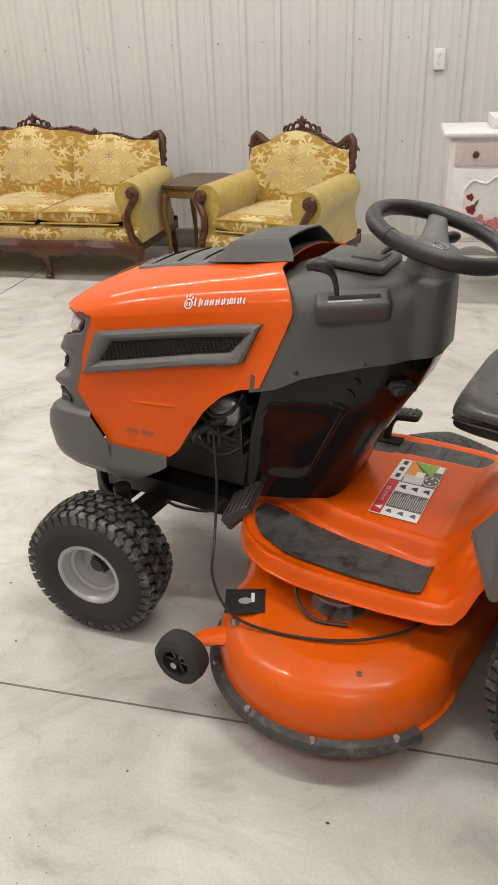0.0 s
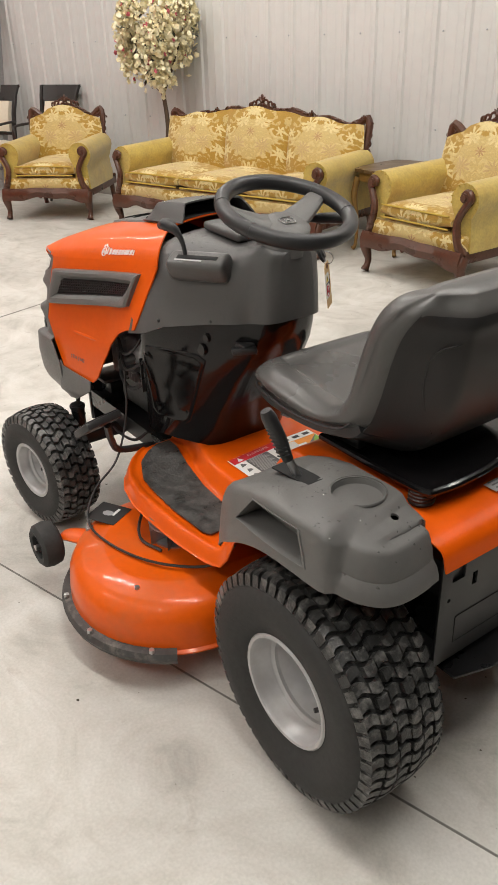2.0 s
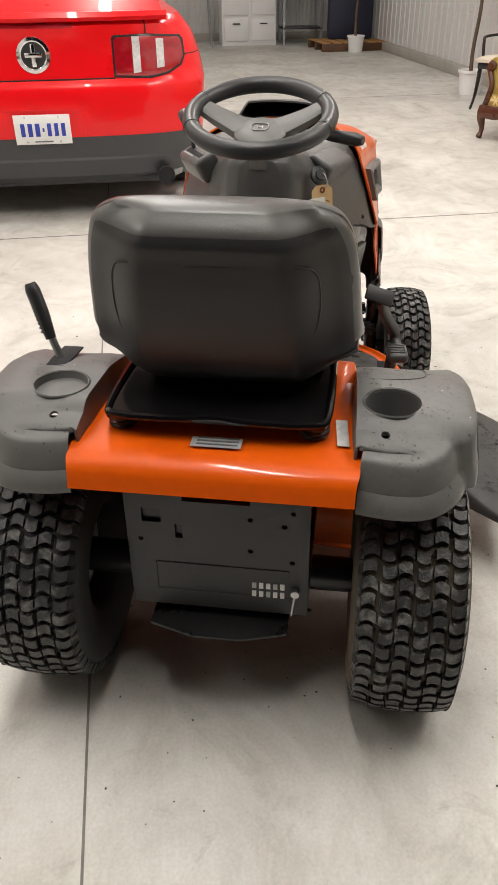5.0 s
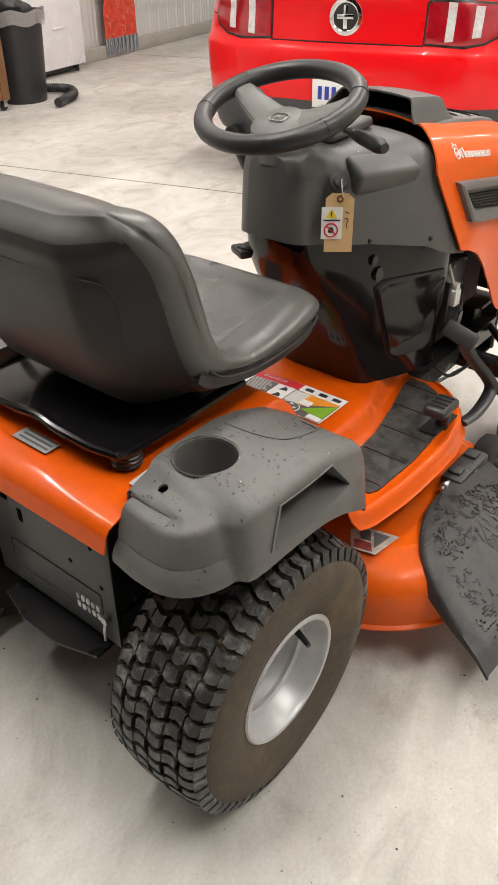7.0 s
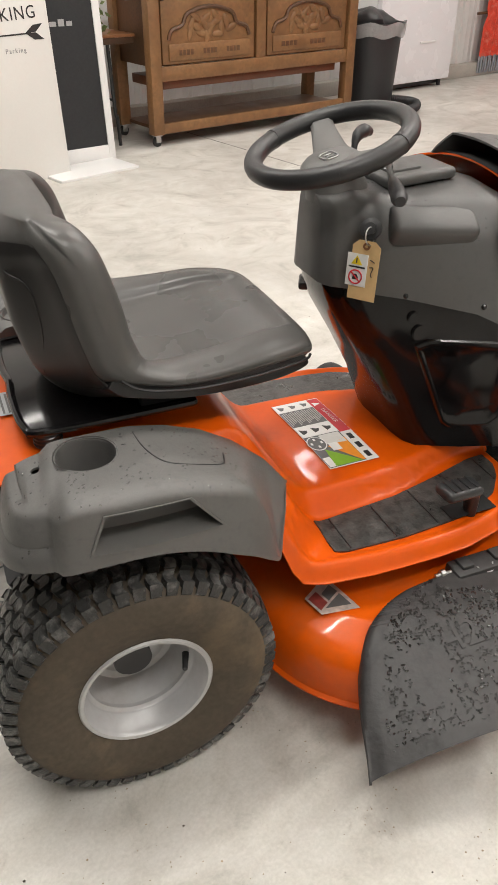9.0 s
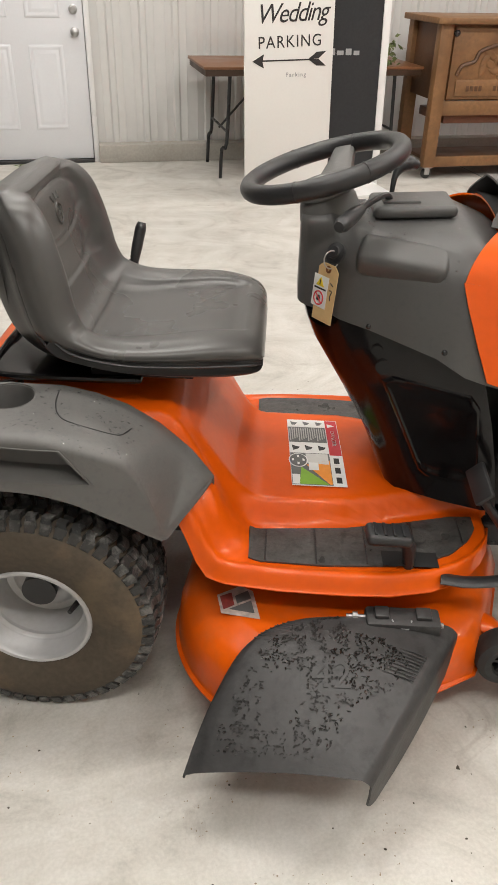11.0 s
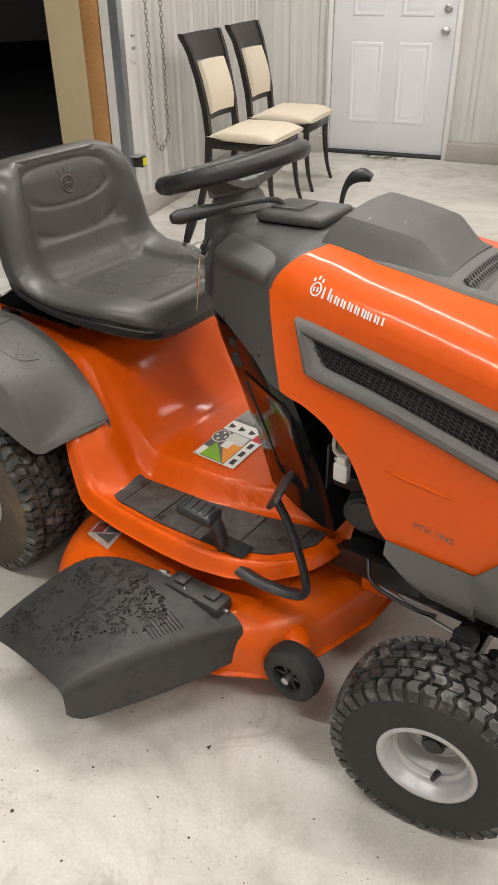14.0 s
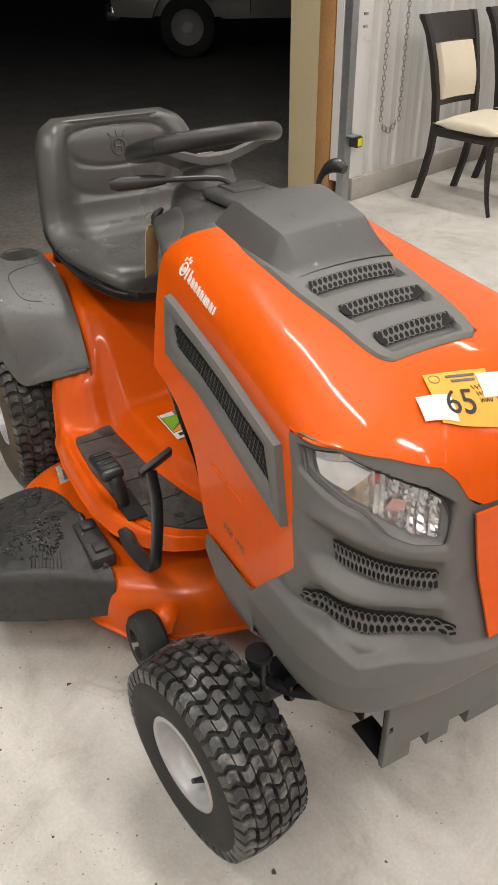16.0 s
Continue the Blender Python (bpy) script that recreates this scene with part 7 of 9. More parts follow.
def cabriole(x, y, z0, z1, out=(0, 1), r=0.026):
    ox, oy = out
    return tube([(x, y, z1), (x + ox * 0.022, y + oy * 0.022, z1 - (z1 - z0) * 0.25), (x - ox * 0.004, y - oy * 0.004, z0 + (z1 - z0) * 0.38), (x + ox * 0.002, y + oy * 0.002, z0 + 0.045), (x + ox * 0.022, y + oy * 0.022, z0 + 0.012)], [r * 1.5, r * 1.45, r * 0.85, r * 0.75, r * 1.05], 10, 5)


def settee(name, m, seats, half, label, cat, group):
    """A carved sofa or armchair; y is its front, x runs along it."""
    s = thing(name, m, label, cat, group)
    inner = half - 0.13
    seat_w = 2 * inner / seats
    # carved apron
    n = 12 * seats + 8
    lo, hi = [], []
    for k in range(n + 1):
        x = -half + 0.02 + (2 * half - 0.04) * k / n
        ph = (x + half) / (2 * half) * seats * 2 * math.pi
        lo.append(Vector((x, 0.385, 0.185 - 0.022 * math.cos(ph) - 0.010 * math.sin(3 * ph))))
        hi.append(Vector((x, 0.375, 0.255)))
    bm = shell([[l, l.lerp(h, 0.5) + Vector((0, 0.014, 0)), h] for l, h in zip(lo, hi)], 0.03)
    part("apron", bm, WALNUT, s, "carved walnut apron")
    for k in range(seats * 2 + 1):
        x = -half + 0.10 + (2 * half - 0.2) * k / (seats * 2)
        for d in (-1, 1):
            part("carving", tube([(x, 0.402, 0.205), (x + d * 0.03, 0.406, 0.222), (x + d * 0.055, 0.404, 0.205), (x + d * 0.045, 0.404, 0.192), (x + d * 0.032, 0.404, 0.200)], [0.009, 0.010, 0.008, 0.006, 0.004], 6, 3), WALNUT, s)
    part("side_rail", join(box(-half + 0.02, -half + 0.055, -0.36, 0.36, 0.19, 0.26, 0.008), box(half - 0.055, half - 0.02, -0.36, 0.36, 0.19, 0.26, 0.008), box(-half + 0.02, half - 0.02, -0.38, -0.35, 0.19, 0.28, 0.008)), WALNUT, s)
    nlegs = 2 if seats == 1 else 4
    for k in range(nlegs):
        x = -half + 0.035 + (2 * half - 0.07) * k / (nlegs - 1)
        part("leg", cabriole(x, 0.36, 0.0, 0.23, (0, 1)), WALNUT, s)
    for x in (-half + 0.06, half - 0.06):
        part("leg", tube([(x, -0.33, 0.22), (x, -0.36, 0.12), (x, -0.40, 0.0)], [0.026, 0.022, 0.02], 8), WALNUT, s)
    # upholstered front and cushions
    part("seat_base", box(-half + 0.03, half - 0.03, -0.34, 0.378, 0.245, 0.345, 0.02, 3), BROCADE, s)
    for k in range(seats):
        x0 = -inner + seat_w * k
        rings = []
        for t in range(9):
            v = t / 8
            x = x0 + 0.006 + (seat_w - 0.012) * v
            e = math.sin(math.pi * min(1, max(0, v))) ** 0.25 if 0 < v < 1 else 0.55
            h = 0.055 * e
            pts = []
            for a in range(20):
                th = 2 * math.pi * a / 20
                cy, cz = math.copysign(abs(math.cos(th)) ** 0.35, math.cos(th)), math.copysign(abs(math.sin(th)) ** 0.55, math.sin(th))
                pts.append(Vector((x, 0.03 + 0.35 * cy * (0.93 + 0.07 * e), 0.405 + h * cz + (0.018 * math.cos(math.pi * (v - 0.5)) if cz > 0 else 0))))
            rings.append(pts)
        c = part("seat_cushion", loft(rings), BROCADE, s, sharp=60)
        for zz in (0.368, 0.440):
            part("piping", tube([(x0 + 0.02, 0.375, zz), (x0 + seat_w / 2, 0.386, zz + 0.004), (x0 + seat_w - 0.02, 0.375, zz)], 0.006, 6, 4), PIPING, c)
    # back, one bulge a seat, between the wings
    bw = half - 0.10
    def top(x):
        u = abs(x) / bw
        return (0.818 if seats > 1 else 0.800) + 0.060 * math.cos(u * math.pi) * (0.7 if seats > 1 else 0.85) + (0.012 * math.cos(x / bw * seats * 2 * math.pi) if seats > 1 else 0)
    cols = seats * 10
    g = []
    for k in range(cols + 1):
        x = -bw + 2 * bw * k / cols
        ph = (k / 10) % 1.0
        bul = 0.080 * math.sin(math.pi * ph) ** 0.6 if 0 < ph < 1 else 0.0
        if seats == 1:
            u = abs(x) / bw
            bul = 0.06 * (1 - smooth(0.40, 0.52, u)) ** 0.5 + 0.045 * smooth(0.52, 0.66, u) * (1 - smooth(0.85, 1.0, u))
        row = []
        for j in range(9):
            t = j / 8
            z = 0.40 + (top(x) - 0.40) * t
            row.append(Vector((x, -0.245 - 0.075 * t + bul * math.sin(math.pi * min(1, 0.12 + 0.8 * t)) ** 0.6, z)))
        g.append(row)
    part("back_upholstery", shell(g, 0.07), BROCADE, s, sharp=70)
    for k in range(1, seats):       # sewn channels between the panels
        x = -bw + 2 * bw * k / seats
        part("channel_seam", tube([(x, -0.245 - 0.075 * t + 0.004, 0.40 + (top(x) - 0.40) * t) for t in (0.05, 0.35, 0.65, 0.95)], 0.007, 6, 3), PIPING, s)
    # carved frame round the back
    pts = [(-bw - 0.005, -0.235, 0.48), (-bw - 0.022, -0.27, 0.62), (-bw - 0.034, -0.30, 0.75), (-bw - 0.016, -0.315, 0.838)]
    m_ = 8 * seats
    for k in range(1, m_):
        x = -bw + 2 * bw * k / m_
        pts.append((x, -0.325, top(x) + 0.012))
    pts += [(-x, y, z) for x, y, z in reversed(pts[:4])]
    fr = part("back_frame", tube(pts, 0.026, 8, 3), WALNUT, s, "carved walnut back frame")
    random.seed(7)
    spots = [0.0] + ([-bw * 0.50, bw * 0.50] if seats > 1 else []) + [-bw * 0.98, bw * 0.98]
    for x in spots:
        big = 1.0 if x == 0 else 0.62
        z0 = top(x) + 0.014
        for d in (-1, 1):           # open scrolls leaning on a middle bud
            for a, r in ((0.030, 0.030), (0.074, 0.022), (0.108, 0.015)):
                c = Vector((x + d * a * big, -0.312, z0 + r * big))
                part("carved_scroll", tube([tuple(c + Vector((d * r * big * 1.3, 0, -r * big)))] + [tuple(c + Vector((d * r * big * math.cos(q) * (1 - 0.09 * k), 0.005, r * big * math.sin(q) * (1 - 0.09 * k)))) for k, q in enumerate([-0.3 + 0.72 * n_ for n_ in range(8)])], 0.0085 * big, 6, 2), WALNUT, fr)
            part("carved_leaf", tube([(x, -0.306, z0 + 0.030 * big), (x + d * 0.014 * big, -0.300, z0 + 0.058 * big), (x + d * 0.032 * big, -0.306, z0 + 0.072 * big)], [0.009 * big, 0.011 * big, 0.004], 6, 3), WALNUT, fr)
        part("rosette", ball((x, -0.302, z0 + 0.042 * big), 0.017 * big, n=8), WALNUT, fr)
        part("finial", tube([(x, -0.306, z0 + 0.050 * big), (x, -0.306, z0 + 0.078 * big), (x, -0.308, z0 + 0.092 * big)], [0.010 * big, 0.012 * big, 0.005], 6, 3), WALNUT, fr)
    nsc = 10 * seats + 4
    for k in range(nsc):            # scrolls along the crest
        x = -bw + 2 * bw * (k + 0.5) / nsc
        z0, d = top(x) + 0.022, (1 if x > 0 else -1)
        part("crest_scroll", tube([(x - d * 0.035, -0.312, z0), (x - d * 0.012, -0.306, z0 + 0.008 + 0.006 * (k % 2)), (x + d * 0.014, -0.308, z0 + 0.006), (x + d * 0.012, -0.306, z0 - 0.002), (x + d * 0.002, -0.306, z0 + 0.001)], [0.006, 0.009, 0.008, 0.006, 0.004], 6, 3), WALNUT, fr)
    for d in (-1, 1):               # carved ears down the sides
        for k in range(5):
            z0 = 0.56 + 0.055 * k
            part("ear_scroll", tube([(d * (bw + 0.025), -0.28 - 0.008 * k, z0 - 0.03), (d * (bw + 0.050), -0.275 - 0.008 * k, z0), (d * (bw + 0.040), -0.28 - 0.008 * k, z0 + 0.022), (d * (bw + 0.026), -0.28 - 0.008 * k, z0 + 0.008)], [0.008, 0.013, 0.010, 0.007], 6, 3), WALNUT, fr)
    # rolled arms with carved fronts
    for d in (-1, 1):
        rings = []
        for k in range(9):
            t = k / 8
            y = 0.33 - 0.60 * t
            cx, r = d * (half - 0.085 + 0.0 * t), 0.096 - 0.006 * t
            zc = 0.530 + 0.022 * t
            pr = [(cx + d * 0.072, 0.25), (cx + d * 0.062, 0.36), (cx + d * 0.055, 0.44)]
            ring = [Vector((x, y, z)) for x, z in pr]
            for a in range(11):
                th = radians(-30 + 240 * a / 10)
                ring.append(Vector((cx + d * r * math.cos(th), y, zc + r * math.sin(th))))
            ring += [Vector((cx - d * 0.055, y, 0.42)), Vector((cx - d * 0.055, y, 0.25))]
            rings.append(ring)
        arm = part("arm", loft(rings), VELVET, s, "rolled arm in plain gold velvet", sharp=60)
        cx = d * (half - 0.085)
        part("arm_front", tube([(cx + d * 0.045, 0.362, 0.24), (cx + d * 0.012, 0.378, 0.32), (cx - d * 0.005, 0.372, 0.42), (cx + d * 0.030, 0.362, 0.50), (cx + d * 0.058, 0.352, 0.545), (cx + d * 0.040, 0.350, 0.580), (cx + d * 0.008, 0.350, 0.568), (cx + d * 0.016, 0.352, 0.540)], [0.032, 0.026, 0.022, 0.022, 0.022, 0.020, 0.018, 0.016], 8, 4), WALNUT, arm, "carved walnut arm front")
        part("scroll", cyl((cx + d * 0.028, 0.34, 0.553), (cx + d * 0.028, 0.385, 0.553), 0.026, bev=0.008), WALNUT, arm)
        for k in range(10):
            th = radians(-20 + 210 * k / 9)
            part("tack", ball((cx + d * 0.090 * math.cos(th), 0.337, 0.530 + 0.090 * math.sin(th)), 0.005, n=4), PIPING, arm)
    return s


settee("sofa", R(3.41, -3.46, 0, 0), 3, 1.02, "three-seat gold brocade sofa with dark carved walnut frame", "sofa", "gold brocade suite")
settee("armchair", R(1.53, -3.28, 0, -15), 1, 0.415, "gold brocade armchair with carved walnut frame, beside a small table", "armchair", "gold brocade suite")
settee("armchair", R(5.32, -3.26, 0, 30), 1, 0.405, "gold brocade armchair with carved walnut frame, by the far sofa end", "armchair", "gold brocade suite")

# small side table
GILT = mat("worn_gilt_wood", (0.20, 0.11, 0.025), 0.4, var=0.3, scale=12)
st = thing("side_table", R(2.16, -3.66, 0, -6), "small gilt wood side table between sofa and armchair", "side table")
def wavy(w, d, k=0.015, n=40):
    return [(w / 2 * math.copysign(abs(math.cos(a)) ** 0.45, math.cos(a)) * (1 + k * math.cos(8 * a)), d / 2 * math.copysign(abs(math.sin(a)) ** 0.45, math.sin(a)) * (1 + k * math.cos(8 * a))) for a in [2 * math.pi * i / n for i in range(n)]]
part("top", xf(prism(wavy(0.42, 0.55), 0.022, 0.004), pose(0, 0, 0.535)), mat("dark_inlaid_top", (0.09, 0.05, 0.02), 0.3, var=0.3), st)
part("apron", xf(prism(wavy(0.37, 0.50), 0.06, 0.004), pose(0, 0, 0.475)), GILT, st)
for x in (-0.165, 0.165):
    for y in (-0.22, 0.22):
        part("leg", cabriole(x, y, 0.0, 0.50, (math.copysign(0.7, x), math.copysign(0.7, y)), 0.016), GILT, st)

# white painted dresser with roses
CHALK = mat("chalky_white_paint", (0.74, 0.72, 0.71), 0.55, var=0.05, scale=5, dirt=(0.60, 0.55, 0.52), dirt_amt=0.5, dirt_scale=12)
PINKROSE = mat("painted_pink_rose", (0.52, 0.16, 0.15), 0.6, var=0.4, scale=40)
DARKROSE = mat("painted_dark_rose", (0.22, 0.012, 0.02), 0.5, var=0.4, scale=60)
LEAFP = mat("painted_leaf", (0.10, 0.11, 0.06), 0.6)
dr = thing("dresser", R(0.03, -3.16, 0, 4), "white chalk-painted dresser with painted roses on curved legs", "dresser")
part("body", box(-0.52, 0.52, -0.23, 0.215, 0.36, 0.90, 0.006), CHALK, dr)
part("top", box(-0.555, 0.555, -0.25, 0.245, 0.90, 0.928, 0.010, 3), CHALK, dr)
part("top_box", box(-0.50, 0.30, -0.21, 0.10, 0.928, 0.985, 0.006), CHALK, dr)
part("apron", loft([[Vector((x, 0.205, 0.36)), Vector((x, 0.222, 0.36)), Vector((x, 0.222, 0.315 + 0.022 * math.cos(x * 18))), Vector((x, 0.205, 0.315 + 0.022 * math.cos(x * 18)))] for x in [-0.50 + k / 30 for k in range(31)]]), CHALK, dr)
for k, x in enumerate((0.265, -0.245)):
    dw = part("drawer", box(x - 0.225, x + 0.225, 0.205, 0.228, 0.76, 0.875, 0.006), mat("blush_drawer_front", (0.68, 0.58, 0.57), 0.5) if k == 0 else bpy.data.materials["blush_drawer_front"], dr)
    for dx in (-0.12, 0.12):
        part("knob", xf(lathe([(0.001, 0), (0.016, 0.0), (0.008, 0.010), (0.018, 0.022), (0.012, 0.032), (0.001, 0.034)], 14, "Y"), pose(x + dx, 0.226, 0.818)), WALNUT, dw)
    pn = part("door", box(x - 0.225, x + 0.225, 0.205, 0.226, 0.38, 0.745, 0.006), CHALK, dr)
    arch = [(x - 0.16, 0.229, 0.64), (x - 0.12, 0.230, 0.685), (x - 0.05, 0.230, 0.672), (x, 0.230, 0.705), (x + 0.05, 0.230, 0.672), (x + 0.12, 0.230, 0.685), (x + 0.16, 0.229, 0.64)]
    part("moulding", tube(arch, 0.008, 6, 4), CHALK, pn)
    part("moulding", tube([(x - 0.16, 0.229, 0.64), (x - 0.165, 0.229, 0.50), (x - 0.15, 0.229, 0.42), (x, 0.229, 0.41), (x + 0.15, 0.229, 0.42), (x + 0.165, 0.229, 0.50), (x + 0.16, 0.229, 0.64)], 0.006, 6, 4), CHALK, pn)
    random.seed(11 + k)
    for cx, cz, r, m_ in ((0.125, 0.60, 0.022, DARKROSE), (0.115, 0.535, 0.030, DARKROSE), (0.07, 0.47, 0.045, PINKROSE), (-0.01, 0.46, 0.040, PINKROSE), (0.13, 0.455, 0.030, PINKROSE)):
        petals = []
        for q in range(9):
            a = q * 2.4
            rr = r * (0.25 + 0.075 * q)
            petals.append(xf(ball((0, 0, 0), r * 0.42, 1, 0.10, 0.8, 5), pose(x + cx + rr * math.cos(a) * 0.8, 0.2275 + 0.0006 * (9 - q), cz + rr * math.sin(a) * 0.8, 0, math.degrees(a), 0)))
        part("painted_rose", join(*petals), m_, pn)
    for q in range(8):
        a = random.uniform(0, 6.28)
        part("painted_leaf", xf(ball((0, 0, 0), 0.022, 1.3, 0.06, 0.35, 5), pose(x + 0.05 + 0.11 * math.cos(a), 0.2278, 0.49 + 0.08 * math.sin(a), 0, math.degrees(a), 0)), LEAFP, pn)
for x in (-0.49, 0.49):
    for y in (-0.20, 0.195):
        part("leg", cabriole(x, y, 0.0, 0.38, (math.copysign(0.6, x), math.copysign(0.7, y)), 0.026), CHALK, dr)

# wall outlet
ol = thing("wall_outlet", R(0.66, SOUTH + 0.018, 1.235, 0), "white plastic power outlet screwed to the steel wall", "outlet")
part("cover", box(-0.037, 0.037, -0.014, 0.008, -0.062, 0.062, 0.004), WHITEPAINT, ol)
for z in (-0.024, 0.024):
    f = part("socket", xf(lathe([(0.001, 0), (0.017, 0), (0.016, 0.003), (0.001, 0.003)], 20, "Y"), pose(0, 0.008, z)), WHITEPAINT, ol)
    part("slot", join(box(-0.008, -0.006, 0.0105, 0.0118, z - 0.002, z + 0.008), box(0.006, 0.008, 0.0105, 0.0118, z - 0.002, z + 0.006), box(-0.002, 0.002, 0.0105, 0.0118, z - 0.011, z - 0.007)), BLACKINK, f)

# artificial blossom trees
BARK = mat("twisted_bark", (0.11, 0.075, 0.05), 0.85, var=0.3, scale=25, bump=0.6, bscale=60)
DARKLEAF = mat("dark_leaf", (0.03, 0.035, 0.02), 0.6, var=0.4)


def blossom_mat(name, a, b_):
    m = mat(name, a, 0.7, var=0.2, scale=20)
    N, L = m.node_tree.nodes, m.node_tree.links
    g = N.new("ShaderNodeNewGeometry")
    r = N.new("ShaderNodeValToRGB")
    r.color_ramp.elements[0].color, r.color_ramp.elements[1].color = (*a, 1), (*b_, 1)
    L.new(g.outputs["Random Per Island"], r.inputs[0])
    for n in N:
        if n.type == "HUE_SAT":
            L.new(r.outputs[0], n.inputs["Color"])
    return m


def blossom_tree(name, m, label, height, trunk_top, crown_r, cz, petals_mat, accent, count, seed, pot):
    t = thing(name, m, label, "artificial tree")
    random.seed(seed)
    base = 0.24 if pot else 0.0
    pts = [(0, 0, 0.05), (0.02, 0.01, trunk_top * 0.35), (-0.03, 0.0, trunk_top * 0.7), (0.0, 0, trunk_top)]
    trunk = part("trunk", tube(pts, [0.026, 0.022, 0.020, 0.017], 8, 6), BARK, t)
    limbs = []
    for k in range(9):
        a = k * 2.4
        e = Vector((crown_r * 0.75 * math.cos(a), crown_r * 0.75 * math.sin(a), cz + crown_r * random.uniform(-0.5, 0.8)))
        part("limb", tube([(0, 0, trunk_top - 0.03), tuple(e * 0.45 + Vector((0, 0, trunk_top)) * 0.5), tuple(e)], [0.012, 0.008, 0.004], 6, 4), BARK, trunk)
        limbs.append(e)
    bm, dk, ac = bmesh.new(), bmesh.new(), bmesh.new()
    centres = [e + Vector((random.gauss(0, 0.07), random.gauss(0, 0.07), random.gauss(0, 0.07))) for e in limbs for _ in range(5)]
    for i in range(count):
        c = random.choice(centres) + Vector((random.gauss(0, 0.060), random.gauss(0, 0.060), random.gauss(0, 0.068)))
        if (Vector((c.x, c.y, (c.z - cz) * 0.8))).length > crown_r * 1.12:
            continue
        to = ac if i % 37 == 0 else dk if i % 34 == 0 else bm
        rot = Euler((random.uniform(0, 6.3), random.uniform(0, 6.3), random.uniform(0, 6.3))).to_matrix()
        r = random.uniform(0.013, 0.026)
        if to is dk:
            vs = [to.verts.new(c + rot @ Vector(p)) for p in ((0, -0.035, 0), (0.012, 0, 0.004), (0, 0.035, 0), (-0.012, 0, 0.004))]
            to.faces.new(vs)
            continue
        mid = to.verts.new(c)
        ring = [to.verts.new(c + rot @ Vector((r * math.cos(k * math.pi / 5) * (1 if k % 2 else 0.82), r * math.sin(k * math.pi / 5) * (1 if k % 2 else 0.82), r * (0.35 if k % 2 else 0.1)))) for k in range(10)]
        for k in range(10):
            to.faces.new((mid, ring[k], ring[(k + 1) % 10]))
    cr = part("crown", bm, petals_mat, t, sharp=80)
    part("dark_leaf", dk, DARKLEAF, cr)["kind"] = "stuff"
    part("pink_bud", ac, accent, cr)["kind"] = "stuff"
    if pot:
        p = part("pot", lathe([(0.001, 0.0), (0.115, 0.0), (0.135, 0.22), (0.150, 0.222), (0.152, 0.25), (0.138, 0.252), (0.125, 0.23), (0.001, 0.225)], 32), WHITEPAINT, t, "white plastic pot")
    else:
        part("foot", lathe([(0.001, 0.0), (0.11, 0.0), (0.12, 0.10), (0.10, 0.11), (0.001, 0.10)], 24), BLACK, t)
    return t


CREAMB = blossom_mat("cream_petals", (0.82, 0.77, 0.56), (0.78, 0.68, 0.40))
PINKB = blossom_mat("pink_petals", (0.62, 0.30, 0.24), (0.66, 0.48, 0.36))
PINKBUD = mat("deep_pink_bud", (0.55, 0.12, 0.15), 0.6)
blossom_tree("blossom_tree", R(4.56, -3.86, 0), "artificial tree with cream blossom behind the sofa", 1.75, 0.98, 0.335, 1.36, CREAMB, PINKBUD, 6800, 3, False)
blossom_tree("blossom_tree", R(7.95, -3.62, 0), "artificial pink blossom tree in a white pot", 1.9, 1.22, 0.42, 1.52, PINKB, CREAMB, 6500, 5, True)
blossom_tree("blossom_tree", R(13.0, -3.55, 0), "far artificial blossom tree in a white pot by the pallet", 1.9, 1.35, 0.42, 1.62, CREAMB, PINKBUD, 3500, 9, True)

# step ladder leaning shut against the wall
LADDER = mat("grey_aluminium", (0.33, 0.33, 0.33), 0.5, metal=0.5, var=0.2)
ld = thing("step_ladder", R(7.10, -3.78, 0, 12), "grey folded step ladder leaning on the wall", "ladder")
for x0, x1 in ((-0.22, -0.14), (0.22, 0.14)):
    part("rail", loft([[Vector((x + dx, y + dy, z)) for dx, dy in ((-0.026, -0.035), (0.026, -0.035), (0.026, 0.035), (-0.026, 0.035))] for x, y, z in ((x0, 0.12, 0.0), (x1, -0.24, 1.82))]), LADDER, ld)
for k in range(6):
    t = (k + 0.7) / 6.3
    w = 0.22 - 0.08 * t
    part("step", box(-w, w, 0.12 - 0.36 * t - 0.045, 0.12 - 0.36 * t + 0.06, 1.82 * t - 0.012, 1.82 * t + 0.008, 0.003), LADDER, ld)
part("cap", box(-0.16, 0.16, -0.33, -0.16, 1.80, 1.83, 0.006), BLACK, ld)

# dining chairs: dark frames, cream seats and back pads
EBONY = mat("ebony_stained_wood", (0.018, 0.014, 0.012), 0.35, var=0.3, scale=12)
CREAM = mat("cream_leatherette", (0.70, 0.63, 0.50), 0.5, var=0.05, bump=0.15, bscale=300)


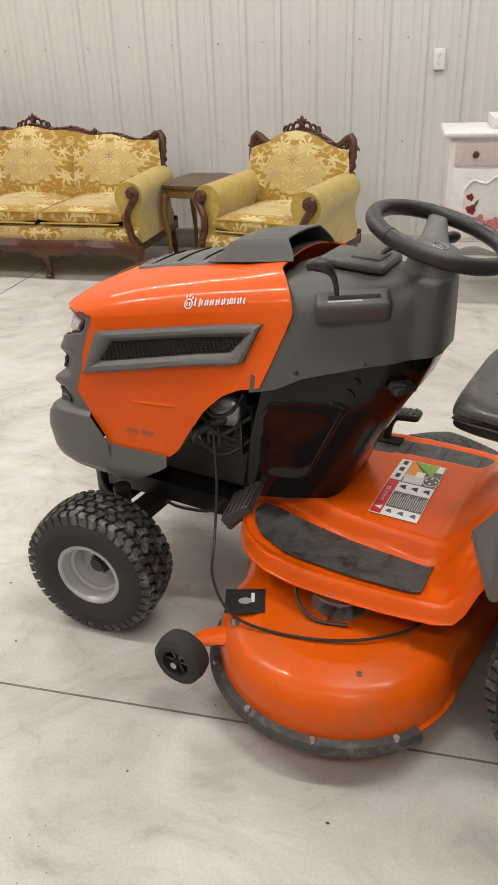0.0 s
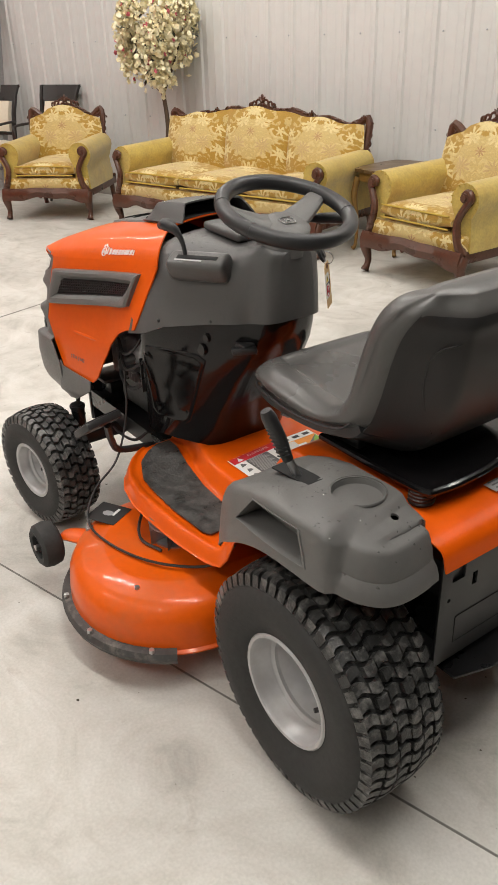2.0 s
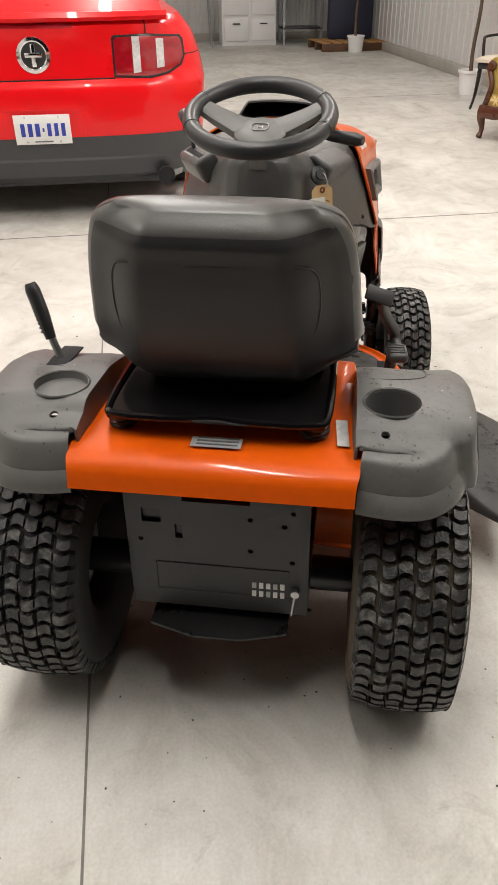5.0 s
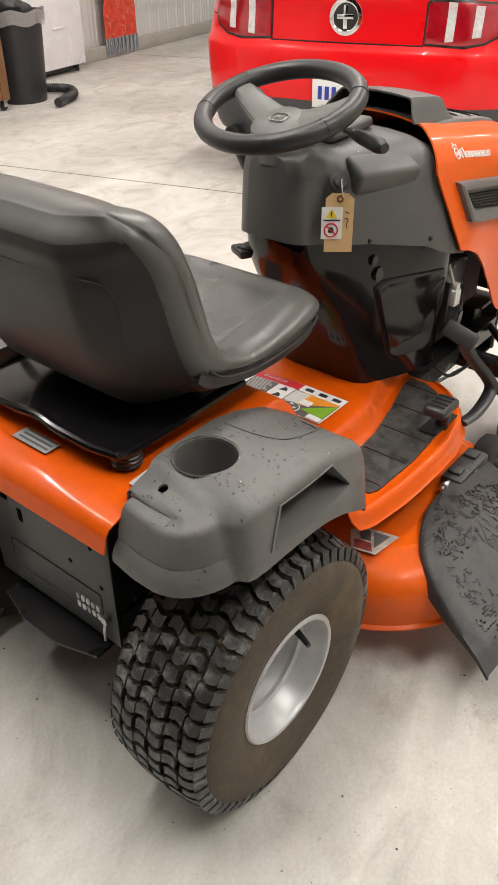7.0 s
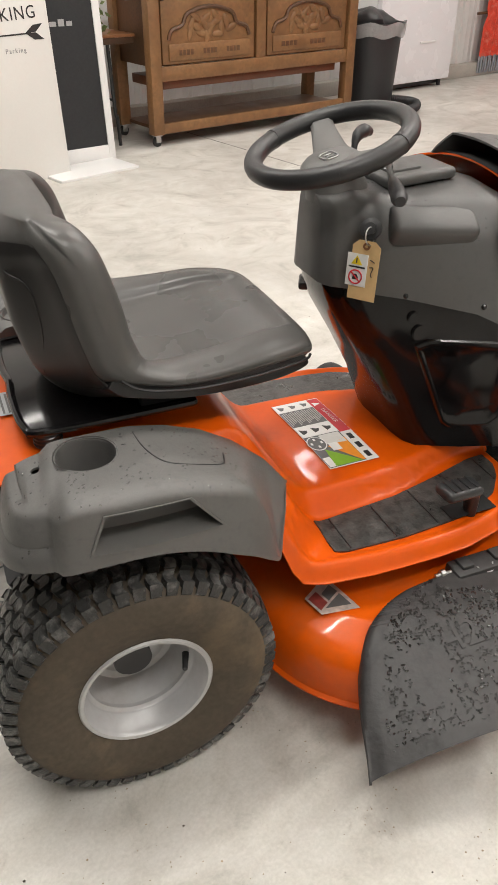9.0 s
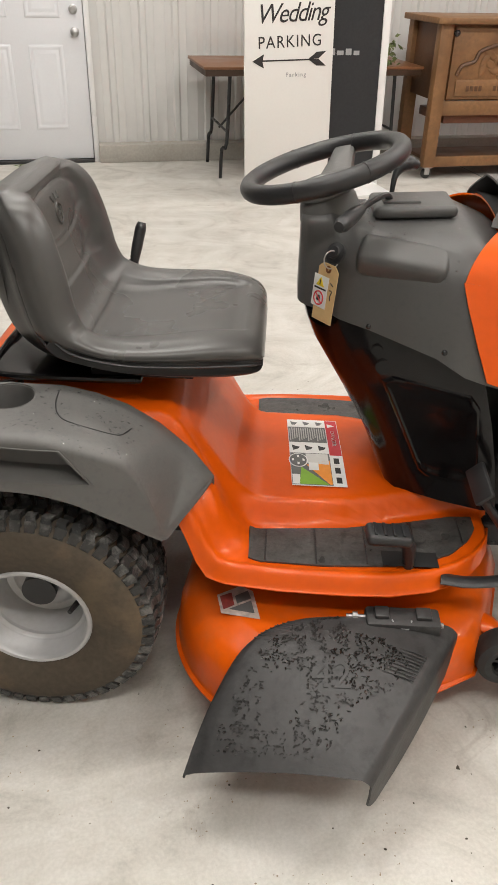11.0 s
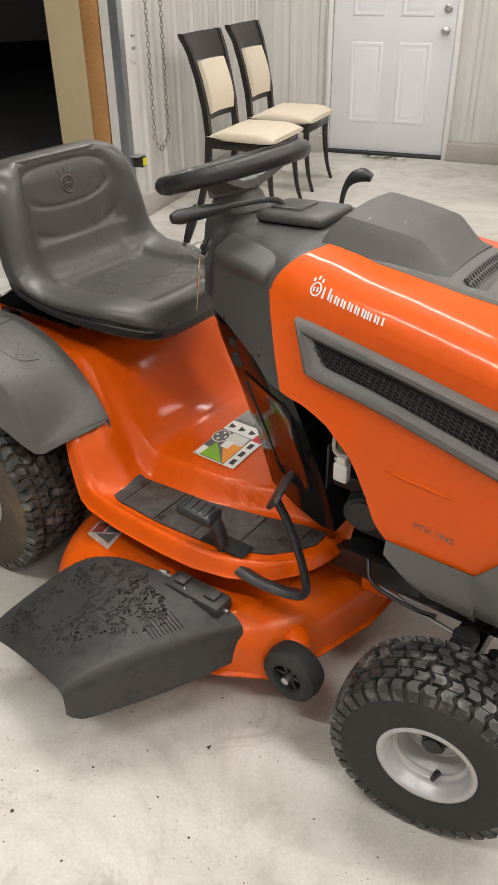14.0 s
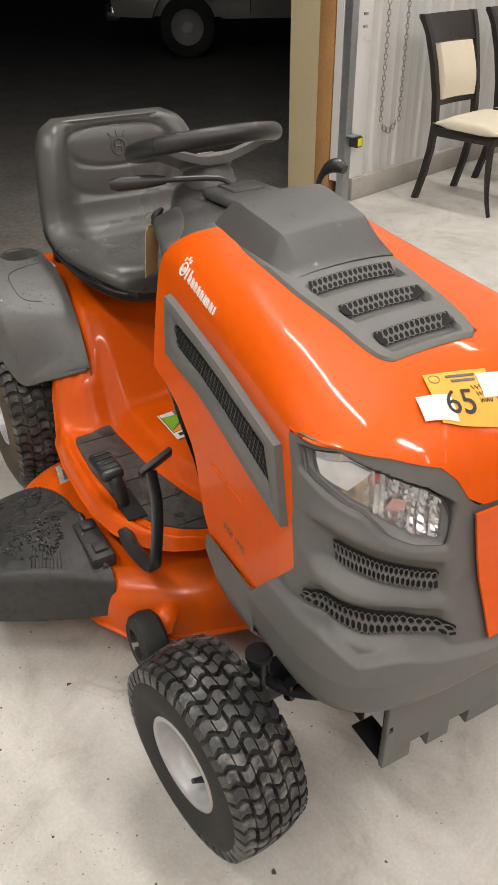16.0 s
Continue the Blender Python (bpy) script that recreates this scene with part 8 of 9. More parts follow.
def dining_chair(m, label, arms=False):
    c = thing("dining_chair", m, label, "chair", "cream and dark dining chairs")
    for d in (-1, 1):
        part("back_post", loft([[Vector((d * x + dx, y + dy, z)) for dx, dy in ((-0.016, -0.018), (0.016, -0.018), (0.016, 0.018), (-0.016, 0.018))] for x, y, z in ((0.196, -0.285, 0.0), (0.193, -0.238, 0.16), (0.190, -0.210, 0.30), (0.188, -0.20, 0.44), (0.190, -0.216, 0.60), (0.197, -0.250, 0.76), (0.210, -0.290, 0.90), (0.226, -0.335, 1.0))]), EBONY, c)
        part("front_leg", tube([(d * 0.204, 0.262, 0.0), (d * 0.200, 0.228, 0.11), (d * 0.197, 0.208, 0.27), (d * 0.195, 0.203, 0.41)], [0.012, 0.014, 0.019, 0.022], 8, 3), EBONY, c)
    part("seat_frame", join(box(-0.215, 0.215, 0.185, 0.225, 0.375, 0.425, 0.006), box(-0.205, -0.175, -0.21, 0.20, 0.38, 0.425, 0.004), box(0.175, 0.205, -0.21, 0.20, 0.38, 0.425, 0.004), box(-0.19, 0.19, -0.215, -0.185, 0.38, 0.43, 0.004)), EBONY, c)
    rings = []
    for t in range(9):
        v = t / 8
        y = -0.21 + 0.46 * v
        hw = 0.205 + 0.03 * v
        e = min(1, 4 * v, 4 * (1 - v) + 0.35)
        pts = []
        for a in range(20):
            th = 2 * math.pi * a / 20
            pts.append(Vector((hw * math.copysign(abs(math.cos(th)) ** 0.3, math.cos(th)), y, 0.448 + (0.050 if math.sin(th) > 0 else 0.026) * e * math.copysign(abs(math.sin(th)) ** 0.6, math.sin(th)))))
        rings.append(pts)
    part("seat", loft(rings), CREAM, c, "cream upholstered seat", sharp=60)
    def back_row(z, w, off):
        y = table(z, [0.44, 0.66, 0.88, 1.0], [-0.20, -0.225, -0.285, -0.335])
        return [Vector((-w + 2 * w * k / 8, y + off - 0.02 * (1 - (2 * k / 8 - 1) ** 2), z)) for k in range(9)]
    part("top_rail", shell([back_row(z, table(z, [0.86, 0.92, 1.0], [0.19, 0.205, 0.243]), 0.012) for z in (0.86, 0.90, 0.95, 0.985, 1.0)], 0.03), EBONY, c)
    part("lower_rail", shell([back_row(z, 0.185, 0.010) for z in (0.535, 0.55, 0.565)], 0.022), EBONY, c)
    part("back_pad", shell([back_row(z, 0.150, 0.022 + 0.012 * math.sin(math.pi * (z - 0.57) / 0.285)) for z in [0.57 + 0.285 * k / 7 for k in range(8)]], 0.04), CREAM, c, "cream upholstered back pad")
    if arms:
        for d in (-1, 1):
            part("armrest", tube([(d * 0.20, -0.24, 0.66), (d * 0.235, -0.05, 0.665), (d * 0.235, 0.13, 0.655), (d * 0.225, 0.17, 0.62), (d * 0.215, 0.16, 0.43)], 0.016, 8, 4, flat=0.8), EBONY, c)
    return c


dining_chair(R(-0.678, 3.03, 0, -94), "dark wooden dining chair with cream seat, beside the garage gate")
dining_chair(R(-0.667, 3.70, 0, -92), "dark wooden dining chair with cream seat, near the white door")
dining_chair(R(6.82, -3.55, 0, 20), "dark wooden armchair with pale seat, behind the brocade armchair", True)
dining_chair(R(6.10, -3.72, 0, 12), "dark wooden armchair with pale seat, close to the wall", True)

# ---- along the north wall ----
OAK = mat("aged_brown_pine", (0.215, 0.108, 0.042), 0.5, var=0.3, scale=3, fine=40, bump=0.3, bscale=90, dirt=(0.12, 0.055, 0.02), dirt_amt=0.6, dirt_scale=5)
OAKDARK = mat("dark_brown_wood", (0.10, 0.045, 0.018), 0.5, var=0.3)
sb = thing("sideboard", R(3.60, 4.13, 0, 0), "aged wooden sideboard with carved doors on caster wheels", "sideboard")
# the piece faces -y
L0 = 0.955
for x in (-L0, L0):
    for y in (-0.24, 0.24):
        part("leg", box(x - 0.045, x + 0.045, y - 0.04, y + 0.04, 0.085, 1.02, 0.004), OAK, sb)
        ca = part("caster", cyl((x, y - 0.010, 0.036), (x, y + 0.018, 0.036), 0.036, bev=0.004), RUBBER, sb)
        part("fork", join(box(x - 0.02, x + 0.02, y - 0.022, y - 0.014, 0.03, 0.085, 0.002), box(x - 0.02, x + 0.02, y + 0.020, y + 0.026, 0.03, 0.085, 0.002), box(x - 0.03, x + 0.03, y - 0.03, y + 0.03, 0.076, 0.085)), STEEL, ca)
part("lower_rail", box(-L0 + 0.045, L0 - 0.045, -0.268, -0.232, 0.085, 0.155, 0.004), OAK, sb)
part("shelf", box(-L0 + 0.03, L0 - 0.03, -0.225, 0.235, 0.10, 0.125, 0.003), OAKDARK, sb)
part("rail", box(-L0 + 0.045, L0 - 0.045, -0.272, -0.235, 0.44, 0.535, 0.004), OAK, sb)
part("under_tray", box(-L0 + 0.10, L0 - 0.10, -0.20, 0.24, 0.375, 0.44, 0.006), mat("reddish_wood", (0.16, 0.055, 0.022), 0.45, var=0.25), sb)
part("carcass", box(-L0 + 0.02, L0 - 0.02, -0.235, 0.255, 0.535, 1.02, 0.004), OAK, sb)
part("top", box(-L0 - 0.09, L0 + 0.09, -0.32, 0.29, 1.02, 1.06, 0.008), OAK, sb)
part("side_panel", box(-L0 - 0.01, -L0 + 0.02, -0.20, 0.20, 0.535, 1.02), OAKDARK, sb)
part("stile", box(-0.045, 0.045, -0.268, -0.235, 0.535, 1.02, 0.004), OAK, sb)
for d in (-1, 1):
    cx = d * 0.475
    pd = part("carved_door", box(cx - 0.41, cx + 0.41, -0.258, -0.235, 0.545, 1.0, 0.004), OAK, sb)
    part("lettered_board", box(cx - 0.36, cx + 0.36, -0.272, -0.255, 0.565, 0.675, 0.008), OAK, pd)
    for k in range(3 if d < 0 else 2):
        w = 0.13 if d < 0 else 0.17
        x0 = cx - 0.28 + k * (0.21 if d < 0 else 0.30)
        part("carved_word", join(*[box(x0 + w * q / 4 + 0.003, x0 + w * (q + 1) / 4 - 0.006, -0.2745, -0.270, 0.60, 0.635, 0.001) for q in range(4)]), OAKDARK, pd)
    arch = [(cx - 0.36, -0.262, 0.70), (cx - 0.33, -0.264, 0.76), (cx - 0.24, -0.264, 0.79), (cx - 0.19, -0.264, 0.86), (cx, -0.266, 0.90), (cx + 0.19, -0.264, 0.86), (cx + 0.24, -0.264, 0.79), (cx + 0.33, -0.264, 0.76), (cx + 0.36, -0.262, 0.70)]
    part("arch_moulding", tube(arch, 0.014, 6, 4), OAKDARK, pd)
    random.seed(20 + d)
    for k in range(16):
        a = k * 2.4
        rr = 0.035 * math.sqrt(k)
        part("carved_leaf", xf(ball((0, 0, 0), 0.042, 1.4, 0.3, 0.6, 6), pose(cx + rr * 1.6 * math.cos(a), -0.258, 0.775 + rr * 0.55 * math.sin(a), 0, math.degrees(a * 1.7), 0)), OAK, pd)
part("iron_knob", ball((-0.88, -0.275, 0.965), 0.022, n=8), BLACKSTEEL, sb)

# waste bin with a bag and a hose beside it
BINMAT = mat("dark_grey_bin_plastic", (0.022, 0.023, 0.025), 0.45, var=0.15)
wb = thing("waste_bin", R(4.98, 4.02, 0), "dark grey plastic waste bin with a clear bag over its rim", "bin")
part("drum", lathe([(0.001, 0.0), (0.20, 0.0), (0.205, 0.02), (0.245, 0.66), (0.265, 0.662), (0.268, 0.70), (0.250, 0.70), (0.225, 0.64), (0.185, 0.03), (0.001, 0.03)], 40), BINMAT, wb)
for a in (0, 180):
    part("handle", xf(box(-0.03, 0.03, -0.06, 0.06, -0.02, 0.02, 0.01), pose(0.275 * math.cos(radians(a)), 0.275 * math.sin(radians(a)), 0.665, 0, 0, a)), BINMAT, wb)
bag = []
for k in range(5):
    r, z = ((0.240, 0.62), (0.2695, 0.69), (0.274, 0.705), (0.2715, 0.67), (0.262, 0.60))[k]
    bag.append([Vector(((r + 0.006 * math.sin(9 * a + k)) * math.cos(a), (r + 0.006 * math.sin(9 * a + k)) * math.sin(a), z + 0.012 * math.sin(7 * a))) for a in [2 * math.pi * i / 48 for i in range(48)]])
part("bag", loft(bag, caps=False), mat("frosted_bag_plastic", (0.45, 0.45, 0.45), 0.25, alpha=0.55), wb, "clear plastic bag")
random.seed(31)
lump = ball((0, 0, 0), 0.2, 1, 0.85, 0.55, 12)
for v in lump.verts:
    v.co += v.co.normalized() * 0.05 * noise.noise(v.co * 9)
part("rubbish", xf(lump, pose(0.0, 0.02, 0.70)), BLACK, wb, "black rubbish bag")
hose = thing("vacuum_hose", R(4.98, 4.02, 0), "black ribbed vacuum hose lying on the floor", "hose")
hp_ = smooth_path([(0.20, 0.16, 0.04), (0.36, 0.02, 0.045), (0.40, -0.20, 0.045), (0.22, -0.38, 0.045), (-0.02, -0.45, 0.045)], 24)
part("ribbed_tube", tube(hp_, [0.034 if i % 2 else 0.040 for i in range(len(hp_))], 12, 1), BLACK, hose)
d0 = (hp_[-1] - hp_[-3]).normalized()
part("nozzle", cyl(hp_[-1], hp_[-1] + d0 * 0.16, 0.038, 0.036, bev=0.004), BLACK, hose)

# white upright freezer
fz = thing("freezer", R(6.05, 4.60, 0), "white upright freezer on small black feet", "freezer")
part("cabinet", box(-0.55, 0.55, -0.10, 0.18, 0.07, 1.75, 0.012, 3), WHITEPAINT, fz)
part("freezer_door", box(-0.55, 0.55, -0.17, -0.105, 0.075, 1.75, 0.014, 3), mat("white_enamel", (0.78, 0.78, 0.80), 0.25, var=0.015), fz)
for x in (-0.5, 0.5):
    part("foot", cyl((x, -0.08, 0.0), (x, -0.08, 0.075), 0.022), BLACK, fz)
    part("foot", cyl((x, 0.12, 0.0), (x, 0.12, 0.075), 0.022), BLACK, fz)
part("plinth", box(-0.52, 0.52, -0.06, 0.16, 0.02, 0.07), BLACK, fz)
part("handle_recess", box(0.03, 0.27, -0.180, -0.168, 0.425, 0.445, 0.004), WHITEPAINT, fz)

# red fringed cloth over a rod on the wall
cl = thing("hanging_cloth", R(7.72, NORTH - 0.06, 0), "red woven cloth with grey fringe hung over a wall rod", "cloth")
part("rod", cyl((-0.42, -0.03, 0.62), (1.75, -0.03, 0.62), 0.014, n=10), OAKDARK, cl, "dark wall rod")
g = []
for k in range(41):
    x = -0.34 + 0.68 * k / 40
    g.append([Vector((x * (1.0 if z < 0.6 else 0.86), -0.05 - 0.022 * math.sin(k * 1.35) - 0.02 * (1 if z < 0.62 else 0), z)) for z in (0.19, 0.34, 0.50, 0.60, 0.66, 1.20)])
part("red_weave", shell(g, 0.006), mat("red_wool_weave", (0.62, 0.06, 0.03), 0.85, var=0.35, scale=14, fine=120, dirt=(0.70, 0.28, 0.20), dirt_amt=0.6, dirt_scale=18), cl)
FR = mat("grey_fringe", (0.28, 0.30, 0.33), 0.9, var=0.3)
for k in range(34):
    x = -0.335 + 0.67 * k / 33
    y = -0.072 - 0.022 * math.sin(k * 1.63)
    part("fringe_tassel", tube([(x, y, 0.20), (x + 0.006 * math.sin(k * 5), y - 0.004, 0.12), (x + 0.012 * math.sin(k * 3), y, 0.03)], [0.010, 0.011, 0.008], 5, 2), FR, cl)

# wedding sign, chalkboard, folding table
SIGNWHITE = mat("white_sign_board", (0.72, 0.71, 0.68), 0.55, var=0.02)
sg = thing("wedding_sign", R(1.477, 3.531, 0, 12) @ pose(0, 0, 0, -3), "tall white board sign with black parking lettering, leaning back", "sign")
part("board", box(-0.31, 0.31, 0.0, 0.018, 0.0, 1.42, 0.003), SIGNWHITE, sg)
def on_sign(bm):
    return xf(bm, pose(0, -0.001, 0, 90))
part("word", on_sign(xf(lettering("Wedding", 0.150, 0.0008, 0.35, 0.88), pose(0.01, 1.085, 0, 0, 0, 3))), BLACKINK, sg, "black script lettering")
part("word", on_sign(xf(lettering("PARKING", 0.096, 0.0008, 0, 1.15), pose(0.0, 0.93, 0, 0, 0, 2))), BLACKINK, sg)
part("word", on_sign(xf(lettering("Parking", 0.036, 0.0008, 0, 1.35), pose(0.045, 0.745, 0))), mat("pale_grey_print", (0.30, 0.30, 0.30), 0.6), sg)
arrow = join(xf(prism([(-0.26, 0.0), (-0.18, 0.040), (-0.19, 0.006), (-0.19, -0.006), (-0.18, -0.040)], 0.0012), pose(0, 0.825, 0)), xf(prism([(-0.19, -0.004), (0.17, -0.001), (0.17, 0.007), (-0.19, 0.004)], 0.0012), pose(0, 0.827, 0)),
             xf(prism([(0.13, 0.0), (0.19, 0.040), (0.26, 0.045), (0.205, 0.003)], 0.0012), pose(0, 0.832, 0)), xf(prism([(0.13, 0.0), (0.205, 0.0), (0.26, -0.040), (0.19, -0.038)], 0.0012), pose(0, 0.832, 0)))
part("arrow", on_sign(arrow), BLACKINK, sg)
cb = thing("chalkboard", R(1.964, 3.76, 0, -1) @ pose(0, 0, 0, -4), "black chalkboard in a white frame leaning behind the sign", "chalkboard")
part("slate", box(-0.27, 0.20, 0.004, 0.016, 0.10, 1.55), mat("chalk_black", (0.015, 0.016, 0.018), 0.7, var=0.3, scale=8), cb)
part("frame_side", box(0.20, 0.25, -0.006, 0.024, 0.0, 1.60, 0.003), WHITEPAINT, cb)
part("frame_side", box(-0.32, -0.27, -0.006, 0.024, 0.0, 1.60, 0.003), WHITEPAINT, cb)
part("frame_bottom", box(-0.27, 0.20, -0.006, 0.024, 0.0, 0.10, 0.003), WHITEPAINT, cb)
for k, (x0, x1) in enumerate(((-0.20, -0.155), (-0.14, -0.12), (-0.105, -0.06), (-0.045, -0.005), (0.01, 0.05))):
    part("chalk_word", box(x0, x1, 0.0025, 0.0038, 0.835, 0.862 + 0.012 * (k % 2)), mat("chalk_grey", (0.35, 0.35, 0.35), 0.9) if k == 0 else bpy.data.materials["chalk_grey"], cb)
part("foot_board", box(-0.30, 0.30, -0.30, 0.02, 0.0, 0.016, 0.002), WHITEPAINT, thing("base_board", R(1.887, 3.716, 0, 5), "loose white board lying under the chalkboard", "board"))
BROWNTOP = mat("brown_laminate", (0.20, 0.085, 0.035), 0.4, var=0.15, scale=4)
ft = thing("folding_table", R(1.785, 4.36, 0, 0), "brown folding table with black steel legs by the wall", "table")
part("top", box(-0.79, 0.79, -0.36, 0.36, 0.725, 0.745, 0.004), BROWNTOP, ft)
part("edge", join(box(-0.78, 0.78, -0.355, -0.33, 0.685, 0.725, 0.002), box(-0.78, -0.755, -0.33, 0.33, 0.685, 0.725, 0.002), box(0.755, 0.78, -0.33, 0.33, 0.685, 0.725, 0.002)), mat("dark_table_edge", (0.05, 0.025, 0.012), 0.5), ft)
for d in (-1, 1):
    for y in (-0.30, 0.30):
        part("leg", tube([(d * 0.60, y, 0.70), (d * 0.62, y, 0.25), (d * 0.65, y * 0.9, 0.20), (d * 0.66, y * 0.9, 0.0)], 0.013, 8, 3), BLACKSTEEL, ft)
    part("brace", cyl((d * 0.62, 0, 0.30), (d * 0.25, 0, 0.69), 0.008, n=8), BLACKSTEEL, ft)
    part("cross_bar", cyl((d * 0.615, -0.30, 0.32), (d * 0.615, 0.30, 0.32), 0.009, n=8), BLACKSTEEL, ft)
gr = thing("greenery", R(2.30, 4.08, 0.745), "small green artificial sprig on the folding table", "plant")
bm = bmesh.new()
random.seed(8)
for k in range(70):
    c = Vector((random.gauss(0, 0.045), random.gauss(0, 0.05), abs(random.gauss(0.06, 0.05)) + 0.004))
    rot = Euler((random.uniform(0, 6), random.uniform(0, 6), random.uniform(0, 6))).to_matrix()
    bm.faces.new([bm.verts.new(c + rot @ Vector(p)) for p in ((0, -0.028, 0), (0.012, 0, 0.003), (0, 0.028, 0), (-0.012, 0, 0.003))])
part("leaf_cluster", bm, mat("sage_leaf", (0.16, 0.20, 0.08), 0.6, var=0.4), gr)["kind"] = "stuff"
part("stem", cyl((0, 0, 0), (0, 0, 0.10), 0.004, n=6), DARKLEAF, gr)

# hand chains of the gate, and the yellow sensor box at its track
CH = mat("dull_chain_steel", (0.30, 0.29, 0.27), 0.45, metal=0.9, var=0.2)
hc = thing("hand_chain", R(WEST + 0.055, 2.845, 0), "steel hand chain loop hanging from the gate hoist", "chain")
def link(m_, along):
    return xf(tube([(0.009 * math.cos(a), 0.0, 0.017 * math.sin(a)) for a in [2 * math.pi * k / 10 for k in range(10)]], 0.0028, 6, 2, closed=True), m_)
base_link = part("chain_link", link(pose(0, -0.09, 0.40), 0), CH, hc)
line = [Vector((0, -0.095 + 0.02 * (0.36 - 0.36), z)) for z in np.arange(2.6, 0.42, -0.028)] + [Vector((0, -0.075 + 0.13 * k / 6, 0.40 - 0.035 * math.sin(math.pi * k / 6))) for k in range(7)] + [Vector((0, 0.09, z)) for z in np.arange(0.42, 2.6, 0.028)]
base_link.matrix_local = Matrix.Translation(line[0] - Vector((0, -0.09, 0.40)))
for k, p in enumerate(line[1:]):
    o = new("chain_link", base_link.data)
    o.parent = hc
    o.matrix_local = Matrix.Translation(p) @ Matrix.Rotation(radians(90 * (k % 2) + 45), 4, "Z") @ Matrix.Translation((0, 0.09, -0.40))
sn = thing("gate_sensor", R(WEST + 0.055, 2.48, 0.36), "black gate sensor box with a yellow face", "sensor")
part("housing", box(0.0, 0.06, -0.02, 0.03, -0.03, 0.03, 0.004), BLACK, sn)
part("yellow_face", box(0.012, 0.062, 0.0305, 0.034, -0.022, 0.022, 0.002), YELLOWINK, sn)
part("bracket", box(-0.03, 0.05, -0.05, 0.03, 0.031, 0.035, 0.001), GALV, sn)
part("yellow_lens", box(0.060, 0.064, -0.015, 0.025, -0.022, 0.022, 0.002), mat("bright_yellow_plastic", (0.75, 0.72, 0.02), 0.4), sn)
for z in (1.02, 0.96):
    part("clip", box(0.056, 0.066, -0.03, 0.0, z - 0.37, z - 0.355, 0.002), STEEL, sn)

# scraps of leaf at the door, specks on the floor
sc = thing("leaf_scraps", R(-0.19, 4.61, 0.0), "few green leaf scraps on the concrete by the door", "leaves", kind="stuff")
bm = bmesh.new()
for k in range(26):
    c = Vector((random.gauss(0, 0.09), random.gauss(0, 0.02), 0.006 + random.random() * 0.012))
    a = random.uniform(0, 6.3)
    bm.faces.new([bm.verts.new(c + Matrix.Rotation(a, 3, "Z") @ Vector(p)) for p in ((0, -0.025, 0), (0.011, 0, 0.006), (0, 0.025, 0), (-0.011, 0, 0.006))])
part("leaf_scrap", bm, bpy.data.materials["sage_leaf"], sc)["kind"] = "stuff"

# saw cuts in the slab
CUT = mat("dark_saw_cut", (0.17, 0.16, 0.145), 0.9, var=0.3)
cuts = join(xf(box(-2, 17, -0.0025, 0.0025, 0, 0.0012), pose(0, 0.285, 0.0, 0, 0, 1.0)), xf(box(-0.004, 0.004, -4.1, 4.6, 0, 0.0012), pose(3.18, 0.3, 0.0, 0, 0, 1.2)), xf(box(-0.003, 0.003, -4.1, 4.6, 0, 0.0012), pose(7.9, 0.3, 0.0, 0, 0, 1.2)))
structure("trim_saw_cut", cuts, CUT, "thin dark saw cuts in the concrete slab", category="joint")
bm = bmesh.new()
random.seed(77)
for k in range(900):
    p = Vector((random.uniform(-1.6, 5.0), random.uniform(-3.0, 3.6), 0.0004))
    if random.random() < 0.5:
        p = Vector((random.gauss(0.4, 1.1), random.gauss(-1.1, 0.8), 0.0004))
    r = random.uniform(0.0008, 0.0032) * (2.0 if random.random() < 0.06 else 1)
    vs = [bm.verts.new(p + Vector((r * random.uniform(0.5, 1.3) * math.cos(a), r * random.uniform(0.5, 1.3) * math.sin(a), 0.0))) for a in (0, 1.2, 2.5, 3.8, 5.0)]
    t_ = bm.verts.new(p + Vector((0, 0, r * 0.5)))
    for q in range(5):
        bm.faces.new((vs[q], vs[(q + 1) % 5], t_))
dirt = part("floor_crumbs", bm, mat("dirt_crumb", (0.07, 0.06, 0.045), 0.9, var=0.4))
dirt.matrix_world = ROOM
tagged(dirt, "dark crumbs of dirt scattered on the concrete", "dirt", kind="stuff")
# pale tan grit blown out beside the mower
bm = bmesh.new()
for k in range(2600):
    p = Vector((random.gauss(0.95, 0.55), random.gauss(-0.85, 0.32), 0.0003))
    if noise.noise(p * 4.5) < 0.05:
        continue
    r = random.uniform(0.0006, 0.0019)
    vs = [bm.verts.new(p + Vector((r * random.uniform(0.6, 1.5) * math.cos(a), r * random.uniform(0.6, 1.5) * math.sin(a), 0.0))) for a in (0, 1.5, 3.1, 4.6)]
    t_ = bm.verts.new(p + Vector((0, 0, r * 0.4)))
    for q in range(4):
        bm.faces.new((vs[q], vs[(q + 1) % 4], t_))
grit = part("floor_grit", bm, mat("tan_grit", (0.26, 0.20, 0.13), 0.9, var=0.4))
tagged(grit, "tan grit and dry scraps on the concrete beside the mower", "dirt", kind="stuff")

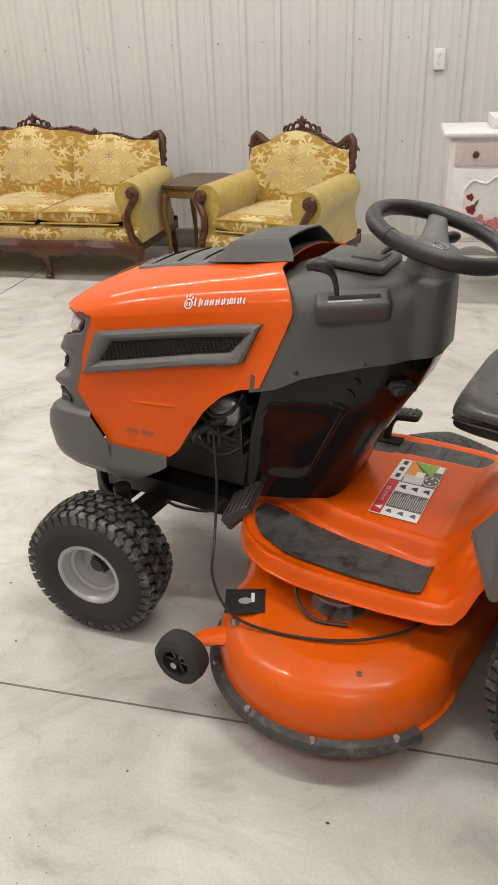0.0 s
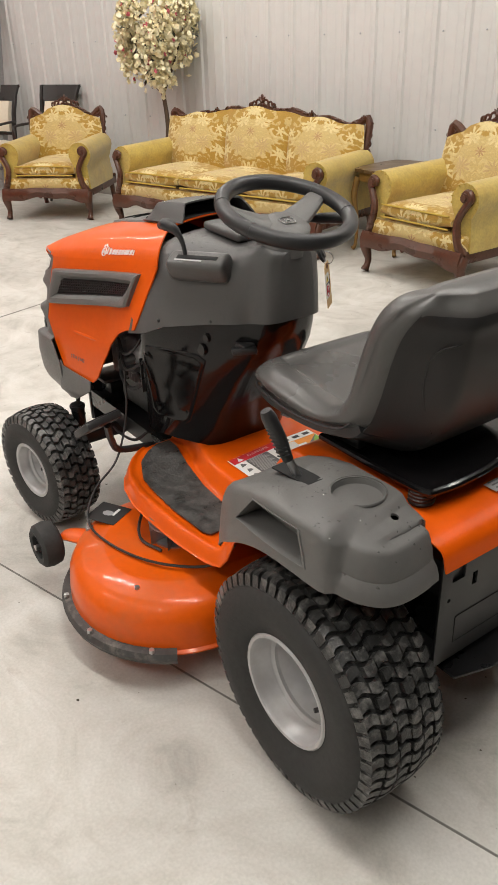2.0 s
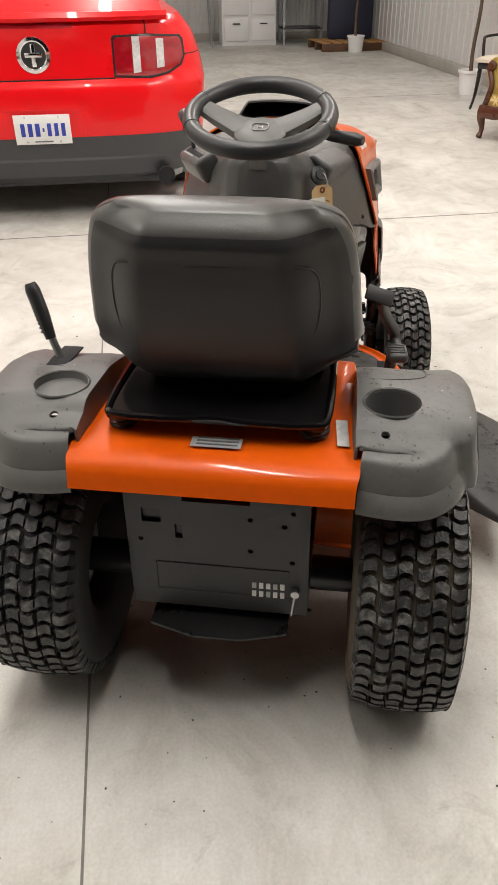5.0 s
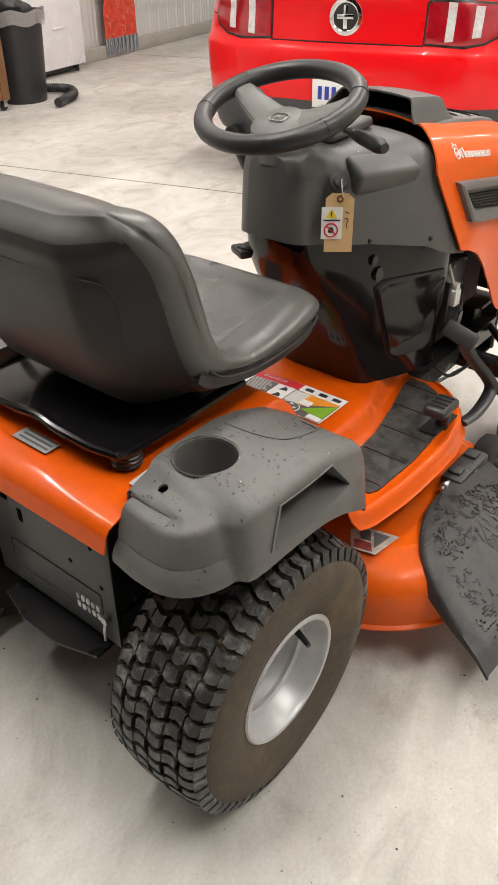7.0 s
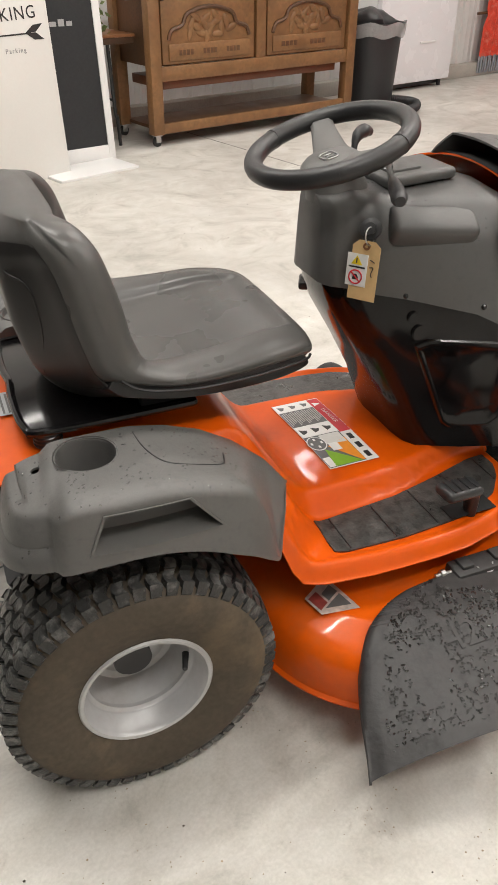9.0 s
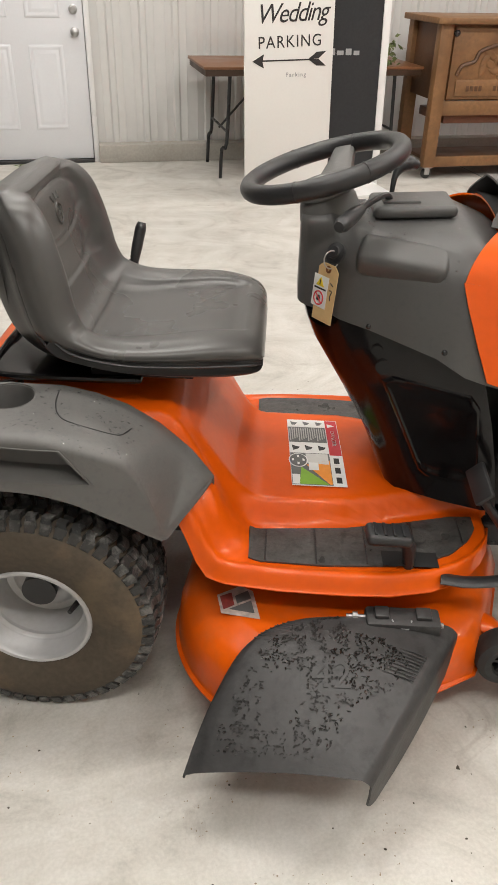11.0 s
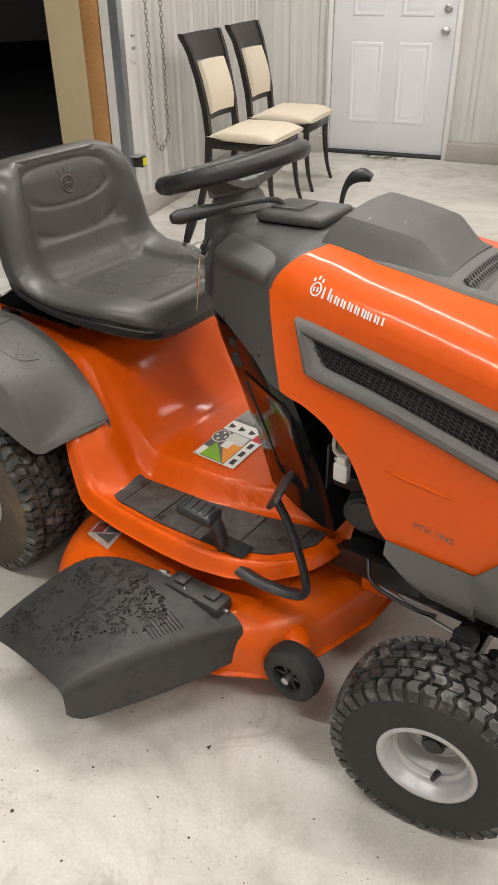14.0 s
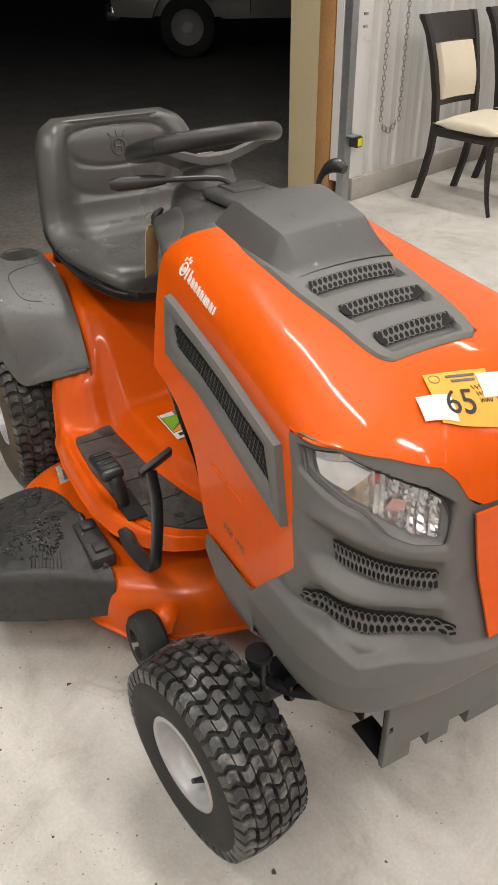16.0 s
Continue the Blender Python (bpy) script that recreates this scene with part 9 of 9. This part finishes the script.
# ---- far end of the shed ----
pl = thing("pallet", R(13.6, -3.55, 0, 4), "wooden pallet on the floor at the far end", "pallet")
for k in range(6):
    part("slat", box(-0.5, 0.5, -0.55 + 0.2 * k, -0.42 + 0.2 * k, 0.12, 0.14, 0.003), LUMBER, pl)
for x in (-0.45, 0, 0.45):
    part("runner", box(x - 0.04, x + 0.04, -0.55, 0.58, 0.0, 0.12, 0.003), OAKDARK, pl)
tall = thing("wrapped_roll", R(13.8, -3.6, 0.14), "tall dark blue wrapped panel standing on the pallet", "panel")
part("wrap", box(-0.10, 0.10, -0.42, 0.36, 0.0, 1.7, 0.03), mat("dark_blue_wrap", (0.02, 0.025, 0.05), 0.4, var=0.3), tall)
cab = thing("drawer_cabinet", R(14.9, -1.95, 0, 0), "white metal drawer cabinet at the far wall", "cabinet")
part("body", box(-0.3, 0.3, -0.5, 0.5, 0.0, 1.3, 0.006), WHITEPAINT, cab)
for z in (0.08, 0.50, 0.92):
    for y in (-0.26, 0.24):
        dd = part("drawer", box(-0.325, -0.30, y - 0.22, y + 0.22, z, z + 0.36, 0.006), WHITEPAINT, cab)
        part("handle", box(-0.345, -0.325, y - 0.07, y + 0.07, z + 0.27, z + 0.29, 0.004), BLACK, dd)
rk = thing("storage_rack", R(14.9, -2.95, 0, 0), "grey steel rack with mixed stores at the far wall", "rack")
for x in (-0.25, 0.25):
    for y in (-0.35, 0.35):
        part("post", box(x - 0.02, x + 0.02, y - 0.02, y + 0.02, 0, 1.8), GALV, rk)
for z in (0.25, 0.85, 1.45):
    part("shelf", box(-0.27, 0.27, -0.37, 0.37, z, z + 0.03, 0.002), GREYSTEEL, rk)
wr = thing("wire_stand", R(14.6, -0.75, 0), "thin white wire stand at the far wall", "stand")
for x, y in ((-0.15, -0.45), (-0.15, 0.45), (0.15, -0.45), (0.15, 0.45)):
    part("leg", cyl((x * 1.4, y * 1.1, 0), (x, y, 0.9), 0.012, n=8), LADDER, wr)
part("tray", box(-0.2, 0.2, -0.5, 0.5, 0.9, 0.93, 0.004), LADDER, wr)
gd = thing("door_2", R(EAST - 0.03, 1.1, 0), "far closed white sectional garage door", "door", kind="structure")
for k in range(6):
    part("door_section", box(-0.03, 0.0, -1.6, 1.6, 0.02 + 0.52 * k, 0.52 + 0.52 * k, 0.006), WHITEPAINT, gd)

# ---- red coupe parked in the shed, pickup in the yard ----
CARRED = mat("red_car_paint", (0.78, 0.004, 0.008), 0.30, var=0.02, coat=0.5, rvar=0.03, spec=0.25)
VALANCE = mat("dark_grey_bumper_plastic", (0.045, 0.047, 0.050), 0.45, var=0.08, bump=0.1, bscale=500)
LAMPRED = mat("red_lamp_plastic", (0.34, 0.006, 0.014), 0.12, var=0.25, scale=14, fine=40, coat=0.7)
LAMPWHITE = mat("clear_lamp_plastic", (0.62, 0.60, 0.60), 0.18, var=0.25, scale=25, fine=70, coat=0.6)
CARGLASS = mat("tinted_car_glass", (0.012, 0.014, 0.014), 0.05, coat=0.5, var=0.02)
CHROMED = mat("chrome", (0.72, 0.72, 0.73), 0.12, metal=1.0, var=0.1, scale=20)
PLATEINK = mat("blue_print", (0.03, 0.05, 0.35), 0.5)
PALEPAINT = mat("pale_truck_paint", (0.24, 0.235, 0.22), 0.35, var=0.05, coat=0.4)


def car_tail(z):
    """Rear line and half width of the coupe at a height."""
    x0 = table(z, [0.20, 0.26, 0.40, 0.52, 0.70, 0.735, 0.766, 0.90, 1.02, 1.06], [0.12, 0.05, 0.015, 0.0, -0.004, 0.004, 0.030, 0.045, 0.035, 0.075])
    w = table(z, [0.20, 0.30, 0.45, 0.60, 0.74, 0.85, 0.97, 1.06], [0.85, 0.895, 0.915, 0.93, 0.935, 0.915, 0.875, 0.80])
    return x0, w


def tail(y, z, off=0.0):
    x0, w = car_tail(z)
    k = min(1.0, abs(y) / w)
    return Vector((x0 + 0.45 - (0.45 + off) * (1 - k ** 3.2) ** (1 / 3.2), y, z))


def car_ring(z):
    x0, w = car_tail(z)
    half = [tail(w * math.sin(radians(a)) ** 0.8, z) for a in range(0, 90, 5)] + [Vector((x0 + 0.45, w, z))]
    half += [Vector((x, w - 0.03 * math.sin(math.pi * (x - 0.5) / 3.9) * smooth(0.5, 0.9, z), z)) for x in (0.8, 1.1, 1.4, 1.8, 2.4, 3.0, 3.4, 3.8)]
    half += [Vector((4.02 + 0.62 * math.cos(radians(a)), w * math.sin(radians(a)) ** 0.6, z)) for a in (80, 65, 50, 35, 20, 8, 0)]
    for p in half:
        p.z -= 0.16 * smooth(2.6, 4.4, p.x) * smooth(0.55, 1.0, z)
    return half + [Vector((p.x, -p.y, p.z)) for p in reversed(half[1:-1])]


CAR = thing("red_coupe", R(3.44, 0.64, 0), "glossy red two-door coupe parked tail first on the concrete", "car")
zs = [0.22, 0.26, 0.32, 0.40, 0.47, 0.52, 0.60, 0.68, 0.72, 0.74, 0.766, 0.80, 0.86, 0.92, 0.98, 1.02, 1.045, 1.06]
arches = [cyl((x, s * 0.60, 0.33), (x, s * 1.1, 0.33), 0.385, n=36) for x in (1.02, 3.74) for s in (1, -1)]
part("body", cut(loft([car_ring(z) for z in zs]), *arches), CARRED, CAR, "glossy red painted body", sharp=30)
cab = []
for z, xa, xb, w in ((1.04, 0.62, 3.05, 0.74), (1.15, 0.86, 2.72, 0.70), (1.27, 1.20, 2.42, 0.63), (1.34, 1.45, 2.2, 0.56), (1.365, 1.6, 2.05, 0.45)):
    cab.append([Vector((xa + (xb - xa) * k, s_ * w * (1 - 0.05 * abs(k - 0.5)), z)) for s_, ks in ((1, (0, 0.02, 0.25, 0.5, 0.75, 0.98, 1)), (-1, (1, 0.98, 0.75, 0.5, 0.25, 0.02, 0))) for k in ks])
part("cabin", loft(cab), CARRED, CAR)
part("rear_window", shell([[Vector((0.69 + 0.60 * k - 0.006, y * (0.64 - 0.09 * k), 1.066 + 0.215 * k)) for y in (-1, -0.5, 0, 0.5, 1)] for k in (0, 0.3, 0.6, 0.9)], 0.004), CARGLASS, CAR, "dark tinted rear window")


def tail_pad(name, outline, material, off0, off1, parent, label=""):
    cy = sum(p[0] for p in outline) / len(outline)
    cz = sum(p[1] for p in outline) / len(outline)
    rings = [[tail(cy + (y - cy) * k, cz + (z - cz) * k, o) for y, z in outline] for k, o in ((1, off0), (0.995, off1), (0.97, off1 + 0.002), (0.6, off1 + 0.003), (0.2, off1 + 0.003))]
    return part(name, loft(rings), material, parent, label)


for s in (1, -1):
    out = dense([(s * 0.415, 0.768), (s * 0.62, 0.757), (s * 0.72, 0.775), (s * 0.795, 0.815), (s * 0.815, 0.86), (s * 0.808, 0.94), (s * 0.79, 0.962), (s * 0.60, 0.975), (s * 0.43, 0.972), (s * 0.415, 0.96)], 4)
    tl = tail_pad("tail_light", out, BLACKSTEEL, -0.02, 0.004, CAR, "red tail light in a black surround")
    c = (s * 0.60, 0.868)
    tail_pad("lens", [(c[0] + (y - c[0]) * 0.945, c[1] + (z - c[1]) * 0.90) for y, z in out], LAMPRED, 0.0, 0.008, tl)
    for y0, za, zb in ((0.545, 0.785, 0.965), (0.675, 0.805, 0.950)):
        tail_pad("reversing_bar", dense([(s * (y0 - 0.021), za), (s * (y0 + 0.021), za + 0.004), (s * (y0 + 0.021), zb - 0.003), (s * (y0 - 0.021), zb)], 4), LAMPWHITE, 0.004, 0.0135, tl, "clear white light bar")
part("boot_seam", tube([tail(y, 0.764, 0.001) for y in (-0.42, -0.2, 0, 0.2, 0.42)], 0.004, 6, 3), GAPSHADE, CAR)
for s in (1, -1):
    part("boot_side_seam", tube([tail(s * 0.60, 0.976, 0.001), tail(s * 0.60, 1.02, 0.001), tail(s * 0.59, 1.055, 0.001)], 0.0035, 6, 3), GAPSHADE, CAR)
    part("bumper_seam", tube([tail(s * 0.812, 0.865, 0.001), tail(s * 0.86, 0.866, 0.001), tail(s * 0.895, 0.868, 0.001)], 0.003, 6, 3), GAPSHADE, CAR)
part("third_brake_light", shell([[tail(y, z, 0.004) for y in (-0.22, -0.11, 0, 0.11, 0.22)] for z in (1.012, 1.03)], -0.004), LAMPRED, CAR, "dark red brake light strip")
lip = []
for x, z in ((0.02, 1.045), (-0.005, 1.062), (0.01, 1.078), (0.09, 1.075), (0.16, 1.062)):
    lip.append([Vector((x + 0.10 * (abs(y) / 0.72) ** 3, y, z)) for y in (-0.72, -0.5, -0.25, 0, 0.25, 0.5, 0.72)])
part("boot_lip", shell(lip, -0.006), CARRED, CAR)
# dark lower bumper with the plate recess
val = []
for z in (0.472, 0.455, 0.42, 0.36, 0.345, 0.29, 0.255, 0.225, 0.20):
    off = 0.006 + 0.014 * smooth(0.37, 0.34, z) - 0.03 * smooth(0.25, 0.2, z)
    val.append([tail(y, z, off) for y in [0.90 * math.sin(radians(a)) for a in range(-90, 91, 5)]])
part("bumper_valance", shell(val, -0.006), VALANCE, CAR, "dark grey lower bumper", sharp=25)
part("plate_surround", cut(join(loft([[tail(y * k, 0.525 + (z - 0.525) * k, o) for y, z in dense([(-0.235, 0.445), (-0.19, 0.405), (0.19, 0.405), (0.235, 0.445), (0.225, 0.60), (0.205, 0.622), (-0.205, 0.622), (-0.225, 0.60)], 3)] for k, o in ((1, -0.01), (0.985, 0.004), (0.96, 0.004))])), box(-0.10, 0.05, -0.172, 0.172, 0.437, 0.612)), CARRED, CAR)
plate = part("number_plate", xf(box(-0.0015, 0.0015, -0.1525, 0.1525, -0.0775, 0.0775, 0.001), pose(-0.016, 0, 0.522, 0, -3, 0)), WHITEINK, CAR, "white number plate with blue bars")
for y, w in ((0.108, 0.032), (0.068, 0.034), (0.028, 0.034), (-0.004, 0.014), (-0.036, 0.030), (-0.074, 0.030), (-0.112, 0.030)):
    h = 0.034 if w > 0.02 else 0.010
    part("plate_bar", xf(box(-0.003, 0, y - w * 0.36, y + w * 0.36, -h, h, 0.0008), pose(-0.017, 0, 0.520, 0, -3, 0)), PLATEINK, plate)
for y in (-0.09, 0.09):
    for z in (-0.064, 0.064):
        part("screw", xf(ball((0, 0, 0), 0.006, n=5), pose(-0.0175, y, 0.522 + z)), STEEL, plate)
part("plate_strip", xf(box(-0.0028, 0, -0.05, 0.05, -0.066, -0.060), pose(-0.017, 0, 0.522, 0, -3, 0)), GREYINK, plate)
emb = part("emblem", xf(lathe([(0.001, 0.0), (0.088, 0.0), (0.092, 0.006), (0.088, 0.016), (0.072, 0.020), (0.064, 0.014), (0.001, 0.012)], 36, "X"), pose(tail(0, 0.885).x + 0.002, 0, 0.885, 0, 0, 180)), CHROMED, CAR, "round chrome emblem")
part("emblem_field", xf(cyl((0, 0, 0), (-0.004, 0, 0), 0.064, n=32), pose(tail(0, 0.885).x - 0.0105, 0, 0.885)), BLACKINK, emb)
part("emblem_bar", xf(join(box(-0.006, 0, -0.012, 0.012, -0.056, 0.056, 0.003), box(-0.009, 0, -0.046, 0.046, -0.010, 0.014, 0.004)), pose(tail(0, 0.885).x - 0.0135, 0, 0.885)), CHROMED, emb)
for s in (1, -1):
    pipe = part("exhaust_tip", xf(lathe([(0.050, -0.03), (0.052, 0.0), (0.050, 0.006), (0.044, 0.004), (0.042, -0.02), (0.042, -0.2), (0.030, -0.2), (0.030, -0.21), (0.050, -0.21)], 28, "X"), pose(0.03, s * 0.665, 0.245, 0, 0, 180)), BLACKSTEEL, CAR, "round dark exhaust tip")
    # near-black filler paints the shade down the pipe's bore
    part("pipe_inside", cyl((0.225, s * 0.665, 0.245), (0.03, s * 0.665, 0.245), 0.0415, n=24), GAPSHADE, pipe)
    part("muffler", box(0.15, 0.55, s * 0.665 - 0.11, s * 0.665 + 0.11, 0.20, 0.33, 0.05), ALLOY, CAR)
    part("door_seam", tube([(2.12, s * (0.927), 0.42), (2.10, s * 0.925, 0.7), (2.14, s * 0.885, 0.98)], 0.004, 6, 4), GAPSHADE, CAR)
part("under_tray", box(0.12, 4.3, -0.70, 0.70, 0.19, 0.24, 0.01), BLACK, CAR)
for x in (1.02, 3.74):
    for s in (1, -1):
        wh = new("wheel"); wh.parent = CAR; wh.matrix_local = pose(x, s * 0.80, 0.335, 0, 0, 0 if s > 0 else 180)
        part("tyre", lathe([(0.235, -0.105), (0.30, -0.118), (0.327, -0.108), (0.335, -0.06), (0.335, 0.06), (0.327, 0.108), (0.30, 0.118), (0.235, 0.105)], 48, "Y", closed=True), RUBBER, wh)
        spk = [lathe([(0.205, -0.10), (0.24, -0.104), (0.24, 0.104), (0.228, 0.108), (0.205, 0.07)], 40, "Y", closed=True), cyl((0, 0.0, 0), (0, 0.09, 0), 0.06, n=20)]
        for k in range(5):
            spk.append(xf(box(0.03, 0.225, 0.05, 0.085, -0.028, 0.028, 0.008), Matrix.Rotation(radians(72 * k), 4, "Y")))
        part("rim", join(*spk), SILVER, wh, "silver five-spoke rim")
        part("brake_disc", cyl((0, -0.02, 0), (0, 0.0, 0), 0.15, n=28), STEEL, wh)

# pale pickup standing in the dark yard
TRUCK = thing("pickup_truck", pose(-9.54, 4.37, -0.04, 0, 0, 243.4), "pale pickup truck parked in the dark yard", "pickup truck")
prof = [(0.95, 0.52), (1.02, 0.80), (0.98, 1.05), (-0.45, 1.14), (-1.95, 1.18), (-4.15, 1.18), (-4.2, 0.60), (-3.9, 0.50), (-0.6, 0.48), (0.6, 0.50)]
tb = xf(prism(prof, 1.9, 0.02), pose(0, 0.95 + 0.05, 0, 90))
tb = cut(tb, *[cyl((x, s * 0.7, 0.40), (x, s * 1.2, 0.40), 0.47, n=32) for x in (0, -3.3) for s in (1, -1)], box(-4.05, -2.25, -0.75, 0.85, 0.75, 1.4))
part("body", tb, PALEPAINT, TRUCK, "pale painted truck body", sharp=30)
part("cab", loft([[Vector((x, y, z)) for x, y in ((xb, w), (xf_, w), (xf_, -w), (xb, -w))] for z, xf_, xb, w in ((1.12, -0.35, -2.15, 0.90), (1.5, -0.85, -2.12, 0.82), (1.74, -1.2, -2.05, 0.74))]), PALEPAINT, TRUCK)
part("side_window", shell([[Vector((x - 0.25 * k, 0.905 - 0.11 * k, 1.2 + 0.42 * k)) for x in (-0.85, -1.3, -1.95)] for k in (0, 1)], 0.006), CARGLASS, TRUCK, "dark side window")
part("windscreen", shell([[Vector((-0.48 - 0.62 * k, y * (0.80 - 0.08 * k), 1.18 + 0.50 * k)) for y in (-1, 0, 1)] for k in (0, 1)], 0.006), CARGLASS, TRUCK, "dark windscreen")
part("bumper", box(0.90, 1.08, -0.95, 0.95, 0.46, 0.66, 0.03), CHROMED, TRUCK, "chrome front bumper")
for s in (1, -1):
    part("door_seam", tube([(-0.85, s * 1.002 + (0.0 if s > 0 else 0.1), 0.55), (-0.85, s * 1.002 + (0.0 if s > 0 else 0.1), 1.1)], 0.006, 6, 3), GAPSHADE, TRUCK)
    part("headlamp", box(0.90, 1.02, s * 0.72 - 0.16, s * 0.72 + 0.16, 0.78, 0.95, 0.02), LAMPWHITE, TRUCK)
    for x in (0, -3.3):
        wh = new("wheel"); wh.parent = TRUCK; wh.matrix_local = pose(x, s * 0.83, 0.38, 0, 0, 0 if s > 0 else 180)
        part("tyre", lathe([(0.22, -0.12), (0.33, -0.13), (0.37, -0.11), (0.38, -0.06), (0.38, 0.06), (0.37, 0.11), (0.33, 0.13), (0.22, 0.12)], 40, "Y", closed=True), RUBBER, wh)
        part("rim", join(lathe([(0.001, 0.0), (0.10, 0.02), (0.20, 0.07), (0.225, 0.11), (0.225, -0.1), (0.001, -0.1)], 32, "Y"), cyl((0, 0, 0), (0, 0.10, 0), 0.07, n=16)), SILVER, wh, "dull steel rim")
